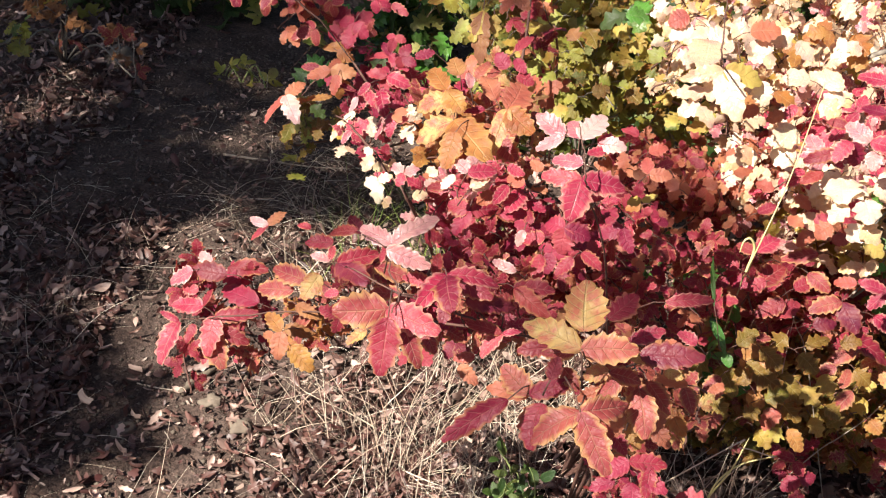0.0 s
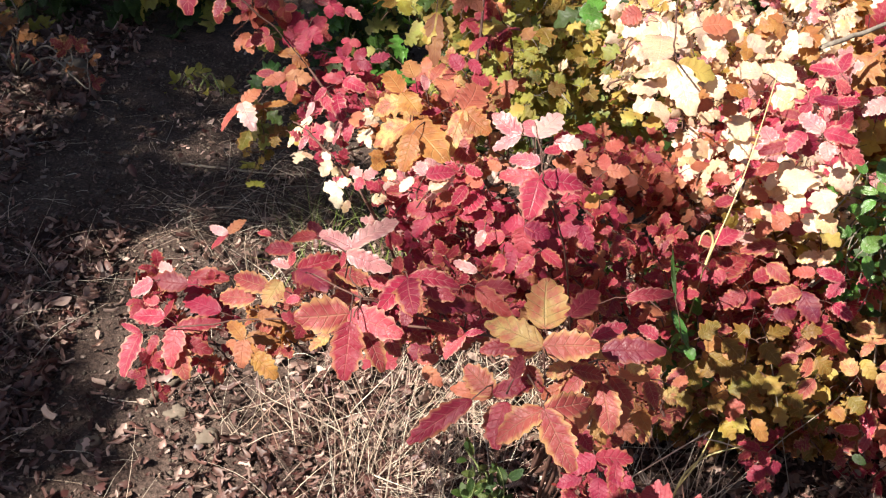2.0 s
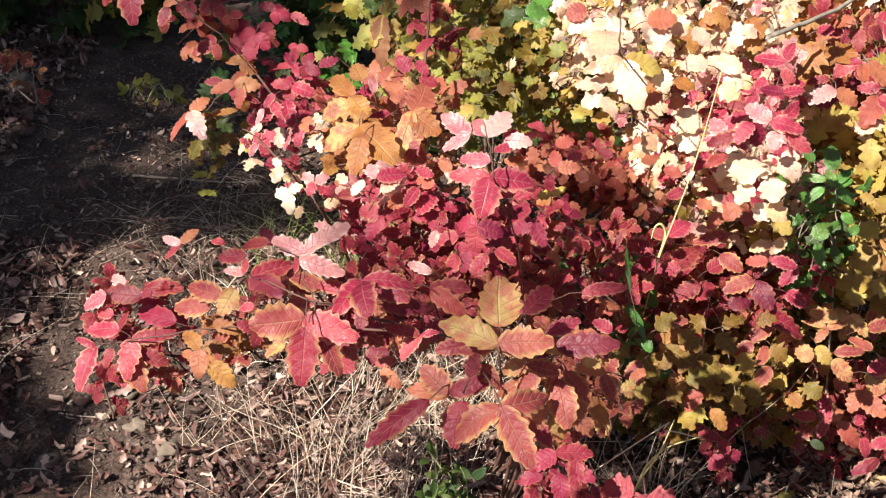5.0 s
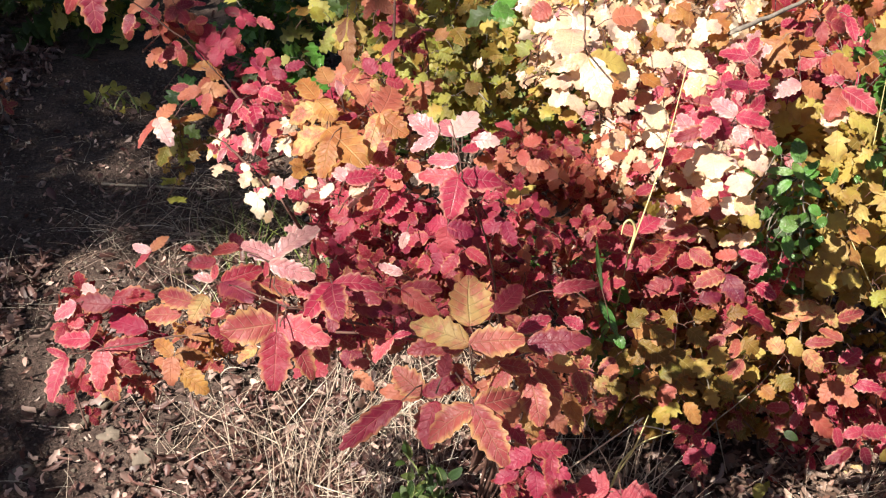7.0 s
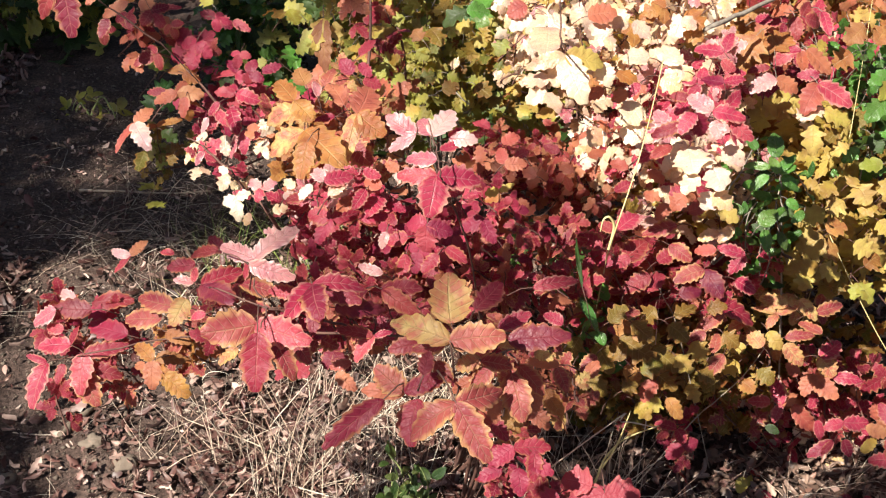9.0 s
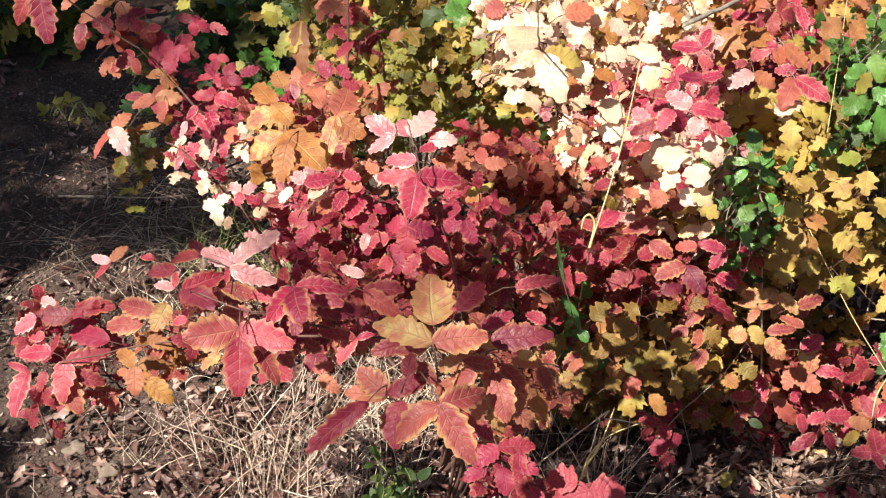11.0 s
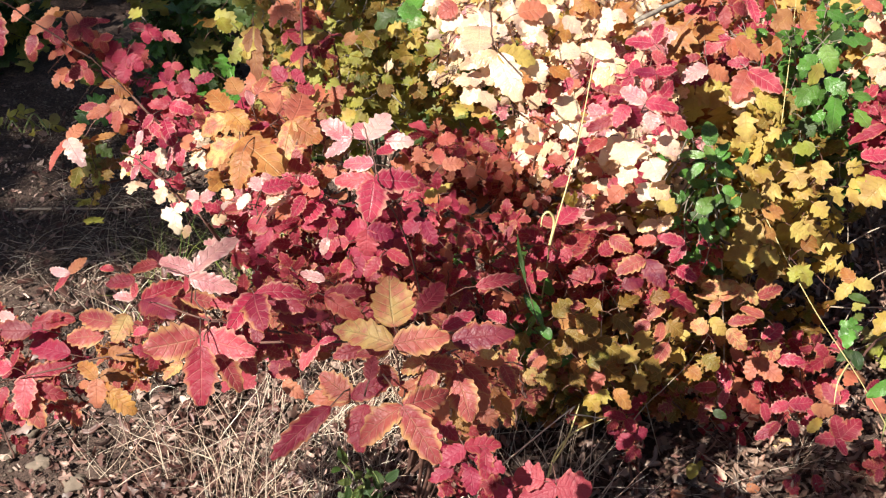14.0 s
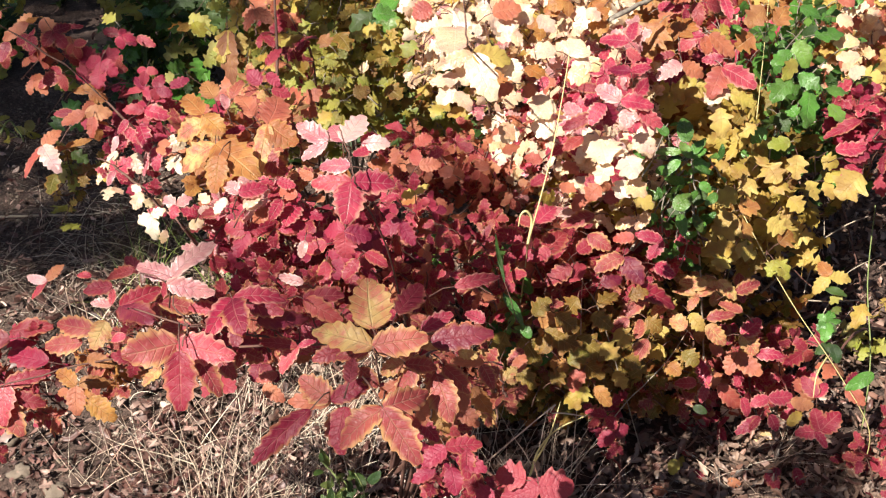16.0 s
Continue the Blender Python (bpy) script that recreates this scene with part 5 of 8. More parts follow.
arching_shrub.leaflet("crimson", (-0.473, 1.514, 0.984), (-0.497, 1.493, 0.949), 0.64)
arching_shrub.leaflet("crimson", (-0.486, 1.770, 0.826), (-0.497, 1.748, 0.807), 0.92)
arching_shrub.clump((-0.555, 2.282, 0.334), (0.052, 0.052, 0.080), 4, 0.028, ['olive', 'olive', 'lime'], "lobed", stems=2)

# orange spray

orange_shrub = Shrub("orange and golden drooping leaves on an upright shrub", (-0.05, 2.3), 10)
orange_shrub.clump((-0.148, 1.597, 0.749), (0.080, 0.074, 0.060), 16, 0.029, ['orange', 'ember', 'flame', 'salmon'], stems=4, rise=0.8)
orange_shrub.clump((-0.102, 1.860, 0.781), (0.045, 0.067, 0.060), 6, 0.028, ['salmon', 'crimson', 'gold'], stems=2, rise=1.2, leaves=4)
orange_shrub.stem([orange_shrub.foot, (-0.103, 1.542, 0.667), (-0.090, 1.636, 0.807), (-0.089, 1.765, 0.908)], 0.004, 0.0015)
orange_shrub.leaf_of((-0.149, 1.217, 0.972), ("orange", (-0.173, 1.253, 0.984), 0.65), ("orange", (-0.128, 1.194, 0.960), 0.93))
orange_shrub.leaf_of((-0.147, 1.213, 0.966), ("flame", (-0.180, 1.203, 0.954), 0.82))
orange_shrub.leaf_of((-0.138, 1.199, 0.945), ("flame", (-0.179, 1.186, 0.928), 0.82), ("orange", (-0.100, 1.147, 0.942), 0.89))
orange_shrub.leaf_of((-0.132, 1.166, 0.950), ("orange", (-0.141, 1.138, 0.923), 0.85))
orange_shrub.leaf_of((-0.081, 1.209, 0.960), ("flame", (-0.096, 1.169, 0.933), 0.58), ("orange", (-0.052, 1.187, 0.948), 0.98), ("salmon", (-0.069, 1.248, 0.976), 0.99))
orange_shrub.leaf_of((-0.090, 1.227, 0.916), ("ember", (-0.069, 1.202, 0.903), 1.07))
orange_shrub.leaf_of((-0.122, 1.201, 0.985), ("blush", (-0.126, 1.222, 0.997), 0.71, "long"))
orange_shrub.leaf_of((-0.096, 1.214, 0.968), ("salmon", (-0.114, 1.247, 0.984), 0.72))
orange_shrub.leaf_of((-0.087, 1.229, 0.954), ("salmon", (-0.056, 1.230, 0.959), 0.86))
orange_shrub.leaf_of((-0.140, 1.262, 0.968), ("brown", (-0.150, 1.278, 0.982), 1.27))
orange_shrub.leaf_of((-0.121, 1.261, 0.967), ("ember", (-0.112, 1.281, 0.982), 0.97))
orange_shrub.leaf_of((-0.107, 1.225, 0.948), ("magenta", (-0.130, 1.222, 0.947), 0.68))
orange_shrub.leaf_of((-0.142, 1.265, 0.936), ("magenta", (-0.139, 1.289, 0.954), 0.80))
orange_shrub.leaf_of((-0.082, 1.299, 0.986), ("magenta", (-0.065, 1.318, 1.000), 0.64))
orange_shrub.leaf_of((-0.090, 1.287, 0.969), ("magenta", (-0.104, 1.300, 0.981), 1.04))
orange_shrub.leaf_of((-0.078, 1.283, 0.963), ("crimson", (-0.058, 1.279, 0.958), 1.10))
orange_shrub.leaf_of((-0.082, 1.294, 0.978), ("magenta", (-0.069, 1.282, 0.969), 0.90))
orange_shrub.leaf_of((-0.092, 1.362, 1.026), ("salmon", (-0.106, 1.346, 1.011), 0.74), ("salmon", (-0.073, 1.346, 1.017), 0.79))
orange_shrub.leaf_of((-0.125, 1.350, 1.008), ("gold", (-0.135, 1.320, 0.984), 0.56, "lobed"), ("brown", (-0.124, 1.300, 0.975), 0.65, "long"))
orange_shrub.leaf_of((-0.112, 1.348, 1.005), ("gold", (-0.108, 1.331, 0.986), 0.55, "lobed"))
arching_shrub.placed("magenta", (-0.366, 1.780, 0.787), (-0.34, -0.53, -0.78), 0.037, "oak")
arching_shrub.placed("magenta", (-0.335, 1.801, 0.819), (0.94, -0.19, -0.28), 0.023, "oak")
arching_shrub.placed("magenta", (-0.298, 1.771, 0.774), (-0.34, -0.53, -0.78), 0.021, "oak")
arching_shrub.placed("orange", (-0.381, 1.738, 0.725), (-0.94, -0.19, -0.28), 0.029, "oak")
arching_shrub.placed("orange", (-0.377, 1.726, 0.707), (0.00, -0.56, -0.83), 0.023, "oak")
arching_shrub.placed("magenta", (-0.302, 1.739, 0.726), (-0.50, -0.48, -0.72), 0.035, "oak")
arching_shrub.placed("magenta", (-0.288, 1.754, 0.749), (0.87, -0.28, -0.41), 0.027, "oak")
arching_shrub.placed("magenta", (-0.315, 1.719, 0.698), (-0.34, -0.53, -0.78), 0.031, "oak")
arching_shrub.placed("blush", (-0.304, 1.698, 0.666), (-0.34, -0.53, -0.78), 0.029, "oak")
arching_shrub.placed("pink", (-0.335, 1.719, 0.698), (-0.50, -0.48, -0.72), 0.027, "oak")
arching_shrub.placed("crimson", (-0.404, 1.796, 0.811), (0.34, -0.53, -0.78), 0.023, "oak")
arching_shrub.placed("crimson", (-0.466, 1.806, 0.825), (-0.94, -0.19, -0.28), 0.029, "oak")
arching_shrub.placed("crimson", (-0.435, 1.808, 0.829), (0.50, -0.48, -0.72), 0.031, "oak")
arching_shrub.placed("crimson", (-0.427, 1.771, 0.774), (-0.87, -0.28, -0.41), 0.027, "oak")
arching_shrub.placed("crimson", (-0.508, 1.793, 0.806), (0.00, -0.56, -0.83), 0.021, "oak")
arching_shrub.leaf_of((-0.526, 1.916, 0.814), ("salmon", (-0.553, 1.897, 0.796), 0.65))
arching_shrub.leaf_of((-0.485, 1.902, 0.797), ("salmon", (-0.527, 1.886, 0.782), 0.60), ("orange", (-0.471, 1.938, 0.801), 0.63))
arching_shrub.leaf_of((-0.520, 1.888, 0.773), ("crimson", (-0.532, 1.872, 0.754), 0.63))
arching_shrub.leaf_of((-0.508, 1.918, 0.782), ("salmon", (-0.487, 1.933, 0.803), 0.87))
arching_shrub.leaf_of((-0.465, 1.904, 0.801), ("salmon", (-0.439, 1.883, 0.781), 0.88))
arching_shrub.leaf_of((-0.433, 1.885, 0.776), ("salmon", (-0.406, 1.848, 0.764), 0.74))
arching_shrub.leaf_of((-0.430, 1.893, 0.788), ("pink", (-0.402, 1.892, 0.796), 0.56))
arching_shrub.leaf_of((-0.502, 1.907, 0.767), ("crimson", (-0.482, 1.890, 0.756), 0.73))
arching_shrub.leaf_of((-0.436, 1.829, 0.746), ("crimson", (-0.469, 1.808, 0.733), 0.62))
arching_shrub.leaf_of((-0.381, 1.838, 0.747), ("magenta", (-0.412, 1.870, 0.770), 0.84), ("magenta", (-0.415, 1.833, 0.731), 1.25), ("magenta", (-0.347, 1.855, 0.769), 1.03))
arching_shrub.leaf_of((-0.381, 1.834, 0.741), ("magenta", (-0.389, 1.805, 0.724), 1.07))
arching_shrub.leaf_of((-0.344, 1.882, 0.780), ("magenta", (-0.319, 1.868, 0.768), 0.87), ("magenta", (-0.372, 1.889, 0.784), 0.74))
arching_shrub.leaf_of((-0.317, 1.876, 0.774), ("crimson", (-0.290, 1.859, 0.767), 0.69))
arching_shrub.leaf_of((-0.414, 1.800, 0.724), ("orange", (-0.371, 1.795, 0.736), 0.64, "long"))
arching_shrub.leaf_of((-0.388, 1.788, 0.727), ("orange", (-0.361, 1.779, 0.718), 0.88))
arching_shrub.leaf_of((-0.391, 1.744, 0.715), ("salmon", (-0.427, 1.735, 0.706), 0.82), ("salmon", (-0.350, 1.743, 0.713), 0.80), ("salmon", (-0.382, 1.769, 0.726), 0.76))
arching_shrub.leaf_of((-0.407, 1.754, 0.710), ("crimson", (-0.442, 1.761, 0.709), 0.71, "long"))
arching_shrub.leaf_of((-0.376, 1.731, 0.714), ("salmon", (-0.383, 1.710, 0.692), 0.88))
arching_shrub.leaf_of((-0.377, 1.733, 0.699), ("crimson", (-0.349, 1.722, 0.696), 0.68, "long"))
arching_shrub.leaf_of((-0.457, 1.722, 0.675), ("salmon", (-0.432, 1.741, 0.693), 0.86), ("blush", (-0.432, 1.675, 0.662), 0.68), ("salmon", (-0.486, 1.681, 0.658), 0.53, "long"))
arching_shrub.leaf_of((-0.429, 1.745, 0.658), ("brown", (-0.464, 1.739, 0.650), 0.57, "long"), ("orange", (-0.392, 1.752, 0.670), 0.60, "long"))
arching_shrub.leaf_of((-0.304, 1.758, 0.707), ("magenta", (-0.339, 1.765, 0.706), 0.72), ("pink", (-0.267, 1.741, 0.707), 0.88))
arching_shrub.leaf_of((-0.307, 1.802, 0.719), ("magenta", (-0.354, 1.811, 0.717), 0.55, "long"), ("magenta", (-0.276, 1.775, 0.716), 0.78), ("magenta", (-0.324, 1.822, 0.734), 0.73))
arching_shrub.leaf_of((-0.266, 1.792, 0.725), ("magenta", (-0.237, 1.800, 0.736), 0.74))
arching_shrub.leaf_of((-0.234, 1.693, 0.724), ("pink", (-0.261, 1.683, 0.710), 0.71))
arching_shrub.leaf_of((-0.323, 1.715, 0.713), ("pink", (-0.341, 1.705, 0.698), 0.78))
arching_shrub.leaf_of((-0.329, 1.708, 0.703), ("pink", (-0.308, 1.691, 0.688), 0.78))
arching_shrub.leaf_of((-0.340, 1.703, 0.694), ("blush", (-0.352, 1.687, 0.674), 0.66))
arching_shrub.leaf_of((-0.308, 1.719, 0.702), ("magenta", (-0.282, 1.710, 0.692), 0.73), ("pink", (-0.293, 1.676, 0.688), 0.71))
arching_shrub.leaf_of((-0.288, 1.688, 0.695), ("magenta", (-0.266, 1.686, 0.698), 0.88))
arching_shrub.leaf_of((-0.277, 1.654, 0.699), ("pink", (-0.283, 1.629, 0.675), 0.86), ("salmon", (-0.239, 1.625, 0.711), 0.82))
arching_shrub.leaf_of((-0.308, 1.651, 0.692), ("cream", (-0.304, 1.627, 0.672), 0.83))
arching_shrub.leaf_of((-0.350, 1.656, 0.678), ("peach", (-0.370, 1.631, 0.658), 0.66, "long"))
arching_shrub.leaf_of((-0.372, 1.668, 0.657), ("gold", (-0.350, 1.650, 0.648), 0.66))
arching_shrub.leaf_of((-0.339, 1.673, 0.685), ("peach", (-0.355, 1.660, 0.670), 0.69))
arching_shrub.leaf_of((-0.249, 1.622, 0.690), ("peach", (-0.241, 1.604, 0.679), 0.71))
arching_shrub.leaf_of((-0.507, 1.945, 0.500), ("olive", (-0.516, 1.912, 0.481), 0.66, "lobed"))
arching_shrub.leaf_of((-0.435, 1.851, 0.546), ("olive", (-0.439, 1.836, 0.534), 1.02, "lobed"))
arching_shrub.leaf_of((-0.454, 1.874, 0.579), ("deep_green", (-0.426, 1.859, 0.568), 0.72, "lobed"))
lime_shrub.placed("lime", (-0.053, 2.150, 0.585), (-0.98, -0.10, -0.14), 0.038, "lobed")
lime_shrub.placed("lime", (-0.024, 2.146, 0.579), (0.50, 0.48, 0.72), 0.038, "lobed")
lime_shrub.placed("lime", (-0.085, 2.137, 0.565), (-0.77, -0.36, -0.53), 0.028, "lobed")
lime_shrub.placed("lime", (-0.010, 2.107, 0.521), (0.50, 0.48, 0.72), 0.023, "lobed")
lime_shrub.placed("gold", (0.126, 2.162, 0.602), (0.00, 0.56, 0.83), 0.028, "lobed")
lime_shrub.placed("gold", (0.060, 2.177, 0.626), (0.17, 0.55, 0.82), 0.028, "lobed")
lime_shrub.placed("lime", (0.018, 2.104, 0.517), (0.00, -0.56, -0.83), 0.028, "lobed")
lime_shrub.placed("lime", (-0.067, 2.189, 0.643), (-0.94, -0.19, -0.28), 0.028, "lobed")
lime_shrub.placed("brown", (-0.010, 2.172, 0.618), (-0.94, -0.19, -0.28), 0.038, "oak")
lime_shrub.placed("green", (0.102, 2.201, 0.661), (-0.98, -0.10, -0.14), 0.047, "lobed")
lime_shrub.placed("lime", (-0.252, 2.191, 0.645), (0.00, 0.56, 0.83), 0.028, "lobed")
lime_shrub.placed("lime", (-0.226, 2.167, 0.610), (-0.94, -0.19, -0.28), 0.033, "lobed")
lime_shrub.placed("lime", (-0.020, 2.183, 0.634), (-0.87, 0.28, 0.41), 0.023, "lobed")
lime_shrub.placed("lime", (0.027, 2.175, 0.622), (0.50, 0.48, 0.72), 0.023, "lobed")
lime_shrub.placed("olive", (0.055, 2.143, 0.575), (-0.94, -0.19, -0.28), 0.026, "lobed")
lime_shrub.placed("lime", (0.084, 2.128, 0.552), (-0.34, -0.53, -0.78), 0.023, "lobed")
lime_shrub.placed("lime", (0.140, 2.141, 0.571), (0.17, -0.55, -0.82), 0.023, "lobed")
lime_shrub.leaf_of((-0.026, 1.879, 0.719), ("lime", (-0.007, 1.890, 0.729), 1.39, "lobed"), ("lime", (-0.008, 1.866, 0.711), 1.13, "lobed"))
lime_shrub.leaf_of((-0.058, 1.874, 0.712), ("lime", (-0.078, 1.862, 0.702), 1.36, "lobed"))
lime_shrub.leaf_of((-0.072, 1.858, 0.689), ("lime", (-0.095, 1.866, 0.697), 1.17, "lobed"))
lime_shrub.leaf_of((-0.086, 1.853, 0.681), ("lime", (-0.072, 1.864, 0.691), 1.40, "lobed"))
lime_shrub.leaf_of((-0.049, 1.858, 0.689), ("lime", (-0.065, 1.840, 0.678), 1.12, "lobed"))
lime_shrub.leaf_of((-0.008, 1.838, 0.659), ("lime", (-0.031, 1.840, 0.650), 0.96, "lobed"))
lime_shrub.leaf_of((-0.113, 1.894, 0.742), ("gold", (-0.086, 1.912, 0.754), 0.86, "lobed"))
lime_shrub.leaf_of((-0.045, 1.909, 0.765), ("lime", (-0.066, 1.902, 0.760), 1.14, "lobed"))
lime_shrub.leaf_of((0.065, 1.899, 0.750), ("gold", (0.037, 1.904, 0.752), 0.92, "lobed"))
lime_shrub.leaf_of((0.065, 1.889, 0.734), ("gold", (0.087, 1.879, 0.729), 0.94, "lobed"))
lime_shrub.leaf_of((0.120, 1.889, 0.734), ("lime", (0.101, 1.872, 0.717), 1.12, "lobed"))
lime_shrub.leaf_of((0.054, 1.869, 0.794), ("green", (0.090, 1.865, 0.792), 0.92, "lobed"), ("deep_green", (0.014, 1.860, 0.777), 0.78, "lobed"))
lime_shrub.leaf_of((-0.004, 1.881, 0.758), ("olive", (0.014, 1.848, 0.748), 0.87, "lobed"))
lime_shrub.leaf_of((-0.017, 1.871, 0.743), ("brown", (-0.031, 1.894, 0.752), 1.04, "lobed"))
lime_shrub.leaf_of((0.042, 1.848, 0.709), ("peach", (0.028, 1.854, 0.711), 1.43, "lobed"))
lime_shrub.leaf_of((0.114, 1.840, 0.698), ("gold", (0.123, 1.849, 0.709), 1.07, "lobed"))
lime_shrub.leaf_of((-0.260, 2.151, 0.676), ("lime", (-0.243, 2.123, 0.660), 0.87, "lobed"))
lime_shrub.leaf_of((-0.245, 2.148, 0.671), ("lime", (-0.267, 2.169, 0.684), 0.94, "lobed"))
lime_shrub.leaf_of((-0.399, 2.157, 0.684), ("lime", (-0.421, 2.172, 0.690), 1.05, "lobed"))
lime_shrub.leaf_of((-0.301, 2.099, 0.599), ("lime", (-0.322, 2.097, 0.592), 1.01, "lobed"))
lime_shrub.leaf_of((0.015, 1.888, 0.644), ("olive", (0.043, 1.889, 0.653), 1.16, "lobed"))
lime_shrub.leaf_of((-0.022, 1.898, 0.659), ("olive", (0.006, 1.899, 0.669), 1.16, "lobed"))
lime_shrub.leaf_of((0.071, 1.893, 0.651), ("olive", (0.094, 1.871, 0.642), 1.04, "lobed"))
lime_shrub.leaf_of((-0.079, 1.872, 0.620), ("olive", (-0.051, 1.885, 0.630), 0.96, "lobed"))
lime_shrub.leaf_of((-0.095, 1.835, 0.655), ("gold", (-0.077, 1.844, 0.666), 1.13, "lobed"))
lime_shrub.leaf_of((-0.022, 1.828, 0.644), ("gold", (-0.045, 1.815, 0.635), 0.94, "lobed"))
lime_shrub.leaf_of((0.024, 1.858, 0.689), ("lime", (0.042, 1.848, 0.684), 1.02, "lobed"))

# pale spray over the path

pink_spray = Shrub("slender spray of small pale pink leaves", (-0.2, 2.0), 11)
pink_spray.stem([pink_spray.foot, (-0.206, 1.460, 0.635), (-0.250, 1.439, 0.729), (-0.297, 1.458, 0.775), (-0.332, 1.494, 0.776)], 0.003, 0.001)
pink_spray.clump((-0.274, 1.461, 0.779), (0.048, 0.013, 0.030), 2, 0.019, ['peach', 'pink'], "round", stems=0, leaves=3, tilt=0.3)
pink_spray.clump((-0.224, 1.429, 0.732), (0.058, 0.026, 0.050), 2, 0.019, ['blush', 'peach', 'pink'], "round", stems=1, leaves=4)
pink_spray.clump((-0.126, 1.392, 0.766), (0.036, 0.022, 0.040), 6, 0.024, ['pink', 'blush', 'pink'], stems=1)
pink_spray.leaf_of((-0.256, 1.362, 0.796), ("cream", (-0.264, 1.343, 0.785), 0.79, "round"), ("peach", (-0.268, 1.370, 0.802), 0.88, "round"))
pink_spray.leaf_of((-0.246, 1.346, 0.771), ("cream", (-0.264, 1.344, 0.764), 0.93, "round"), ("cream", (-0.242, 1.324, 0.751), 0.69, "round"), ("peach", (-0.228, 1.347, 0.778), 0.92, "round"))
pink_spray.leaf_of((-0.215, 1.352, 0.780), ("blush", (-0.231, 1.366, 0.785), 0.87, "round"), ("blush", (-0.196, 1.359, 0.787), 1.05, "round"), ("pink", (-0.220, 1.340, 0.768), 1.06, "round"))
pink_spray.leaf_of((-0.197, 1.311, 0.773), ("peach", (-0.179, 1.314, 0.778), 0.89, "round"))
pink_spray.leaf_of((-0.177, 1.277, 0.811), ("blush", (-0.164, 1.287, 0.817), 1.07))
pink_spray.leaf_of((-0.152, 1.260, 0.821), ("pink", (-0.171, 1.258, 0.821), 0.85))
pink_spray.leaf_of((-0.164, 1.284, 0.822), ("cream", (-0.178, 1.296, 0.827), 0.82, "round"))
pink_spray.leaf_of((-0.293, 1.413, 0.800), ("blush", (-0.302, 1.397, 0.790), 0.64))
pink_spray.leaf_of((-0.226, 1.318, 0.766), ("peach", (-0.232, 1.308, 0.754), 0.74, "round"))

# shaded crimson middle of the bank

magenta_shrub = Shrub("dull crimson shrub in shade under taller leaves", (0.05, 2.1), 12)
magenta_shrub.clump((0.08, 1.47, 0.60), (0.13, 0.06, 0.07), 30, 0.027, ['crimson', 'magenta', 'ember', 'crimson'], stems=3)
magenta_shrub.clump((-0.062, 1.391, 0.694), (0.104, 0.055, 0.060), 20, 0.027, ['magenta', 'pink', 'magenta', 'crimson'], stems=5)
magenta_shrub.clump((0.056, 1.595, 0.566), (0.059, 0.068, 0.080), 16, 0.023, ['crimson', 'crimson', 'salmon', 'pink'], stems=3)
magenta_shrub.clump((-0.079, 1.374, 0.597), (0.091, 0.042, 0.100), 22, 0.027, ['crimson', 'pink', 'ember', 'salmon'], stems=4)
magenta_shrub.placed("crimson", (-0.130, 1.367, 0.730), (-1.00, 0.00, 0.00), 0.026, "oak")
magenta_shrub.placed("crimson", (-0.104, 1.366, 0.728), (1.00, 0.00, 0.00), 0.029, "oak")
magenta_shrub.placed("blush", (-0.130, 1.399, 0.777), (-0.94, -0.19, -0.28), 0.026, "oak")
magenta_shrub.placed("blush", (-0.166, 1.390, 0.763), (-0.64, -0.43, -0.64), 0.019, "oak")
magenta_shrub.placed("magenta", (-0.049, 1.359, 0.718), (-0.34, -0.53, -0.78), 0.029, "oak")
magenta_shrub.placed("magenta", (-0.007, 1.361, 0.720), (0.34, -0.53, -0.78), 0.032, "oak")
magenta_shrub.placed("magenta", (-0.020, 1.343, 0.694), (-0.34, -0.53, -0.78), 0.029, "oak")
magenta_shrub.placed("magenta", (0.006, 1.346, 0.699), (0.50, -0.48, -0.72), 0.026, "oak")
magenta_shrub.placed("magenta", (0.022, 1.354, 0.710), (0.77, -0.36, -0.53), 0.023, "oak")
magenta_shrub.placed("crimson", (-0.039, 1.332, 0.677), (-0.17, -0.55, -0.82), 0.026, "oak")
magenta_shrub.placed("magenta", (-0.059, 1.348, 0.702), (-0.94, -0.19, -0.28), 0.023, "oak")
magenta_shrub.placed("magenta", (0.058, 1.364, 0.726), (-0.77, -0.36, -0.53), 0.026, "oak")
magenta_shrub.placed("magenta", (0.106, 1.370, 0.734), (0.98, 0.10, 0.14), 0.019, "oak")
magenta_shrub.placed("magenta", (0.100, 1.381, 0.750), (0.50, -0.48, -0.72), 0.016, "oak")
magenta_shrub.placed("crimson", (0.113, 1.354, 0.710), (0.94, -0.19, -0.28), 0.023, "oak")
magenta_shrub.placed("salmon", (0.067, 1.348, 0.702), (0.50, 0.48, 0.72), 0.016, "round")
magenta_shrub.placed("salmon", (0.090, 1.343, 0.694), (0.50, -0.48, -0.72), 0.016, "round")
magenta_shrub.placed("crimson", (0.071, 1.317, 0.656), (-0.34, -0.53, -0.78), 0.023, "oak")
magenta_shrub.placed("crimson", (-0.007, 1.326, 0.669), (0.17, -0.55, -0.82), 0.019, "oak")
magenta_shrub.leaf_of((-0.111, 1.146, 0.867), ("crimson", (-0.136, 1.153, 0.871), 1.11), ("magenta", (-0.127, 1.127, 0.850), 0.90), ("crimson", (-0.080, 1.154, 0.870), 0.85))
magenta_shrub.leaf_of((-0.078, 1.146, 0.867), ("magenta", (-0.050, 1.152, 0.871), 0.86))
magenta_shrub.leaf_of((-0.056, 1.160, 0.887), ("pink", (-0.094, 1.155, 0.887), 0.58), ("pink", (-0.069, 1.132, 0.883), 1.04))
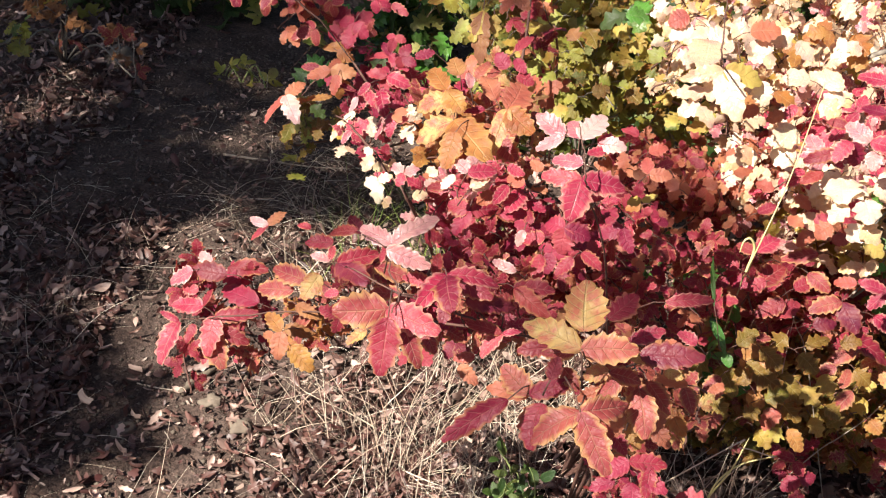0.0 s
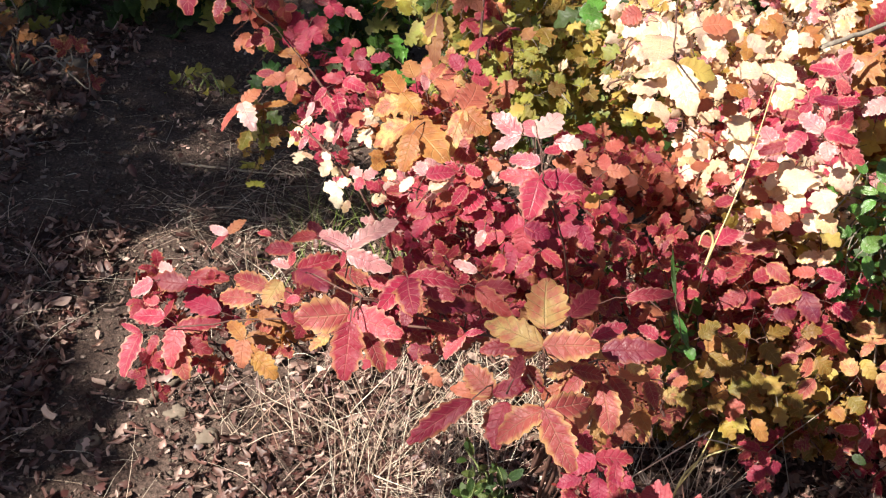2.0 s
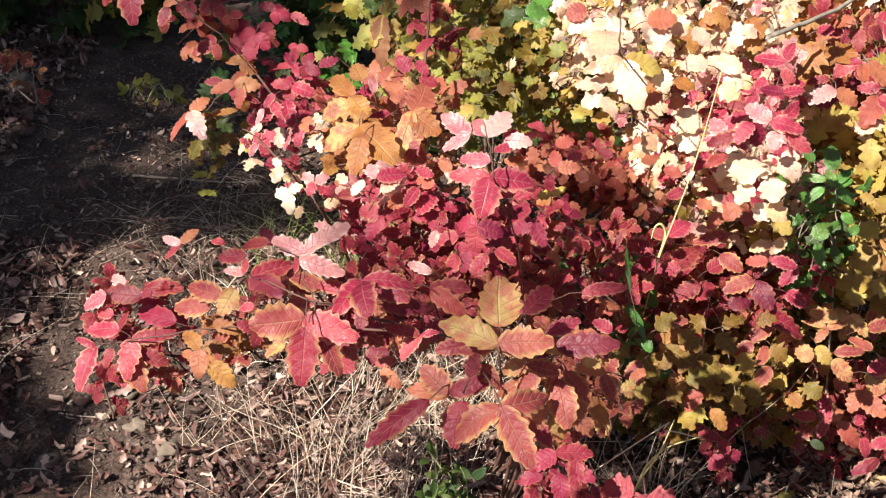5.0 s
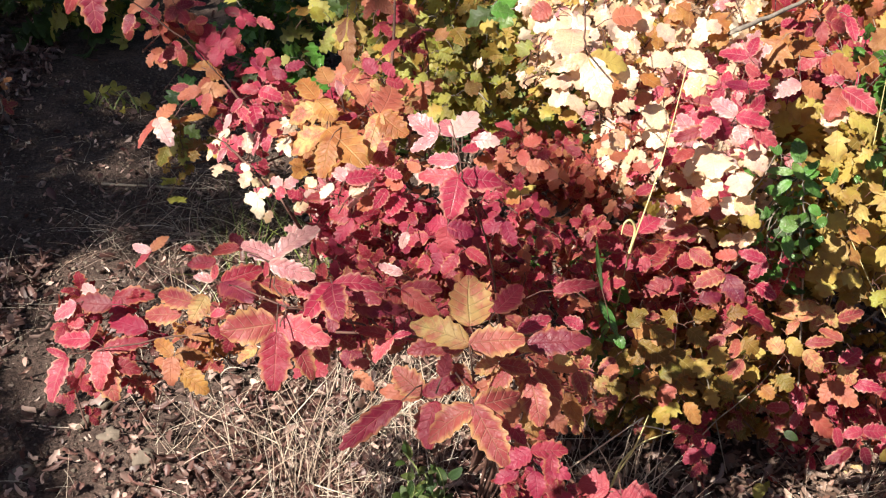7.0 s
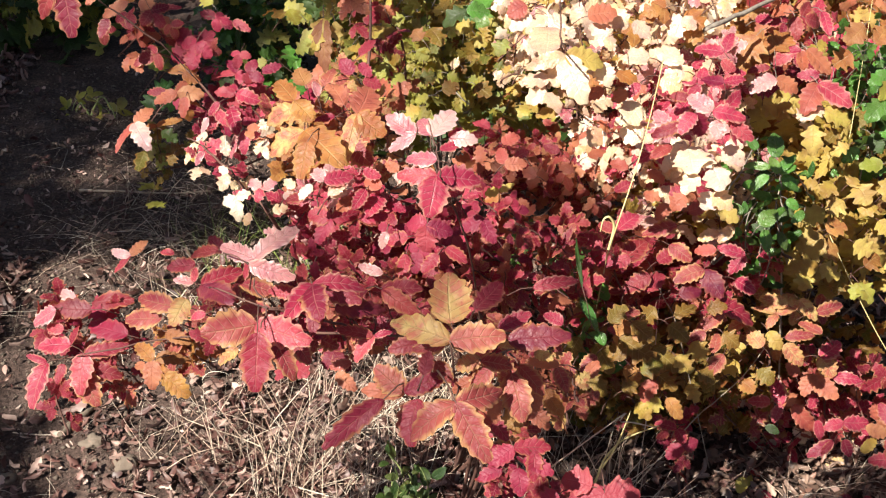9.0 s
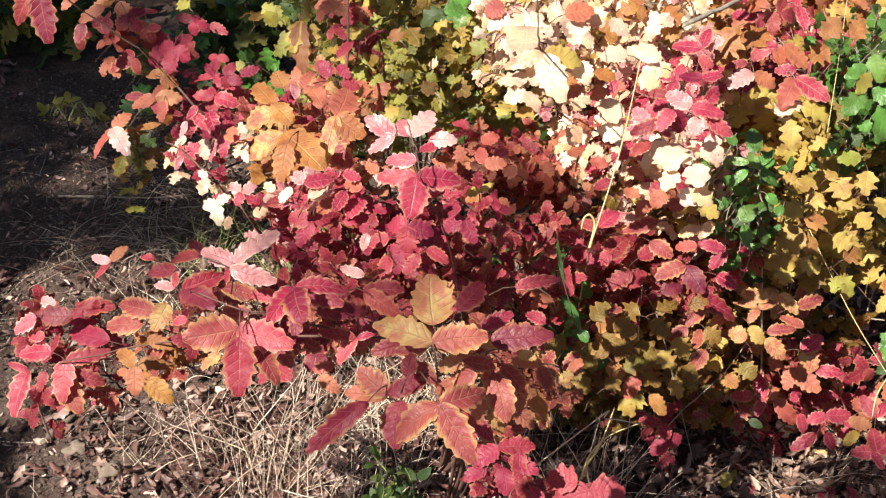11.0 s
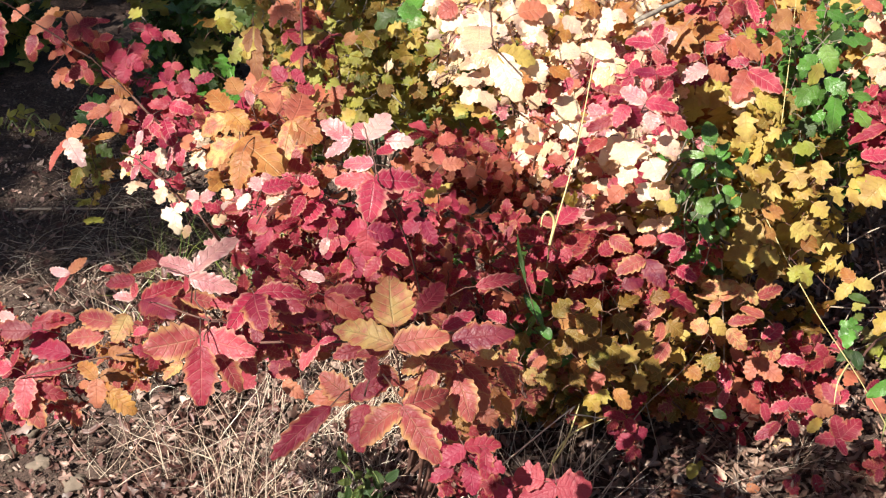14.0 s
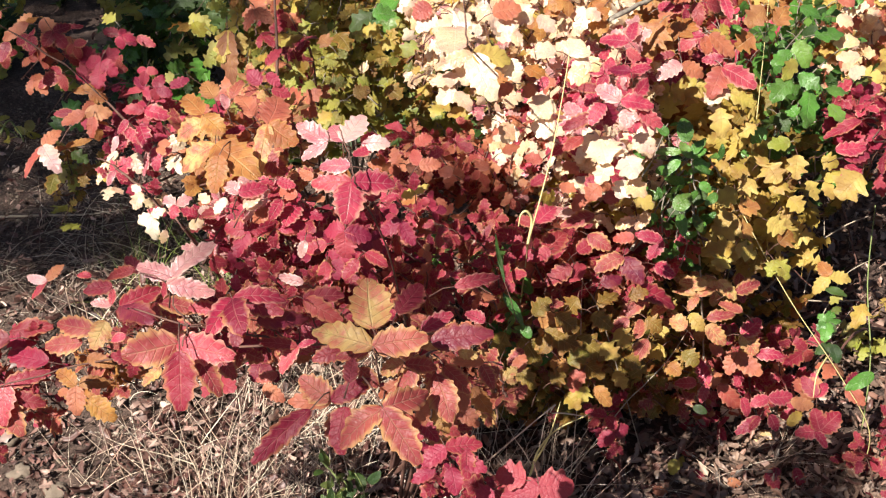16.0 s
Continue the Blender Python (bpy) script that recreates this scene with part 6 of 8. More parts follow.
magenta_shrub.leaf_of((-0.008, 1.141, 0.860), ("magenta", (-0.031, 1.151, 0.859), 1.19), ("magenta", (0.020, 1.135, 0.856), 1.11), ("magenta", (-0.009, 1.124, 0.838), 1.15))
magenta_shrub.leaf_of((-0.028, 1.135, 0.850), ("crimson", (-0.052, 1.136, 0.845), 1.09))
magenta_shrub.leaf_of((-0.030, 1.124, 0.835), ("crimson", (-0.036, 1.100, 0.821), 0.77))
magenta_shrub.leaf_of((0.056, 1.195, 0.833), ("magenta", (0.029, 1.194, 0.822), 0.91), ("magenta", (0.068, 1.173, 0.817), 0.82))
magenta_shrub.leaf_of((-0.114, 1.134, 0.921), ("blush", (-0.129, 1.146, 0.929), 0.92), ("pink", (-0.084, 1.140, 0.925), 0.87))
magenta_shrub.leaf_of((-0.127, 1.132, 0.918), ("cream", (-0.140, 1.121, 0.907), 0.79))
magenta_shrub.leaf_of((-0.108, 1.126, 0.908), ("peach", (-0.092, 1.133, 0.919), 0.73), ("cream", (-0.091, 1.156, 0.906), 0.71))
magenta_shrub.leaf_of((-0.087, 1.165, 0.895), ("crimson", (-0.056, 1.170, 0.901), 0.61))
magenta_shrub.leaf_of((0.079, 1.279, 0.814), ("orange", (0.060, 1.277, 0.807), 0.94, "round"))
magenta_shrub.leaf_of((-0.142, 1.211, 0.856), ("crimson", (-0.168, 1.214, 0.851), 0.71))
magenta_shrub.leaf_of((-0.050, 1.121, 0.866), ("blush", (-0.056, 1.109, 0.853), 0.79))
magenta_shrub.leaf_of((0.013, 1.128, 0.840), ("crimson", (0.034, 1.112, 0.835), 0.88))
magenta_shrub.leaf_of((0.004, 1.124, 0.834), ("crimson", (-0.014, 1.110, 0.823), 0.88))
magenta_shrub.leaf_of((-0.089, 1.151, 0.839), ("crimson", (-0.112, 1.155, 0.842), 0.89))
magenta_shrub.leaf_of((-0.051, 1.163, 0.875), ("magenta", (-0.030, 1.152, 0.873), 0.81))
magenta_shrub.leaf_of((-0.055, 1.147, 0.905), ("salmon", (-0.075, 1.160, 0.907), 0.83))
magenta_shrub.leaf_of((-0.072, 1.146, 0.903), ("pink", (-0.084, 1.128, 0.892), 0.88))
magenta_shrub.leaf_of((-0.037, 1.157, 0.919), ("salmon", (-0.051, 1.164, 0.926), 0.95))
magenta_shrub.leaf_of((0.073, 1.213, 0.859), ("gold", (0.090, 1.216, 0.867), 0.54, "round"), ("gold", (0.057, 1.215, 0.855), 1.03, "round"))
magenta_shrub.leaf_of((0.084, 1.299, 0.844), ("salmon", (0.077, 1.319, 0.857), 0.93), ("salmon", (0.109, 1.294, 0.847), 0.98))
magenta_shrub.leaf_of((0.082, 1.331, 0.855), ("salmon", (0.103, 1.336, 0.863), 0.95))
magenta_shrub.leaf_of((0.068, 1.341, 0.870), ("magenta", (0.048, 1.354, 0.875), 0.77))
magenta_shrub.leaf_of((-0.074, 1.158, 0.920), ("pink", (-0.056, 1.151, 0.916), 0.90))
magenta_shrub.leaf_of((-0.086, 1.141, 0.895), ("salmon", (-0.103, 1.136, 0.883), 0.93))

# salmon shrub

salmon_shrub = Shrub("dense salmon-red small-leaved shrub", (0.45, 2.35), 13)
salmon_shrub.clump((0.192, 1.915, 0.505), (0.127, 0.054, 0.120), 52, 0.025, ['salmon', 'crimson', 'crimson', 'salmon'], stems=5)
salmon_shrub.clump((0.398, 1.857, 0.419), (0.098, 0.049, 0.080), 23, 0.027, ['salmon', 'orange', 'crimson', 'gold'], stems=4)
salmon_shrub.clump((0.397, 1.846, 0.314), (0.150, 0.085, 0.120), 80, 0.028, ['crimson', 'salmon', 'olive', 'olive', 'orange', 'ember'], stems=6)
salmon_shrub.clump((0.373, 1.682, 0.445), (0.123, 0.055, 0.060), 34, 0.027, ['crimson', 'pink', 'salmon', 'crimson'], stems=4)
salmon_shrub.placed("crimson", (0.309, 1.731, 0.446), (-0.94, -0.19, -0.28), 0.042, "oak")
salmon_shrub.placed("crimson", (0.338, 1.705, 0.409), (-0.77, -0.36, -0.53), 0.029, "oak")
salmon_shrub.placed("crimson", (0.363, 1.715, 0.422), (0.94, 0.19, 0.28), 0.031, "oak")
salmon_shrub.placed("salmon", (0.367, 1.738, 0.457), (0.50, -0.48, -0.72), 0.029, "oak")
salmon_shrub.placed("magenta", (0.326, 1.689, 0.384), (0.50, -0.48, -0.72), 0.031, "oak")
salmon_shrub.placed("ember", (0.426, 1.710, 0.415), (-0.50, -0.48, -0.72), 0.044, "oak")
salmon_shrub.placed("pink", (0.475, 1.722, 0.433), (0.94, 0.19, 0.28), 0.035, "oak")
salmon_shrub.placed("crimson", (0.284, 1.703, 0.405), (-0.64, -0.43, -0.64), 0.029, "oak")
salmon_shrub.placed("salmon", (0.268, 1.766, 0.498), (-0.94, -0.19, -0.28), 0.021, "round")
salmon_shrub.placed("salmon", (0.297, 1.780, 0.519), (-0.50, -0.48, -0.72), 0.021, "round")
salmon_shrub.placed("salmon", (0.347, 1.761, 0.491), (0.00, -0.56, -0.83), 0.025, "round")
salmon_shrub.placed("olive", (0.380, 1.724, 0.436), (-0.34, -0.53, -0.78), 0.029, "oak")
salmon_shrub.placed("crimson", (0.467, 1.703, 0.405), (-0.34, -0.53, -0.78), 0.029, "oak")
salmon_shrub.placed("salmon", (0.171, 1.770, 0.558), (-0.50, -0.48, -0.72), 0.025, "round")
salmon_shrub.placed("salmon", (0.130, 1.772, 0.562), (-0.94, -0.19, -0.28), 0.025, "round")
salmon_shrub.placed("gold", (0.106, 1.749, 0.528), (-0.94, -0.19, -0.28), 0.025, "oak")
salmon_shrub.placed("salmon", (0.216, 1.768, 0.555), (0.50, -0.48, -0.72), 0.025, "round")
salmon_shrub.leaf_of((0.287, 1.594, 0.500), ("crimson", (0.331, 1.629, 0.520), 0.87))
salmon_shrub.leaf_of((0.299, 1.597, 0.505), ("crimson", (0.268, 1.586, 0.497), 1.00))
salmon_shrub.leaf_of((0.329, 1.580, 0.483), ("crimson", (0.287, 1.561, 0.470), 0.80))
salmon_shrub.leaf_of((0.411, 1.581, 0.492), ("ember", (0.365, 1.566, 0.483), 0.77), ("purple", (0.435, 1.545, 0.465), 0.89))
salmon_shrub.leaf_of((0.414, 1.554, 0.452), ("crimson", (0.492, 1.536, 0.438), 0.67, "long"))
salmon_shrub.leaf_of((0.459, 1.571, 0.480), ("pink", (0.489, 1.556, 0.471), 1.04))
salmon_shrub.leaf_of((0.473, 1.591, 0.512), ("pink", (0.432, 1.601, 0.521), 0.64), ("pink", (0.448, 1.576, 0.491), 0.92))
salmon_shrub.leaf_of((0.430, 1.597, 0.517), ("salmon", (0.398, 1.608, 0.512), 0.81))
salmon_shrub.leaf_of((0.281, 1.621, 0.540), ("pink", (0.314, 1.648, 0.556), 0.92))
salmon_shrub.leaf_of((0.371, 1.621, 0.547), ("ember", (0.318, 1.625, 0.532), 0.65))
salmon_shrub.leaf_of((0.456, 1.616, 0.547), ("peach", (0.432, 1.598, 0.534), 0.79))
salmon_shrub.leaf_of((0.435, 1.611, 0.539), ("peach", (0.402, 1.611, 0.530), 0.77))
salmon_shrub.leaf_of((0.430, 1.616, 0.582), ("gold", (0.459, 1.602, 0.566), 1.02, "round"))
salmon_shrub.leaf_of((0.250, 1.566, 0.544), ("crimson", (0.215, 1.583, 0.556), 0.86))
salmon_shrub.leaf_of((0.237, 1.557, 0.530), ("crimson", (0.222, 1.545, 0.521), 1.28))
salmon_shrub.leaf_of((0.229, 1.538, 0.501), ("crimson", (0.258, 1.539, 0.511), 0.81))
salmon_shrub.leaf_of((0.341, 1.591, 0.501), ("crimson", (0.368, 1.601, 0.513), 1.07))
salmon_shrub.leaf_of((0.359, 1.605, 0.522), ("ember", (0.391, 1.582, 0.509), 0.88))
salmon_shrub.leaf_of((0.321, 1.568, 0.465), ("magenta", (0.354, 1.588, 0.481), 0.82))
salmon_shrub.leaf_of((0.373, 1.562, 0.460), ("purple", (0.408, 1.565, 0.467), 0.95))
salmon_shrub.leaf_of((0.271, 1.579, 0.565), ("crimson", (0.247, 1.591, 0.574), 1.03))
salmon_shrub.leaf_of((0.363, 1.638, 0.572), ("salmon", (0.336, 1.630, 0.556), 1.06))
salmon_shrub.leaf_of((0.388, 1.632, 0.565), ("salmon", (0.416, 1.640, 0.573), 1.01))
salmon_shrub.leaf_of((0.277, 1.654, 0.588), ("crimson", (0.304, 1.665, 0.601), 0.88))
salmon_shrub.leaf_of((0.301, 1.698, 0.602), ("salmon", (0.276, 1.714, 0.609), 0.82, "round"))
salmon_shrub.leaf_of((0.240, 1.712, 0.617), ("salmon", (0.267, 1.718, 0.627), 0.83, "round"))
salmon_shrub.leaf_of((0.217, 1.699, 0.596), ("salmon", (0.196, 1.717, 0.602), 0.89, "round"))
salmon_shrub.leaf_of((0.196, 1.718, 0.622), ("crimson", (0.171, 1.730, 0.627), 0.87, "round"))
salmon_shrub.leaf_of((0.336, 1.696, 0.601), ("salmon", (0.355, 1.674, 0.592), 0.89, "round"))
salmon_shrub.leaf_of((0.324, 1.668, 0.577), ("salmon", (0.348, 1.654, 0.574), 0.94, "round"))
salmon_shrub.leaf_of((0.385, 1.669, 0.583), ("crimson", (0.363, 1.665, 0.577), 1.12, "round"))
salmon_shrub.leaf_of((0.158, 1.681, 0.600), ("salmon", (0.137, 1.694, 0.604), 1.00, "round"))
salmon_shrub.leaf_of((0.125, 1.716, 0.612), ("crimson", (0.148, 1.720, 0.623), 0.96, "round"))
salmon_shrub.leaf_of((0.089, 1.696, 0.615), ("salmon", (0.109, 1.678, 0.610), 0.79, "round"))

# olive and orange skirt of the bank

olive_shrub = Shrub("low shrub turning olive, orange and rust", (0.62, 2.15), 14)
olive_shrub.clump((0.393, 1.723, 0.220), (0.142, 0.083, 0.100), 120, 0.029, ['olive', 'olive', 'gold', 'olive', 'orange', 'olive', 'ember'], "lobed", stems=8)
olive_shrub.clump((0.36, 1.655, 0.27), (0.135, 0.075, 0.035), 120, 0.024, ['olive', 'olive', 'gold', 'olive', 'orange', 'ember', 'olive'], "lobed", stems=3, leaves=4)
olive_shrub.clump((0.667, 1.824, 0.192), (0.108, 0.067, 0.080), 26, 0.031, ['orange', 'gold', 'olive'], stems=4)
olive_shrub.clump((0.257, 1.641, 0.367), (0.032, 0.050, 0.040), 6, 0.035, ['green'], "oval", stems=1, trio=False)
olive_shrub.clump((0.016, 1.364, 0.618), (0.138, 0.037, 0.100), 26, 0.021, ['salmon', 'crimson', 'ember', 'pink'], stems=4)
olive_shrub.placed("flame", (0.578, 1.706, 0.338), (-0.87, 0.28, 0.41), 0.030, "oak")
olive_shrub.placed("flame", (0.590, 1.698, 0.326), (0.50, 0.48, 0.72), 0.030, "oak")
olive_shrub.placed("flame", (0.620, 1.700, 0.329), (-0.34, -0.53, -0.78), 0.030, "oak")
olive_shrub.placed("ember", (0.654, 1.700, 0.329), (1.00, 0.00, 0.00), 0.036, "oak")
olive_shrub.placed("olive", (0.332, 1.698, 0.326), (-0.50, -0.48, -0.72), 0.034, "lobed")
olive_shrub.placed("ember", (0.463, 1.693, 0.319), (-0.34, -0.53, -0.78), 0.030, "oak")
olive_shrub.placed("olive", (0.298, 1.693, 0.319), (-0.94, -0.19, -0.28), 0.034, "lobed")
olive_shrub.placed("olive", (0.404, 1.703, 0.333), (0.17, -0.55, -0.82), 0.030, "lobed")
olive_shrub.placed("olive", (0.273, 1.666, 0.278), (-0.34, -0.53, -0.78), 0.038, "lobed")
olive_shrub.placed("olive", (0.324, 1.668, 0.282), (0.00, -0.56, -0.83), 0.038, "lobed")
olive_shrub.placed("lime", (0.345, 1.659, 0.268), (-0.50, -0.48, -0.72), 0.030, "lobed")
olive_shrub.placed("olive", (0.374, 1.656, 0.264), (0.17, -0.55, -0.82), 0.038, "lobed")
olive_shrub.placed("orange", (0.387, 1.637, 0.236), (-0.17, -0.55, -0.82), 0.034, "lobed")
olive_shrub.placed("olive", (0.332, 1.637, 0.236), (-0.64, -0.43, -0.64), 0.034, "lobed")
olive_shrub.placed("olive", (0.425, 1.666, 0.278), (0.50, -0.48, -0.72), 0.030, "lobed")
olive_shrub.placed("orange", (0.434, 1.644, 0.247), (0.17, -0.55, -0.82), 0.034, "lobed")
olive_shrub.placed("orange", (0.362, 1.623, 0.215), (-0.34, -0.53, -0.78), 0.025, "lobed")
olive_shrub.placed("flame", (0.544, 1.673, 0.289), (-0.94, -0.19, -0.28), 0.030, "oak")
olive_shrub.placed("orange", (0.578, 1.666, 0.278), (0.17, -0.55, -0.82), 0.025, "oak")
olive_shrub.leaf_of((0.552, 1.584, 0.420), ("flame", (0.512, 1.607, 0.426), 0.75))
olive_shrub.leaf_of((0.535, 1.578, 0.409), ("flame", (0.573, 1.591, 0.428), 0.65), ("flame", (0.498, 1.590, 0.417), 0.51, "long"), ("flame", (0.516, 1.560, 0.399), 0.79))
olive_shrub.leaf_of((0.569, 1.589, 0.429), ("flame", (0.591, 1.560, 0.412), 0.81))
olive_shrub.leaf_of((0.594, 1.576, 0.412), ("ember", (0.639, 1.585, 0.422), 0.62))
olive_shrub.leaf_of((0.603, 1.558, 0.385), ("ember", (0.574, 1.585, 0.393), 0.70))
olive_shrub.leaf_of((0.520, 1.563, 0.386), ("gold", (0.538, 1.543, 0.366), 0.96))
olive_shrub.leaf_of((0.546, 1.557, 0.379), ("ember", (0.589, 1.554, 0.392), 0.64))
olive_shrub.leaf_of((0.545, 1.551, 0.370), ("flame", (0.571, 1.525, 0.350), 0.93))
olive_shrub.leaf_of((0.480, 1.558, 0.410), ("flame", (0.454, 1.549, 0.404), 0.94))
olive_shrub.leaf_of((0.506, 1.535, 0.378), ("flame", (0.487, 1.563, 0.390), 0.97))
olive_shrub.leaf_of((0.480, 1.537, 0.379), ("gold", (0.457, 1.532, 0.373), 1.01))
olive_shrub.leaf_of((0.268, 1.450, 0.464), ("olive", (0.316, 1.420, 0.448), 0.79, "lobed"))
olive_shrub.leaf_of((0.233, 1.447, 0.456), ("olive", (0.253, 1.410, 0.434), 0.86, "lobed"))
olive_shrub.leaf_of((0.317, 1.449, 0.448), ("olive", (0.355, 1.424, 0.425), 0.81, "lobed"))
olive_shrub.leaf_of((0.379, 1.466, 0.443), ("gold", (0.396, 1.446, 0.426), 1.09, "lobed"))
olive_shrub.leaf_of((0.428, 1.469, 0.416), ("ember", (0.404, 1.447, 0.397), 0.95))
olive_shrub.leaf_of((0.412, 1.471, 0.418), ("ember", (0.423, 1.503, 0.433), 0.73))
olive_shrub.leaf_of((0.402, 1.488, 0.443), ("ember", (0.374, 1.481, 0.430), 1.04))
olive_shrub.leaf_of((0.318, 1.405, 0.420), ("salmon", (0.296, 1.387, 0.396), 0.97))
olive_shrub.leaf_of((0.319, 1.429, 0.419), ("olive", (0.347, 1.399, 0.409), 0.81, "lobed"))
olive_shrub.leaf_of((0.337, 1.406, 0.387), ("orange", (0.358, 1.382, 0.371), 0.91))
olive_shrub.leaf_of((0.371, 1.431, 0.391), ("gold", (0.383, 1.407, 0.378), 0.85, "lobed"))
olive_shrub.leaf_of((0.290, 1.389, 0.393), ("gold", (0.309, 1.367, 0.382), 0.85, "lobed"))
olive_shrub.leaf_of((0.260, 1.470, 0.492), ("ember", (0.298, 1.469, 0.497), 0.70))
olive_shrub.leaf_of((0.295, 1.461, 0.482), ("orange", (0.262, 1.446, 0.457), 0.92, "lobed"))
olive_shrub.leaf_of((0.323, 1.489, 0.490), ("olive", (0.301, 1.475, 0.471), 0.94, "lobed"))
olive_shrub.leaf_of((0.353, 1.488, 0.474), ("olive", (0.388, 1.506, 0.484), 0.68, "lobed"))
olive_shrub.leaf_of((0.432, 1.517, 0.452), ("ember", (0.392, 1.501, 0.439), 0.74))
olive_shrub.leaf_of((0.222, 1.415, 0.425), ("olive", (0.245, 1.392, 0.405), 0.81, "lobed"))
olive_shrub.leaf_of((0.274, 1.426, 0.428), ("orange", (0.298, 1.412, 0.418), 1.02))
olive_shrub.leaf_of((0.428, 1.464, 0.374), ("olive", (0.401, 1.454, 0.361), 0.87, "lobed"))
olive_shrub.leaf_of((0.462, 1.500, 0.376), ("gold", (0.440, 1.491, 0.362), 1.08, "lobed"))
olive_shrub.leaf_of((0.500, 1.516, 0.349), ("olive", (0.519, 1.497, 0.335), 1.13, "lobed"))
olive_shrub.leaf_of((0.470, 1.500, 0.341), ("orange", (0.488, 1.479, 0.335), 1.21))
olive_shrub.leaf_of((0.208, 1.438, 0.475), ("olive", (0.189, 1.417, 0.451), 0.87, "lobed"))
olive_shrub.leaf_of((0.206, 1.445, 0.540), ("green", (0.233, 1.406, 0.511), 0.44, "oval"))
olive_shrub.leaf_of((0.229, 1.417, 0.500), ("green", (0.239, 1.402, 0.490), 1.44, "oval"))
olive_shrub.leaf_of((0.168, 1.456, 0.553), ("deep_green", (0.188, 1.433, 0.539), 0.95, "oval"))
olive_shrub.leaf_of((0.203, 1.413, 0.582), ("deep_green", (0.198, 1.489, 0.618), 0.13, "oval"))
olive_shrub.leaf_of((0.281, 1.438, 0.501), ("olive", (0.310, 1.415, 0.486), 0.83, "lobed"))
olive_shrub.leaf_of((0.337, 1.450, 0.488), ("olive", (0.362, 1.427, 0.477), 0.96, "lobed"))
olive_shrub.leaf_of((0.270, 1.409, 0.457), ("olive", (0.252, 1.431, 0.467), 1.01, "lobed"))
olive_shrub.leaf_of((0.293, 1.398, 0.443), ("olive", (0.322, 1.401, 0.459), 1.02, "lobed"))
olive_shrub.leaf_of((0.347, 1.424, 0.450), ("gold", (0.368, 1.403, 0.438), 0.95, "lobed"))
olive_shrub.leaf_of((0.246, 1.424, 0.513), ("olive", (0.272, 1.439, 0.530), 0.86, "lobed"))
olive_shrub.leaf_of((0.383, 1.425, 0.420), ("olive", (0.406, 1.414, 0.411), 1.12, "lobed"))
olive_shrub.leaf_of((0.428, 1.487, 0.443), ("olive", (0.450, 1.470, 0.433), 1.04, "lobed"))
olive_shrub.leaf_of((0.404, 1.507, 0.471), ("olive", (0.433, 1.506, 0.480), 0.91, "lobed"))
olive_shrub.leaf_of((0.267, 1.384, 0.420), ("olive", (0.289, 1.392, 0.428), 1.11, "lobed"))
olive_shrub.leaf_of((0.323, 1.391, 0.399), ("gold", (0.308, 1.374, 0.388), 1.06, "lobed"))
olive_shrub.leaf_of((0.225, 1.383, 0.486), ("ember", (0.203, 1.370, 0.468), 0.95))
olive_shrub.leaf_of((0.173, 1.237, 0.587), ("ember", (0.160, 1.218, 0.568), 0.86))
olive_shrub.leaf_of((0.173, 1.179, 0.590), ("salmon", (0.161, 1.165, 0.577), 0.96))
olive_shrub.leaf_of((0.190, 1.228, 0.575), ("salmon", (0.206, 1.243, 0.590), 0.88))
olive_shrub.leaf_of((0.140, 1.090, 0.725), ("flame", (0.126, 1.078, 0.711), 0.89))
olive_shrub.leaf_of((0.141, 1.062, 0.683), ("salmon", (0.124, 1.051, 0.674), 0.84))

# red saplings in the litter

red_sapling = Shrub("low bright red sapling in leaf litter", (1.08, 1.95), 15)
red_sapling.clump((0.662, 1.712, 0.114), (0.115, 0.055, 0.060), 14, 0.028, ['pink', 'salmon', 'pink', 'peach'], stems=5)
red_sapling.clump((0.687, 1.701, 0.188), (0.054, 0.054, 0.050), 10, 0.032, ['pink', 'salmon', 'crimson'], stems=2)
red_sapling.clump((0.876, 1.527, 0.109), (0.075, 0.047, 0.050), 5, 0.029, ['crimson', 'purple'], stems=2)
red_sapling.leaf_of((0.635, 1.630, 0.281), ("pink", (0.671, 1.648, 0.300), 0.90), ("flame", (0.656, 1.602, 0.263), 1.17))
red_sapling.leaf_of((0.656, 1.611, 0.254), ("pink", (0.700, 1.596, 0.258), 0.66))
red_sapling.leaf_of((0.626, 1.614, 0.256), ("salmon", (0.605, 1.591, 0.231), 0.87), ("salmon", (0.657, 1.575, 0.240), 0.83))
red_sapling.leaf_of((0.572, 1.588, 0.213), ("pink", (0.560, 1.626, 0.241), 0.72), ("pink", (0.557, 1.568, 0.194), 0.74), ("salmon", (0.597, 1.602, 0.227), 0.94))
red_sapling.leaf_of((0.554, 1.592, 0.216), ("pink", (0.519, 1.600, 0.215), 0.93))
red_sapling.leaf_of((0.591, 1.587, 0.213), ("salmon", (0.630, 1.560, 0.175), 0.64))
red_sapling.leaf_of((0.629, 1.572, 0.193), ("pink", (0.638, 1.551, 0.168), 0.91))
red_sapling.leaf_of((0.673, 1.568, 0.192), ("pink", (0.641, 1.563, 0.184), 0.92), ("pink", (0.716, 1.568, 0.193), 0.83))
red_sapling.leaf_of((0.710, 1.563, 0.187), ("salmon", (0.749, 1.553, 0.178), 0.75))
red_sapling.leaf_of((0.754, 1.562, 0.190), ("crimson", (0.736, 1.589, 0.215), 0.97), ("pink", (0.778, 1.583, 0.204), 0.88))
red_sapling.leaf_of((0.756, 1.530, 0.142), ("crimson", (0.751, 1.556, 0.171), 1.11), ("crimson", (0.794, 1.548, 0.164), 0.98), ("pink", (0.716, 1.538, 0.138), 0.89))
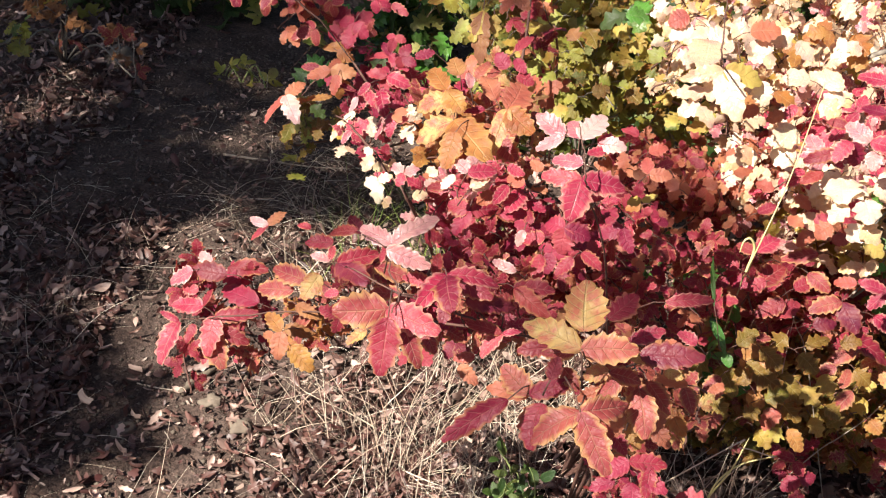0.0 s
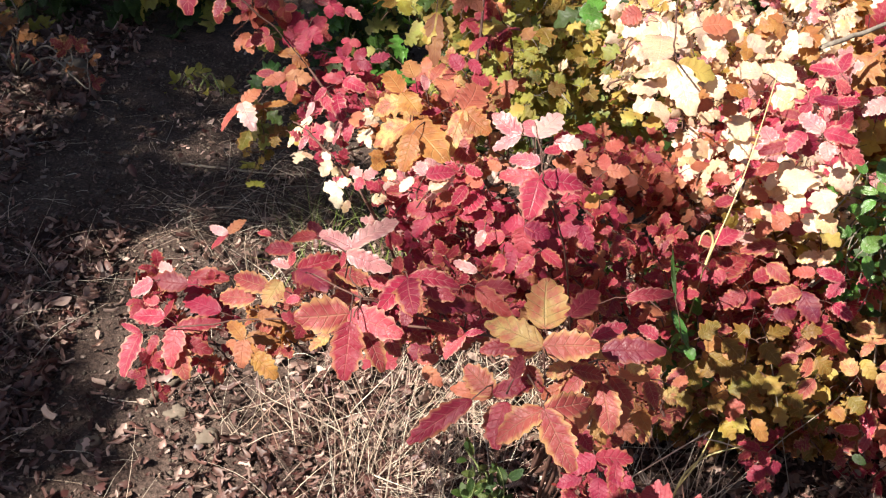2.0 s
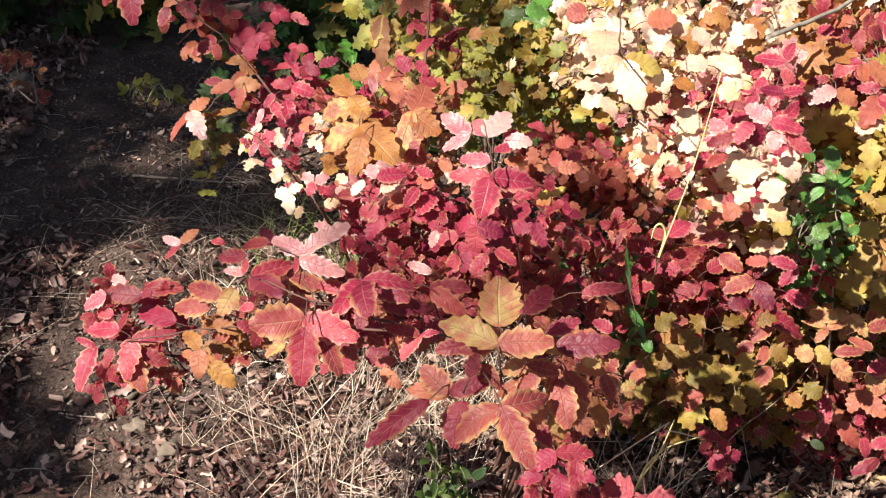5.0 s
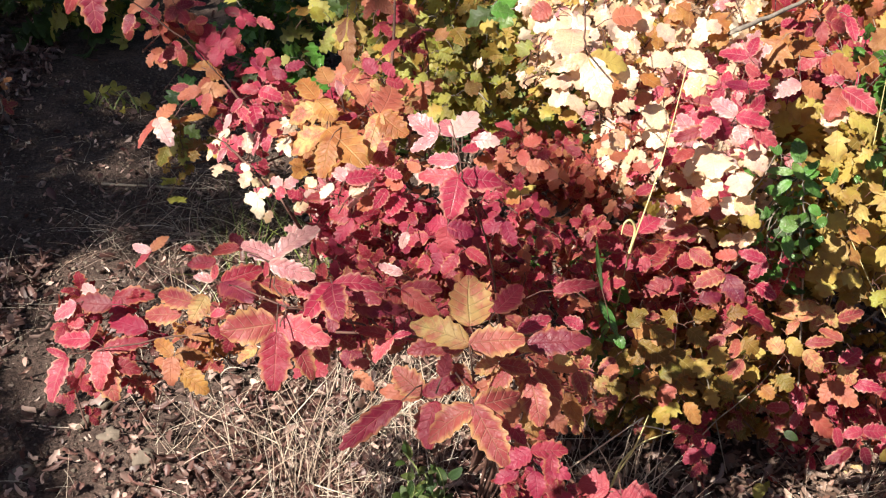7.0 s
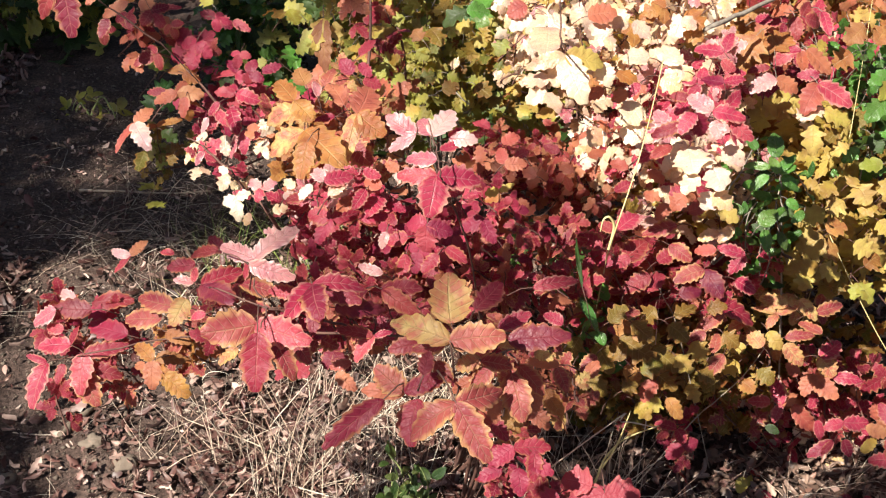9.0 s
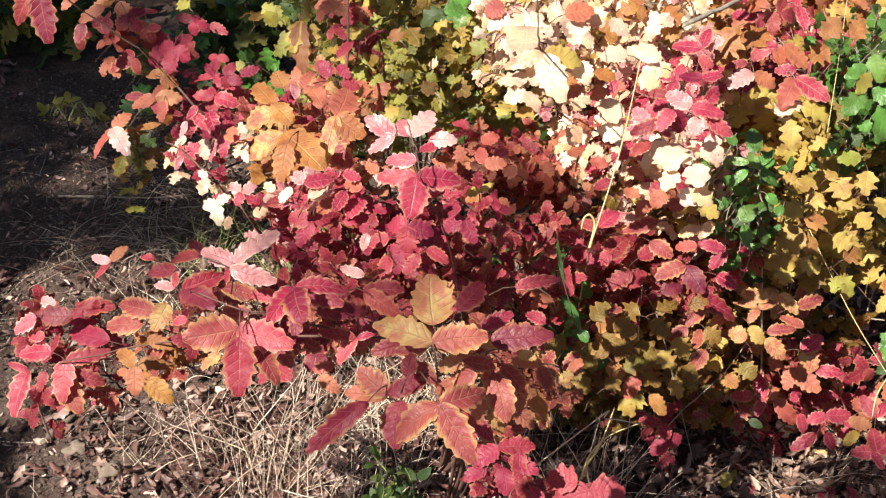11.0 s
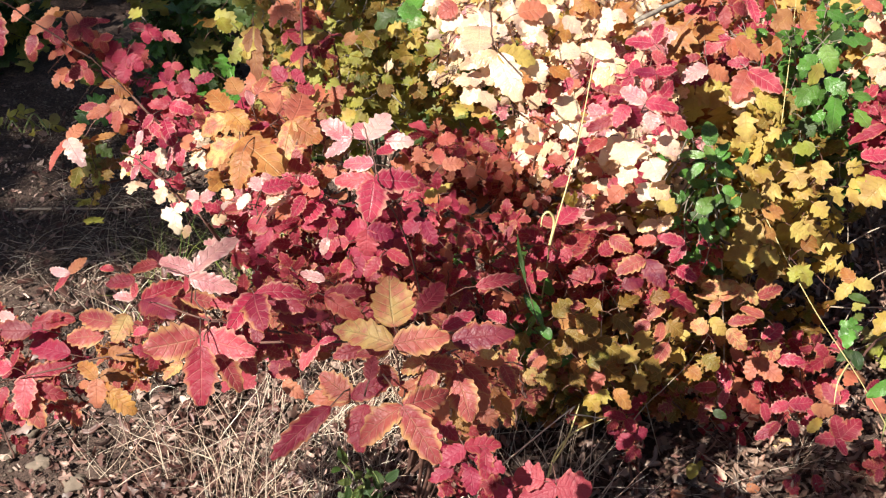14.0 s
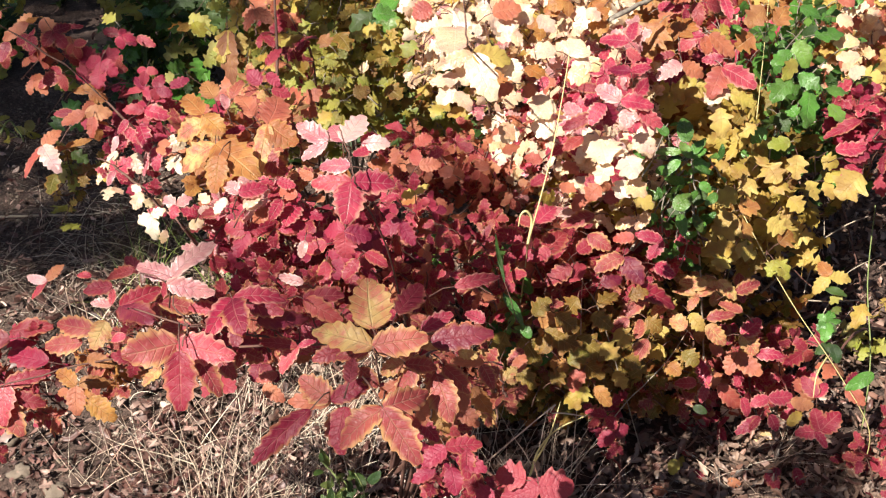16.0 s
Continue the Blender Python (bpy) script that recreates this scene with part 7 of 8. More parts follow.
red_sapling.leaf_of((0.747, 1.530, 0.143), ("pink", (0.764, 1.506, 0.130), 0.82))
red_sapling.leaf_of((0.656, 1.551, 0.165), ("pink", (0.614, 1.541, 0.142), 0.63), ("crimson", (0.636, 1.536, 0.154), 0.73))
red_sapling.leaf_of((0.673, 1.552, 0.168), ("pink", (0.684, 1.533, 0.148), 0.95))
red_sapling.leaf_of((0.702, 1.539, 0.152), ("gold", (0.730, 1.558, 0.167), 0.65))
red_sapling.leaf_of((0.596, 1.613, 0.252), ("salmon", (0.585, 1.635, 0.266), 1.03))
red_sapling.leaf_of((0.804, 1.566, 0.201), ("crimson", (0.834, 1.589, 0.216), 0.81), ("salmon", (0.832, 1.541, 0.184), 0.88))
red_sapling.leaf_of((0.549, 1.632, 0.030), ("crimson", (0.571, 1.620, 0.023), 0.71))
red_sapling.leaf_of((0.612, 1.544, 0.032), ("salmon", (0.635, 1.536, 0.028), 0.91))
red_sapling.leaf_of((0.687, 1.560, 0.028), ("crimson", (0.703, 1.533, 0.012), 0.97))
red_sapling.leaf_of((0.711, 1.560, 0.031), ("crimson", (0.680, 1.544, 0.017), 0.78))
red_sapling.leaf_of((0.737, 1.559, 0.032), ("crimson", (0.744, 1.531, 0.013), 0.84))
red_sapling.leaf_of((0.555, 1.580, 0.027), ("crimson", (0.579, 1.564, 0.022), 0.69))
red_sapling.leaf_of((0.480, 1.541, 0.032), ("salmon", (0.502, 1.528, 0.031), 0.90))
red_sapling.leaf_of((0.537, 1.585, 0.032), ("lime", (0.548, 1.601, 0.043), 0.68))
red_sapling.leaf_of((0.831, 1.565, 0.031), ("crimson", (0.861, 1.554, 0.022), 1.04))
red_sapling.leaf_of((0.854, 1.585, 0.028), ("magenta", (0.883, 1.587, 0.040), 0.95))

red_seedling = Shrub("small dark red seedling in leaf litter", (0.42, 1.52), 16)
red_seedling.clump((0.403, 1.561, 0.159), (0.028, 0.033, 0.030), 4, 0.029, ['crimson', 'magenta'], stems=2, leaves=3)
red_seedling.leaf_of((0.368, 1.447, 0.290), ("crimson", (0.336, 1.455, 0.297), 0.76), ("crimson", (0.379, 1.428, 0.278), 1.12))
red_seedling.leaf_of((0.376, 1.433, 0.269), ("magenta", (0.351, 1.421, 0.256), 1.14), ("magenta", (0.402, 1.436, 0.273), 1.17))

# front red branches

front_shrub = Shrub("front branches of crimson and yellow-edged trifoliate leaves", (0.03, 1.47), 17)
front_shrub.stem([front_shrub.foot, (0.144, 1.169, 0.651), (-0.043, 0.910, 0.893), (-0.095, 0.877, 0.933), (-0.139, 0.851, 0.967), (-0.195, 0.894, 0.958)], 0.0015, 0.0007)
front_shrub.stem([(-0.043, 0.910, 0.893), (-0.205, 1.030, 0.802), (-0.312, 1.121, 0.723), (-0.424, 1.174, 0.659), (-0.466, 1.194, 0.635)], 0.0014, 0.0007)
front_shrub.stem([front_shrub.foot, (0.102, 1.007, 0.768), (0.028, 0.740, 0.999), (0.010, 0.646, 1.091)], 0.0011, 0.0006)
front_shrub.stem([(0.028, 0.740, 0.999), (0.011, 0.653, 1.030)], 0.001, 0.0006)
front_shrub.stem([(0.028, 0.740, 0.999), (-0.010, 0.706, 1.001), (-0.026, 0.702, 0.996)], 0.001, 0.0006)
front_shrub.stem([(-0.139, 0.851, 0.967), (-0.144, 0.834, 0.959)], 0.0008, 0.0006)
front_shrub.stem([(-0.139, 0.851, 0.967), (-0.157, 0.896, 0.961), (-0.157, 0.923, 0.965)], 0.0008, 0.0006)
front_shrub.stem([(-0.095, 0.877, 0.933), (-0.104, 0.911, 0.947)], 0.0008, 0.0006)
front_shrub.clump((-0.165, 1.036, 0.847), (0.083, 0.040, 0.050), 10, 0.022, ['crimson', 'magenta', 'ember'], stems=0, leaves=4)
front_shrub.clump((-0.434, 1.247, 0.659), (0.049, 0.035, 0.040), 9, 0.024, ['crimson', 'magenta', 'ember'], stems=0, leaves=4)
front_shrub.clump((-0.440, 1.222, 0.604), (0.052, 0.031, 0.030), 4, 0.023, ['crimson', 'ember', 'pink'], stems=0, leaves=4)
front_shrub.clump((-0.316, 1.145, 0.704), (0.029, 0.026, 0.030), 5, 0.021, ['orange', 'ember'], stems=0, leaves=4)
front_shrub.clump((0.085, 1.062, 0.761), (0.045, 0.030, 0.070), 12, 0.020, ['ember', 'salmon', 'ember', 'crimson'], stems=2)
front_shrub.clump((0.120, 1.02, 0.735), (0.03, 0.05, 0.03), 12, 0.018, ['ember', 'salmon', 'salmon', 'flame'], stems=2, leaves=4)
front_shrub.clump((-0.075, 1.093, 0.806), (0.036, 0.030, 0.060), 9, 0.022, ['crimson', 'pink', 'ember'], stems=0)
front_shrub.leaf_of((-0.458, 1.170, 0.652), ("pink", (-0.473, 1.124, 0.625), 0.63), ("pink", (-0.482, 1.174, 0.661), 0.66, "long"))
front_shrub.leaf_of((-0.441, 1.259, 0.676), ("blush", (-0.462, 1.273, 0.685), 0.77))
front_shrub.leaf_of((-0.447, 1.205, 0.704), ("blush", (-0.478, 1.199, 0.690), 0.90))
front_shrub.leaf_of((-0.405, 1.205, 0.704), ("purple", (-0.452, 1.211, 0.703), 0.68))
front_shrub.leaf_of((-0.418, 1.250, 0.681), ("crimson", (-0.366, 1.248, 0.688), 0.66))
front_shrub.leaf_of((-0.438, 1.192, 0.684), ("pink", (-0.459, 1.196, 0.687), 0.93))
front_shrub.leaf_of((-0.363, 1.188, 0.679), ("magenta", (-0.419, 1.215, 0.679), 0.57))
front_shrub.leaf_of((-0.430, 1.182, 0.670), ("crimson", (-0.425, 1.200, 0.686), 0.70), ("pink", (-0.470, 1.183, 0.671), 0.78))
front_shrub.leaf_of((-0.414, 1.176, 0.661), ("crimson", (-0.363, 1.180, 0.672), 0.69, "long"), ("pink", (-0.419, 1.137, 0.634), 0.82))
front_shrub.leaf_of((-0.438, 1.169, 0.651), ("crimson", (-0.446, 1.150, 0.639), 0.84))
front_shrub.leaf_of((-0.414, 1.167, 0.648), ("crimson", (-0.371, 1.161, 0.640), 0.67), ("ember", (-0.398, 1.135, 0.615), 0.85))
front_shrub.leaf_of((-0.286, 1.126, 0.766), ("ember", (-0.339, 1.148, 0.765), 0.72, "long"))
front_shrub.leaf_of((-0.270, 1.115, 0.785), ("flame", (-0.286, 1.095, 0.764), 0.95))
front_shrub.leaf_of((-0.305, 1.135, 0.744), ("ember", (-0.352, 1.144, 0.737), 0.70))
front_shrub.leaf_of((-0.300, 1.054, 0.748), ("orange", (-0.322, 1.074, 0.757), 0.72), ("salmon", (-0.301, 1.031, 0.729), 0.97))
front_shrub.leaf_of((-0.296, 1.110, 0.743), ("brown", (-0.270, 1.093, 0.743), 0.74))
front_shrub.leaf_of((-0.308, 1.095, 0.720), ("brown", (-0.275, 1.094, 0.720), 0.66))
front_shrub.leaf_of((-0.308, 1.052, 0.746), ("salmon", (-0.322, 1.053, 0.739), 0.80))
front_shrub.leaf_of((-0.288, 1.046, 0.736), ("orange", (-0.262, 1.028, 0.720), 0.83))
front_shrub.leaf_of((-0.454, 1.571, 0.532), ("blush", (-0.488, 1.578, 0.538), 0.71, "long"), ("salmon", (-0.433, 1.592, 0.549), 0.80), ("crimson", (-0.482, 1.559, 0.513), 0.65, "long"))
front_shrub.leaf_of((-0.348, 1.407, 0.646), ("crimson", (-0.368, 1.411, 0.649), 0.73))
front_shrub.leaf_of((-0.204, 0.995, 0.929), ("crimson", (-0.237, 1.002, 0.924), 0.71, "long"))
front_shrub.leaf_of((-0.207, 1.035, 0.899), ("crimson", (-0.224, 1.050, 0.910), 0.81))
front_shrub.leaf_of((-0.159, 0.924, 0.967), ("blush", (-0.191, 0.938, 0.975), 0.64), ("blush", (-0.128, 0.939, 0.996), 0.69, "long"))
front_shrub.leaf_of((-0.161, 0.905, 0.974), ("blush", (-0.122, 0.892, 0.969), 0.72, "long"), ("pink", (-0.171, 0.910, 0.954), 0.72))
front_shrub.leaf_of((-0.226, 0.988, 0.918), ("crimson", (-0.254, 0.989, 0.914), 0.78))
front_shrub.leaf_of((-0.218, 0.937, 0.933), ("blush", (-0.237, 0.940, 0.935), 0.67), ("pink", (-0.218, 0.952, 0.941), 0.57))
front_shrub.leaf_of((-0.211, 0.936, 0.931), ("crimson", (-0.175, 0.942, 0.942), 0.68), ("purple", (-0.178, 0.906, 0.935), 0.73))
front_shrub.leaf_of((-0.178, 0.945, 0.926), ("ember", (-0.143, 0.939, 0.921), 0.70))
front_shrub.leaf_of((-0.151, 0.932, 0.907), ("ember", (-0.186, 0.941, 0.900), 0.58))
front_shrub.leaf_of((-0.202, 0.897, 0.927), ("pink", (-0.216, 0.896, 0.924), 0.85))
front_shrub.leaf_of((-0.149, 0.844, 0.955), ("ember", (-0.195, 0.836, 0.953), 0.86), ("pink", (-0.107, 0.817, 0.960), 0.67))
front_shrub.leaf_of((-0.144, 0.816, 0.968), ("crimson", (-0.146, 0.783, 0.934), 0.78))
front_shrub.leaf_of((-0.174, 0.880, 0.902), ("flame", (-0.190, 0.867, 0.897), 0.74))
front_shrub.leaf_of((-0.139, 0.868, 0.920), ("ember", (-0.121, 0.843, 0.897), 0.68))
front_shrub.leaf_of((-0.128, 0.908, 0.889), ("ember", (-0.113, 0.886, 0.881), 0.86))
front_shrub.leaf_of((-0.104, 0.879, 0.971), ("pink", (-0.063, 0.876, 0.978), 0.69, "long"), ("pink", (-0.122, 0.842, 0.969), 0.69), ("crimson", (-0.097, 0.836, 0.976), 0.77))
front_shrub.leaf_of((-0.100, 0.862, 0.964), ("purple", (-0.102, 0.838, 0.950), 0.70))
front_shrub.leaf_of((-0.117, 0.911, 0.947), ("crimson", (-0.119, 0.934, 0.958), 0.57))
front_shrub.leaf_of((-0.121, 0.906, 0.940), ("crimson", (-0.148, 0.911, 0.942), 0.66))
front_shrub.leaf_of((-0.105, 0.958, 0.910), ("crimson", (-0.069, 0.941, 0.908), 0.64))
front_shrub.leaf_of((-0.093, 0.948, 0.895), ("purple", (-0.047, 0.945, 0.893), 0.69, "long"))
front_shrub.leaf_of((-0.050, 0.974, 0.897), ("crimson", (-0.017, 0.949, 0.889), 0.61), ("crimson", (-0.012, 0.975, 0.901), 0.67))
front_shrub.leaf_of((-0.053, 1.063, 0.852), ("blush", (-0.079, 1.073, 0.858), 0.57))
front_shrub.leaf_of((-0.053, 0.870, 0.922), ("crimson", (-0.086, 0.874, 0.928), 0.60, "long"), ("pink", (-0.070, 0.853, 0.909), 0.74), ("pink", (-0.037, 0.871, 0.926), 0.57))
front_shrub.leaf_of((-0.086, 1.013, 0.777), ("salmon", (-0.108, 1.009, 0.773), 0.71))
front_shrub.leaf_of((-0.101, 1.007, 0.768), ("salmon", (-0.082, 0.991, 0.759), 0.81))
front_shrub.leaf_of((0.011, 0.684, 1.077), ("flame", (0.010, 0.712, 1.100), 1.04))
front_shrub.leaf_of((0.010, 0.670, 1.073), ("flame", (-0.031, 0.685, 1.081), 0.60), ("ember", (0.046, 0.666, 1.081), 0.76))
front_shrub.leaf_of((0.032, 0.802, 1.001), ("crimson", (0.052, 0.819, 1.017), 0.92))
front_shrub.leaf_of((0.048, 0.753, 1.019), ("pink", (0.071, 0.758, 1.031), 0.69))
front_shrub.leaf_of((0.051, 0.693, 1.055), ("purple", (0.091, 0.685, 1.066), 0.64), ("flame", (0.048, 0.701, 1.036), 0.86))
front_shrub.leaf_of((0.097, 0.763, 1.015), ("pink", (0.083, 0.770, 1.020), 0.86))
front_shrub.leaf_of((0.087, 0.767, 1.004), ("crimson", (0.105, 0.765, 1.000), 0.80))
front_shrub.leaf_of((0.101, 1.054, 0.840), ("pink", (0.146, 1.053, 0.852), 0.52, "long"))
front_shrub.leaf_of((0.007, 0.699, 1.046), ("ember", (-0.017, 0.701, 1.042), 0.64))
front_shrub.leaf_of((-0.008, 0.680, 1.035), ("purple", (-0.004, 0.694, 1.046), 0.80))
front_shrub.leaf_of((-0.022, 0.689, 1.012), ("ember", (-0.043, 0.701, 1.026), 0.91), ("salmon", (-0.053, 0.695, 1.010), 0.57), ("crimson", (0.008, 0.689, 1.029), 0.72, "long"))
front_shrub.leaf_of((-0.036, 0.671, 1.021), ("crimson", (-0.078, 0.644, 1.002), 0.51, "long"))
front_shrub.leaf_of((-0.012, 0.686, 1.008), ("crimson", (-0.019, 0.660, 0.988), 0.88))
front_shrub.leaf_of((0.014, 0.654, 1.032), ("ember", (-0.020, 0.642, 1.014), 0.70), ("ember", (0.049, 0.669, 1.032), 0.68), ("ember", (0.035, 0.623, 1.007), 0.65))
front_shrub.leaf_of((0.054, 0.696, 1.023), ("ember", (0.061, 0.668, 1.002), 0.82))
front_shrub.leaf_of((0.053, 0.704, 0.999), ("ember", (0.050, 0.728, 1.011), 0.72))
front_shrub.leaf_of((0.032, 0.689, 1.040), ("flame", (0.014, 0.689, 1.033), 0.86), ("ember", (0.055, 0.689, 1.037), 0.81))
front_shrub.leaf_of((0.040, 0.687, 1.037), ("ember", (0.023, 0.678, 1.023), 0.80))
front_shrub.leaf_of((0.030, 0.690, 1.023), ("salmon", (0.012, 0.684, 1.018), 0.85))
front_shrub.leaf_of((0.061, 0.714, 1.015), ("ember", (0.078, 0.696, 1.004), 0.81))
front_shrub.leaf_of((0.076, 0.759, 0.992), ("flame", (0.090, 0.751, 0.991), 0.78))
front_shrub.leaf_of((0.096, 0.761, 0.977), ("salmon", (0.070, 0.765, 0.979), 0.65, "long"))
front_shrub.leaf_of((0.098, 0.791, 0.950), ("ember", (0.105, 0.772, 0.942), 0.83))
front_shrub.leaf_of((0.092, 0.804, 0.916), ("orange", (0.103, 0.786, 0.903), 0.85))
front_shrub.leaf_of((0.083, 0.783, 0.937), ("salmon", (0.077, 0.766, 0.924), 0.87))
front_shrub.leaf_of((0.024, 0.682, 1.002), ("salmon", (0.040, 0.674, 0.996), 0.86))
front_shrub.leaf_of((0.057, 0.744, 0.952), ("orange", (0.062, 0.725, 0.940), 0.87))
front_shrub.leaf_of((0.047, 0.739, 0.962), ("salmon", (0.044, 0.725, 0.950), 0.88))
front_shrub.leaf_of((0.046, 0.791, 0.896), ("crimson", (0.059, 0.775, 0.887), 0.87))
front_shrub.leaf_of((0.000, 0.701, 1.030), ("ember", (0.012, 0.688, 1.022), 0.82))
front_shrub.leaf_of((-0.010, 0.724, 1.028), ("crimson", (-0.034, 0.721, 1.024), 0.71))
front_shrub.leaf_of((0.077, 0.820, 0.886), ("salmon", (0.096, 0.802, 0.876), 0.71))

# trifoliate leaves on a tall stem

tall_sprig = Shrub("upright sprig with glossy pink trifoliate leaves", (0.1, 1.75), 18)
tall_sprig.stem([tall_sprig.foot, (0.051, 1.214, 0.717), (0.016, 1.090, 0.927), (0.007, 1.050, 0.975), (0.003, 1.063, 0.995), (-0.005, 1.080, 1.020)], 0.0013, 0.0006)
tall_sprig.leaf_of((0.003, 1.068, 0.965), ("pink", (-0.037, 1.073, 0.965), 0.67), ("pink", (0.046, 1.067, 0.963), 0.77), ("pink", (-0.005, 1.036, 0.941), 1.08))
tall_sprig.leaf_of((0.003, 1.076, 0.978), ("blush", (-0.029, 1.089, 0.976), 0.69))
tall_sprig.leaf_of((-0.018, 1.117, 0.985), ("blush", (-0.048, 1.136, 0.997), 0.73), ("blush", (-0.046, 1.111, 0.971), 0.64))
tall_sprig.leaf_of((-0.003, 1.116, 0.984), ("blush", (-0.013, 1.137, 0.995), 1.20), ("blush", (0.019, 1.139, 1.003), 0.96))
tall_sprig.leaf_of((0.016, 1.115, 0.981), ("blush", (0.044, 1.108, 0.983), 0.80), ("pink", (0.035, 1.129, 0.985), 0.80))
tall_sprig.leaf_of((0.007, 1.099, 0.976), ("pink", (0.027, 1.110, 0.980), 0.72))

# deep red leaves low before the camera

low_red_shrub = Shrub("low deep red leaves close to the ground", (0.03, 1.62), 19)
low_red_shrub.clump((0.086, 1.175, 0.481), (0.032, 0.029, 0.030), 4, 0.023, ['magenta', 'crimson', 'magenta'], "round", stems=4, leaves=4)
low_red_shrub.clump((0.178, 1.072, 0.507), (0.060, 0.020, 0.030), 9, 0.029, ['magenta', 'crimson'], "round", stems=3, leaves=4)
low_red_shrub.leaf_of((0.067, 0.940, 0.758), ("crimson", (0.047, 0.929, 0.750), 0.82), ("crimson", (0.093, 0.932, 0.749), 0.70))
low_red_shrub.leaf_of((0.077, 0.926, 0.738), ("magenta", (0.052, 0.917, 0.725), 0.94), ("crimson", (0.114, 0.927, 0.740), 0.70))
low_red_shrub.leaf_of((0.065, 0.915, 0.721), ("magenta", (0.041, 0.910, 0.711), 0.79))
low_red_shrub.leaf_of((0.087, 0.920, 0.728), ("magenta", (0.115, 0.905, 0.724), 0.72))
low_red_shrub.leaf_of((0.081, 0.915, 0.721), ("magenta", (0.084, 0.895, 0.702), 0.94))
low_red_shrub.leaf_of((0.098, 0.924, 0.735), ("crimson", (0.097, 0.900, 0.719), 0.80))
low_red_shrub.leaf_of((0.159, 0.935, 0.675), ("magenta", (0.129, 0.950, 0.675), 1.06, "round"))
low_red_shrub.leaf_of((0.172, 0.931, 0.670), ("magenta", (0.207, 0.923, 0.670), 1.37, "round"), ("magenta", (0.133, 0.929, 0.654), 1.00, "round"))
low_red_shrub.leaf_of((0.125, 0.932, 0.667), ("magenta", (0.106, 0.930, 0.656), 1.21, "round"))

# dark seedlings and plants at the far side of the path

verge_shrub = Shrub("dim reddish and brown shrub on the shaded verge", (-1.5, 3.2), 20, STEM_GREY)
verge_shrub.clump((-1.168, 2.708, 0.250), (0.067, 0.047, 0.060), 3, 0.032, ['brown', 'ember'], stems=3, leaves=4)
verge_shrub.clump((-1.297, 2.676, 0.381), (0.090, 0.058, 0.080), 3, 0.034, ['brown', 'olive', 'brown'], "lobed", stems=3, leaves=4)
verge_shrub.clump((-1.315, 2.538, 0.356), (0.050, 0.050, 0.050), 3, 0.028, ['deep_green', 'lime'], "lobed", stems=2, leaves=4)

path_seedling = Shrub("yellow-green seedling growing in the shaded path", (-0.98, 3.22), 21, STEM_GREEN)
path_seedling.clump((-0.993, 3.223, -0.059), (0.040, 0.032, 0.020), 3, 0.044, ['lime'], "oval", stems=2, leaves=4)

# green weed in the dry grass

green_weed = Shrub("dark green narrow-leaved weed in dry grass", (-0.03, 1.15), 22, STEM_GREEN, "weed", "weed")
green_weed.clump((-0.046, 1.273, 0.357), (0.027, 0.031, 0.030), 9, 0.024, ['deep_green', 'deep_green'], "oval", stems=3, leaves=6, trio=False, rise=1.5)

# ---- unseen oak added behind the camera, its boughs set up-sun of spots to dapple on the bank ----
oak = ShadeTree((-6.6, -3.8), 31, "unseen broad oak tree added to shade path and bank")
oak.bough((-5.535, -0.580, 5.598), 0.34, 0.8)
oak.bough((-6.092, -0.931, 6.470), 0.30, 0.8)
oak.bough((-4.864, -0.348, 5.479), 0.26, 0.38)
oak.bough((-5.177, -0.639, 6.165), 0.25, 0.38)
oak.bough((-4.430, -0.148, 5.431), 0.40, 0.38)
oak.bough((-5.163, -1.075, 5.623), 0.35, 0.8)
oak.bough((-5.663, -1.556, 6.513), 0.22, 0.8)
oak.bough((-4.856, -0.862, 5.578), 0.26, 0.8)
oak.bough((-5.076, -1.167, 6.090), 0.17, 0.8)
oak.bough((-5.095, -1.344, 5.874), 0.28, 0.8)
oak.bough((-4.967, -1.295, 5.867), 0.16, 0.8)
oak.bough((-4.866, -1.209, 5.916), 0.12, 0.8)
oak.bough((-4.540, -1.080, 5.558), 0.08, 0.8)
oak.bough((-5.130, -1.595, 6.314), 0.10, 0.8)
oak.bough((-4.439, -0.874, 5.436), 0.14, 0.8)
oak.bough((-4.392, -0.840, 5.607), 0.16, 0.8)
oak.bough((-4.224, -0.895, 5.354), 0.12, 0.8)
oak.bough((-4.322, -1.029, 5.646), 0.12, 0.8)
oak.bough((-4.359, -1.096, 5.813), 0.08, 0.8)
oak.bough((-5.413, -2.006, 6.398), 0.30, 0.8)
oak.bough((-4.915, -1.548, 5.779), 0.18, 0.8)
oak.bough((-4.736, -1.759, 5.465), 0.30, 0.8)
oak.bough((-4.777, -1.763, 5.636), 0.20, 0.8)
oak.bough((-5.269, -2.474, 6.504), 0.20, 0.8)
oak.bough((-4.417, -1.649, 5.405), 0.10, 0.8)
oak.bough((-4.725, -2.160, 6.064), 0.07, 0.8)
oak.bough((-5.200, -1.470, 5.777), 0.30, 0.8)
oak.bough((-4.720, -0.869, 6.113), 0.22, 0.38)
oak.bough((-4.323, -0.917, 5.731), 0.10, 0.8)
oak.bough((-5.206, -0.982, 6.149), 0.20, 0.38)
oak.bough((-5.240, -1.087, 5.919), 0.14, 0.8)
oak.bough((-5.748, -0.188, 6.067), 0.40, 1.0)
oak.bough((-5.598, -0.364, 6.380), 0.40, 1.0)
oak.bough((-5.000, -0.119, 6.015), 0.40, 1.0)
oak.bough((-4.273, 0.186, 5.466), 0.40, 1.0)
oak.bough((-4.073, 0.282, 5.432), 0.40, 1.0)
oak.bough((-6.637, 0.664, 6.217), 0.50, 1.0)
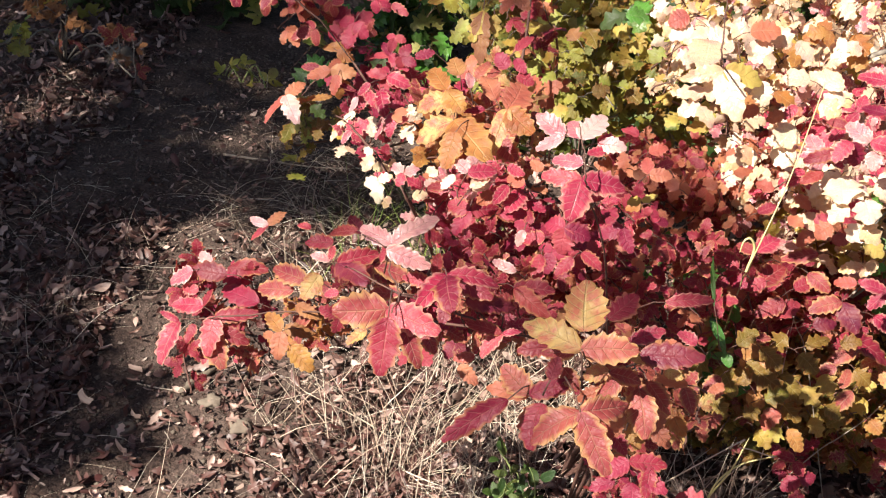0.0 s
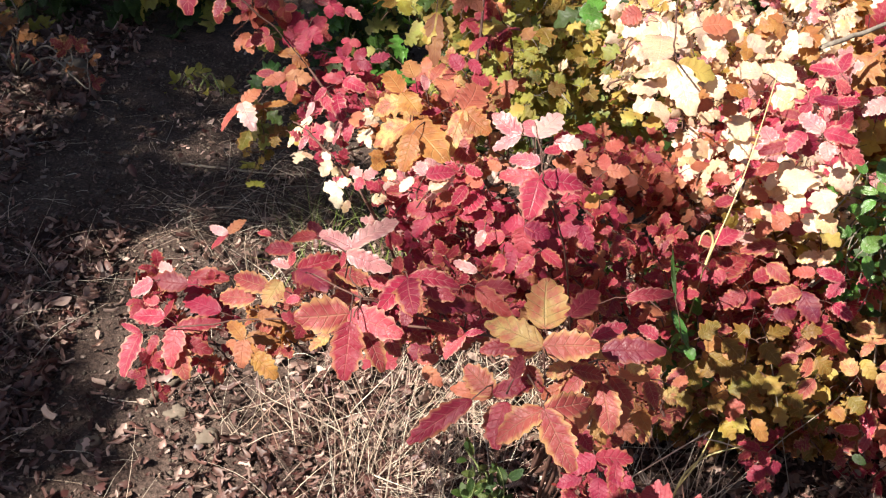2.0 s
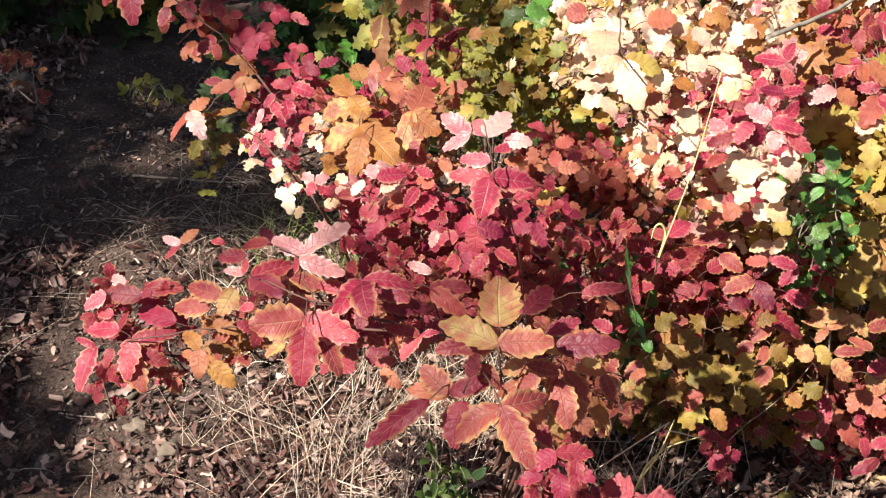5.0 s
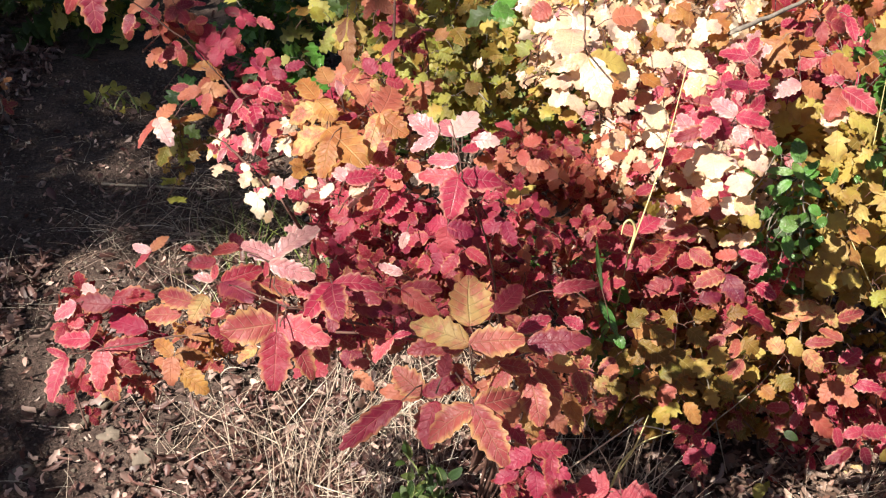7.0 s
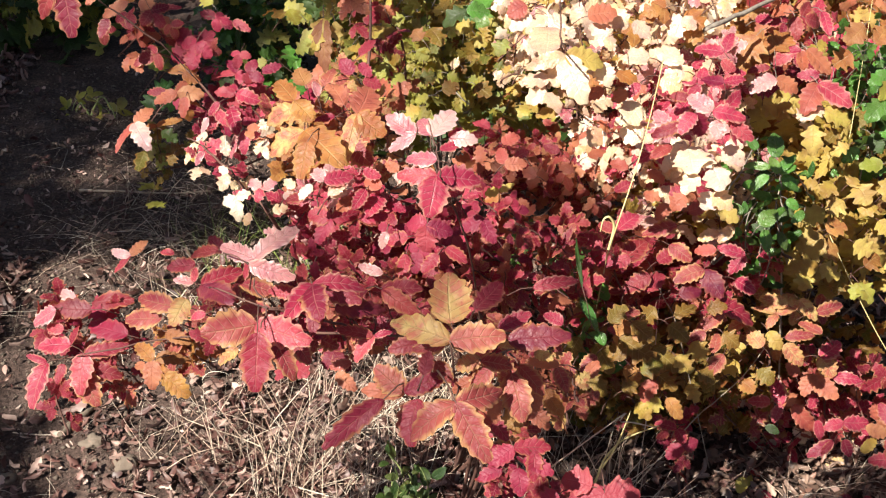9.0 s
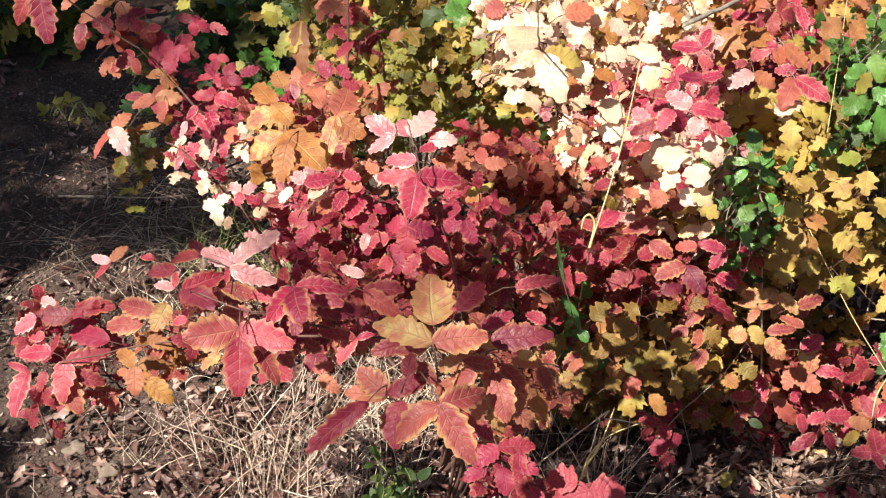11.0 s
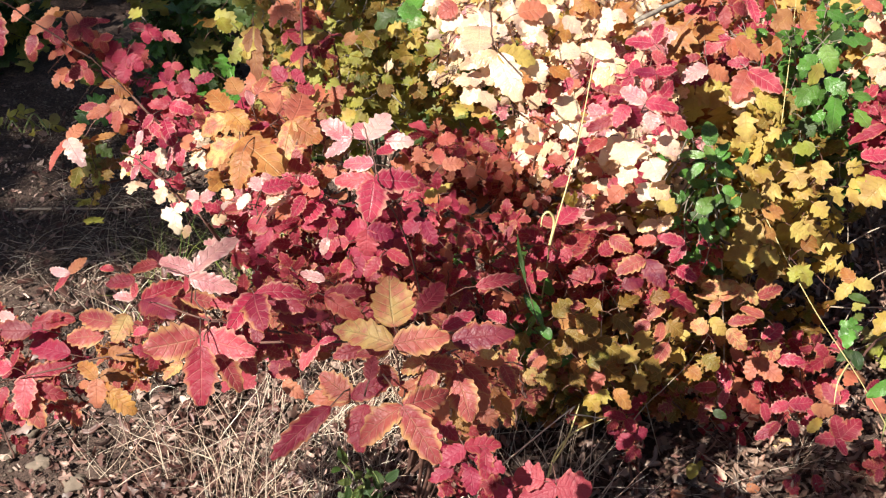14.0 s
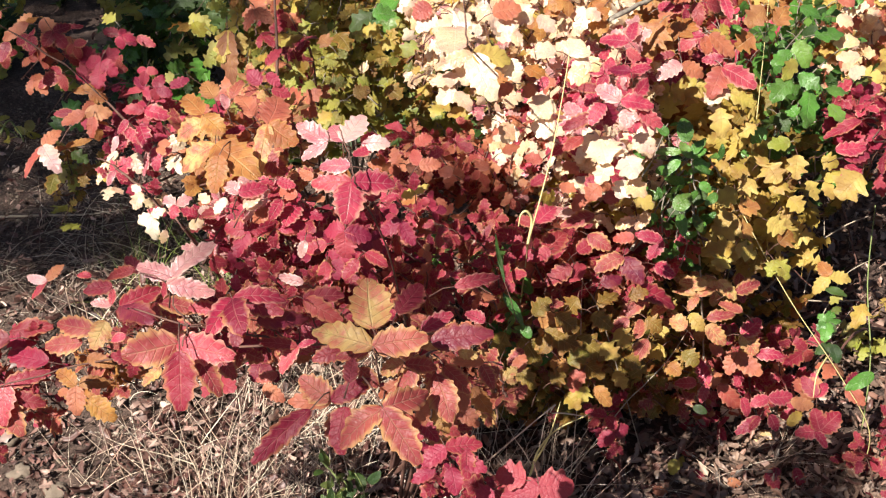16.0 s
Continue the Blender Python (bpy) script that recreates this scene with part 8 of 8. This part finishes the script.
oak.bough((-5.733, 1.025, 5.711), 0.50, 1.0)
oak.bough((-4.956, 1.242, 5.362), 0.50, 1.0)
oak.bough((-5.000, 0.688, 6.253), 0.50, 1.0)
oak.bough((-4.167, 0.971, 5.836), 0.50, 1.0)
oak.bough((-3.739, 0.873, 6.032), 0.50, 1.0)
oak.bough((-4.364, -1.560, 6.885), 0.08, 0.5)
oak.bough((-3.735, -1.167, 6.113), 0.10, 0.45)
oak.bough((-3.675, -1.245, 6.159), 0.07, 0.5)
oak.bough((-4.596, -2.035, 7.068), 0.06, 0.5)
oak.bough((-4.166, -1.099, 5.785), 0.15, 1)
oak.bough((-3.684, -1.978, 6.457), 0.08, 0.3)
oak.bough((-3.829, -1.984, 6.565), 0.05, 0.4)
oak.bough((-4.778, -0.686, 6.548), 0.20, 0.8)
oak.bough((-3.517, -2.541, 6.508), 0.08, 0.8)
oak.bough((-3.507, -2.412, 6.445), 0.07, 0.5)
oak.bough((-5.477, -0.615, 6.258), 0.22, 0.6)
oak.bough((-5.351, -0.868, 6.184), 0.20, 0.6)
oak.bough((-3.892, -2.230, 6.304), 0.08, 1.4)
oak.bough((-3.821, -2.312, 6.300), 0.05, 1.4)
oak.grow()

# second unseen tree, added to keep sky light off the far path
far_shade_oak = ShadeTree((-4.4, 4.6), 32, "unseen green oak tree added to darken the far path", (0.3, 0.1, 2.2))
far_shade_oak.bough((-3.0, 3.6, 3.0), 0.8, 0.45)
far_shade_oak.bough((-2.4, 4.4, 2.9), 0.8, 0.45)
far_shade_oak.bough((-1.5, 5.0, 2.8), 0.8, 0.45)
far_shade_oak.bough((-0.6, 5.3, 2.8), 0.8, 0.45)
far_shade_oak.bough((0.4, 5.5, 2.9), 0.8, 0.45)
far_shade_oak.bough((-3.2, 4.6, 1.9), 0.6, 0.45)
far_shade_oak.bough((-2.2, 5.5, 1.9), 0.7, 0.45)
far_shade_oak.bough((-1.5, 4.2, 3.5), 0.7, 0.45)
far_shade_oak.bough((1.3, 5.3, 2.8), 0.7, 0.45)
far_shade_oak.grow()

# ---- stalks, twigs and stones ----
stalk("tall yellowing grass stalk with a curled blade", [(0.255, 1.557, 0.510), (0.226, 1.352, 0.689), (0.254, 1.379, 0.783), (0.274, 1.419, 0.842), (0.291, 1.458, 0.901)], 0.0012, 0.0006, CULM, [[(0.223, 1.341, 0.692), (0.229, 1.349, 0.721), (0.222, 1.348, 0.737), (0.214, 1.346, 0.734), (0.210, 1.338, 0.722)]], 0.6)
stalk("leaning dry grass stalk bending to the ground", [(0.614, 1.799, 0.512), (0.636, 1.715, 0.477), (0.666, 1.653, 0.421), (0.711, 1.603, 0.346), (0.782, 1.557, 0.242), (0.847, 1.538, 0.124)], 0.0006, 0.0010, CULM, [[(0.760, 1.565, 0.272), (0.727, 1.519, 0.276), (0.718, 1.499, 0.246)]], 0.02)
stalk("thin dry forb stem before the olive shrub", [(0.394, 1.623, 0.341), (0.367, 1.638, 0.398), (0.343, 1.660, 0.449), (0.325, 1.673, 0.467)], 0.0009, 0.0006, TWIG, [], 0.35)
stalk("thin straw-coloured stem before the olive shrub", [(0.348, 1.567, 0.258), (0.351, 1.582, 0.316), (0.356, 1.615, 0.382), (0.362, 1.642, 0.423)], 0.0008, 0.0005, STRAW, [], 0.25)
stalk("yellow-green grass shoot bent over the litter", [(0.247, 1.418, 0.215), (0.259, 1.422, 0.256), (0.287, 1.430, 0.286), (0.339, 1.441, 0.302)], 0.0022, 0.0009, CULM, [[(0.250, 1.423, 0.222), (0.272, 1.410, 0.293), (0.293, 1.438, 0.335)]], 0.02)
stalk("slender purple-brown seed stem in the litter", [(0.397, 1.499, 0.246), (0.442, 1.522, 0.279), (0.486, 1.544, 0.312), (0.527, 1.585, 0.337)], 0.001, 0.0006, TWIG, [], 0.02)
stalk("slender dry stem rising beside the yellow shrub", [(0.702, 1.879, 0.452), (0.741, 1.983, 0.606), (0.788, 2.129, 0.733)], 0.0008, 0.0005, CULM, [], 0.4)
stalk("dry stem standing in the evergreen shrub", [(0.576, 1.726, 0.403), (0.561, 1.756, 0.484), (0.571, 1.782, 0.522)], 0.0018, 0.001, TWIG, [], 0.3)
stalk("bare pale forked twig in the path side", [(-0.663, 2.096, 0.147), (-0.670, 2.073, 0.203), (-0.673, 2.086, 0.221)], 0.0012, 0.0006, TWIG, [], 0.02)
stalk("dry twig fork under the small leaves", [(-0.424, 1.586, 0.463), (-0.417, 1.545, 0.529), (-0.419, 1.490, 0.591)], 0.0012, 0.0007, TWIG, [], 0.02)
stalk("pale dry stem under the small leaves", [(-0.428, 1.564, 0.485), (-0.426, 1.561, 0.517), (-0.427, 1.571, 0.531)], 0.001, 0.0006, STRAW, [], 0.02)
stalk("thin green stem standing in yellow leaves", [(0.898, 1.682, 0.159), (0.903, 1.759, 0.273), (0.927, 1.835, 0.387)], 0.0016, 0.0008, STEM_GREEN, [], 0.02)
stalk("bare grey twig lying across the dark gap", [(0.801, 1.836, 0.189), (0.864, 1.829, 0.184), (0.941, 1.819, 0.177)], 0.0016, 0.001, TWIG, [], 0.1)
stalk("grey dead twig slanting in the dark gap", [(0.831, 1.917, 0.222), (0.877, 1.931, 0.248), (0.932, 1.945, 0.273), (0.976, 1.951, 0.286)], 0.0018, 0.001, TWIG, [], 0.1)
stalk("forked grey dead twig behind yellow leaves", [(0.833, 1.863, 0.142), (0.853, 1.897, 0.195), (0.886, 1.931, 0.247), (0.891, 1.957, 0.287)], 0.0016, 0.0008, TWIG, [], 0.1)
stalk("thin dry stem crossing the dark gap", [(0.874, 1.844, 0.153), (0.914, 1.876, 0.205), (0.974, 1.890, 0.231)], 0.0012, 0.0007, TWIG, [], 0.1)
stalk("dry grass stalk slanting over the litter", [(0.213, 1.262, 0.448), (0.248, 1.270, 0.463), (0.293, 1.264, 0.458)], 0.0012, 0.0007, STRAW, [], 0.1)
ground_twig("twig", "long pale dry twig lying on the shaded path", [(-0.871, 2.672), (-0.752, 2.664), (-0.626, 2.656), (-0.503, 2.666)], 0.0035, 0.0016, TWIG)
ground_twig("stick", "dark broken stick half buried in soil", [(-0.678, 1.718), (-0.664, 1.756), (-0.644, 1.790), (-0.634, 1.822)], 0.008, 0.004, ROOT)
ground_twig("twig", "straight straw-coloured stalk on soil", [(-0.776, 1.751), (-0.728, 1.739), (-0.681, 1.730)], 0.0016, 0.001, STRAW)
ground_twig("twig", "short pale stalk lying on soil", [(-0.698, 1.790), (-0.658, 1.798)], 0.0016, 0.001, STRAW)
ground_twig("root", "bent brown root in leaf litter", [(-0.577, 1.803), (-0.564, 1.748), (-0.544, 1.711), (-0.526, 1.693)], 0.004, 0.002, ROOT)
ground_twig("twig", "pale curved twig in leaf litter", [(-0.196, 1.726), (-0.165, 1.732), (-0.133, 1.718), (-0.119, 1.702)], 0.004, 0.003, TWIG)
ground_twig("twig", "pale stalk across the dry grass", [(-0.399, 1.971), (-0.289, 1.885), (-0.198, 1.832)], 0.0016, 0.001, STRAW)
ground_twig("twig", "thin dry twig in shaded soil", [(-1.153, 2.492), (-0.974, 2.374), (-0.905, 2.307)], 0.0016, 0.001, TWIG)
ground_twig("twig", "thin arched dry stem on the shaded path", [(-0.659, 2.606), (-0.731, 2.562), (-0.761, 2.480), (-0.777, 2.374)], 0.0015, 0.001, TWIG)
ground_twig("branch", "grey broken branch on the verge", [(-1.524, 3.158), (-1.385, 3.025), (-1.304, 2.870), (-1.313, 2.726)], 0.003, 0.0015, TWIG)
ground_stone("small pale stone on the shaded path", (-1.228, 3.058), 0.021, STONE, 3)
ground_stone("small pale stone on the shaded path", (-1.136, 2.946), 0.013, STONE, 4)
ground_stone("brown crumbling clod of earth", (-0.615, 1.702), 0.039, CRUMB, 5)
ground_stone("brown crumbling clod of earth", (-0.548, 1.650), 0.040, CRUMB, 6)
ground_stone("curled brown clod on the path", (-0.761, 1.624), 0.040, CRUMB, 7)
ground_stone("flat dark stone on the shaded path", (-1.354, 3.264), 0.096, CRUMB, 8)
ground_stone("grey clod of earth on soil", (-0.745, 2.007), 0.018, CRUMB, 9)
ground_stone("grey clod of earth on soil", (-0.877, 2.201), 0.022, CRUMB, 10)
for plant in SHRUBS:
    plant.finish()
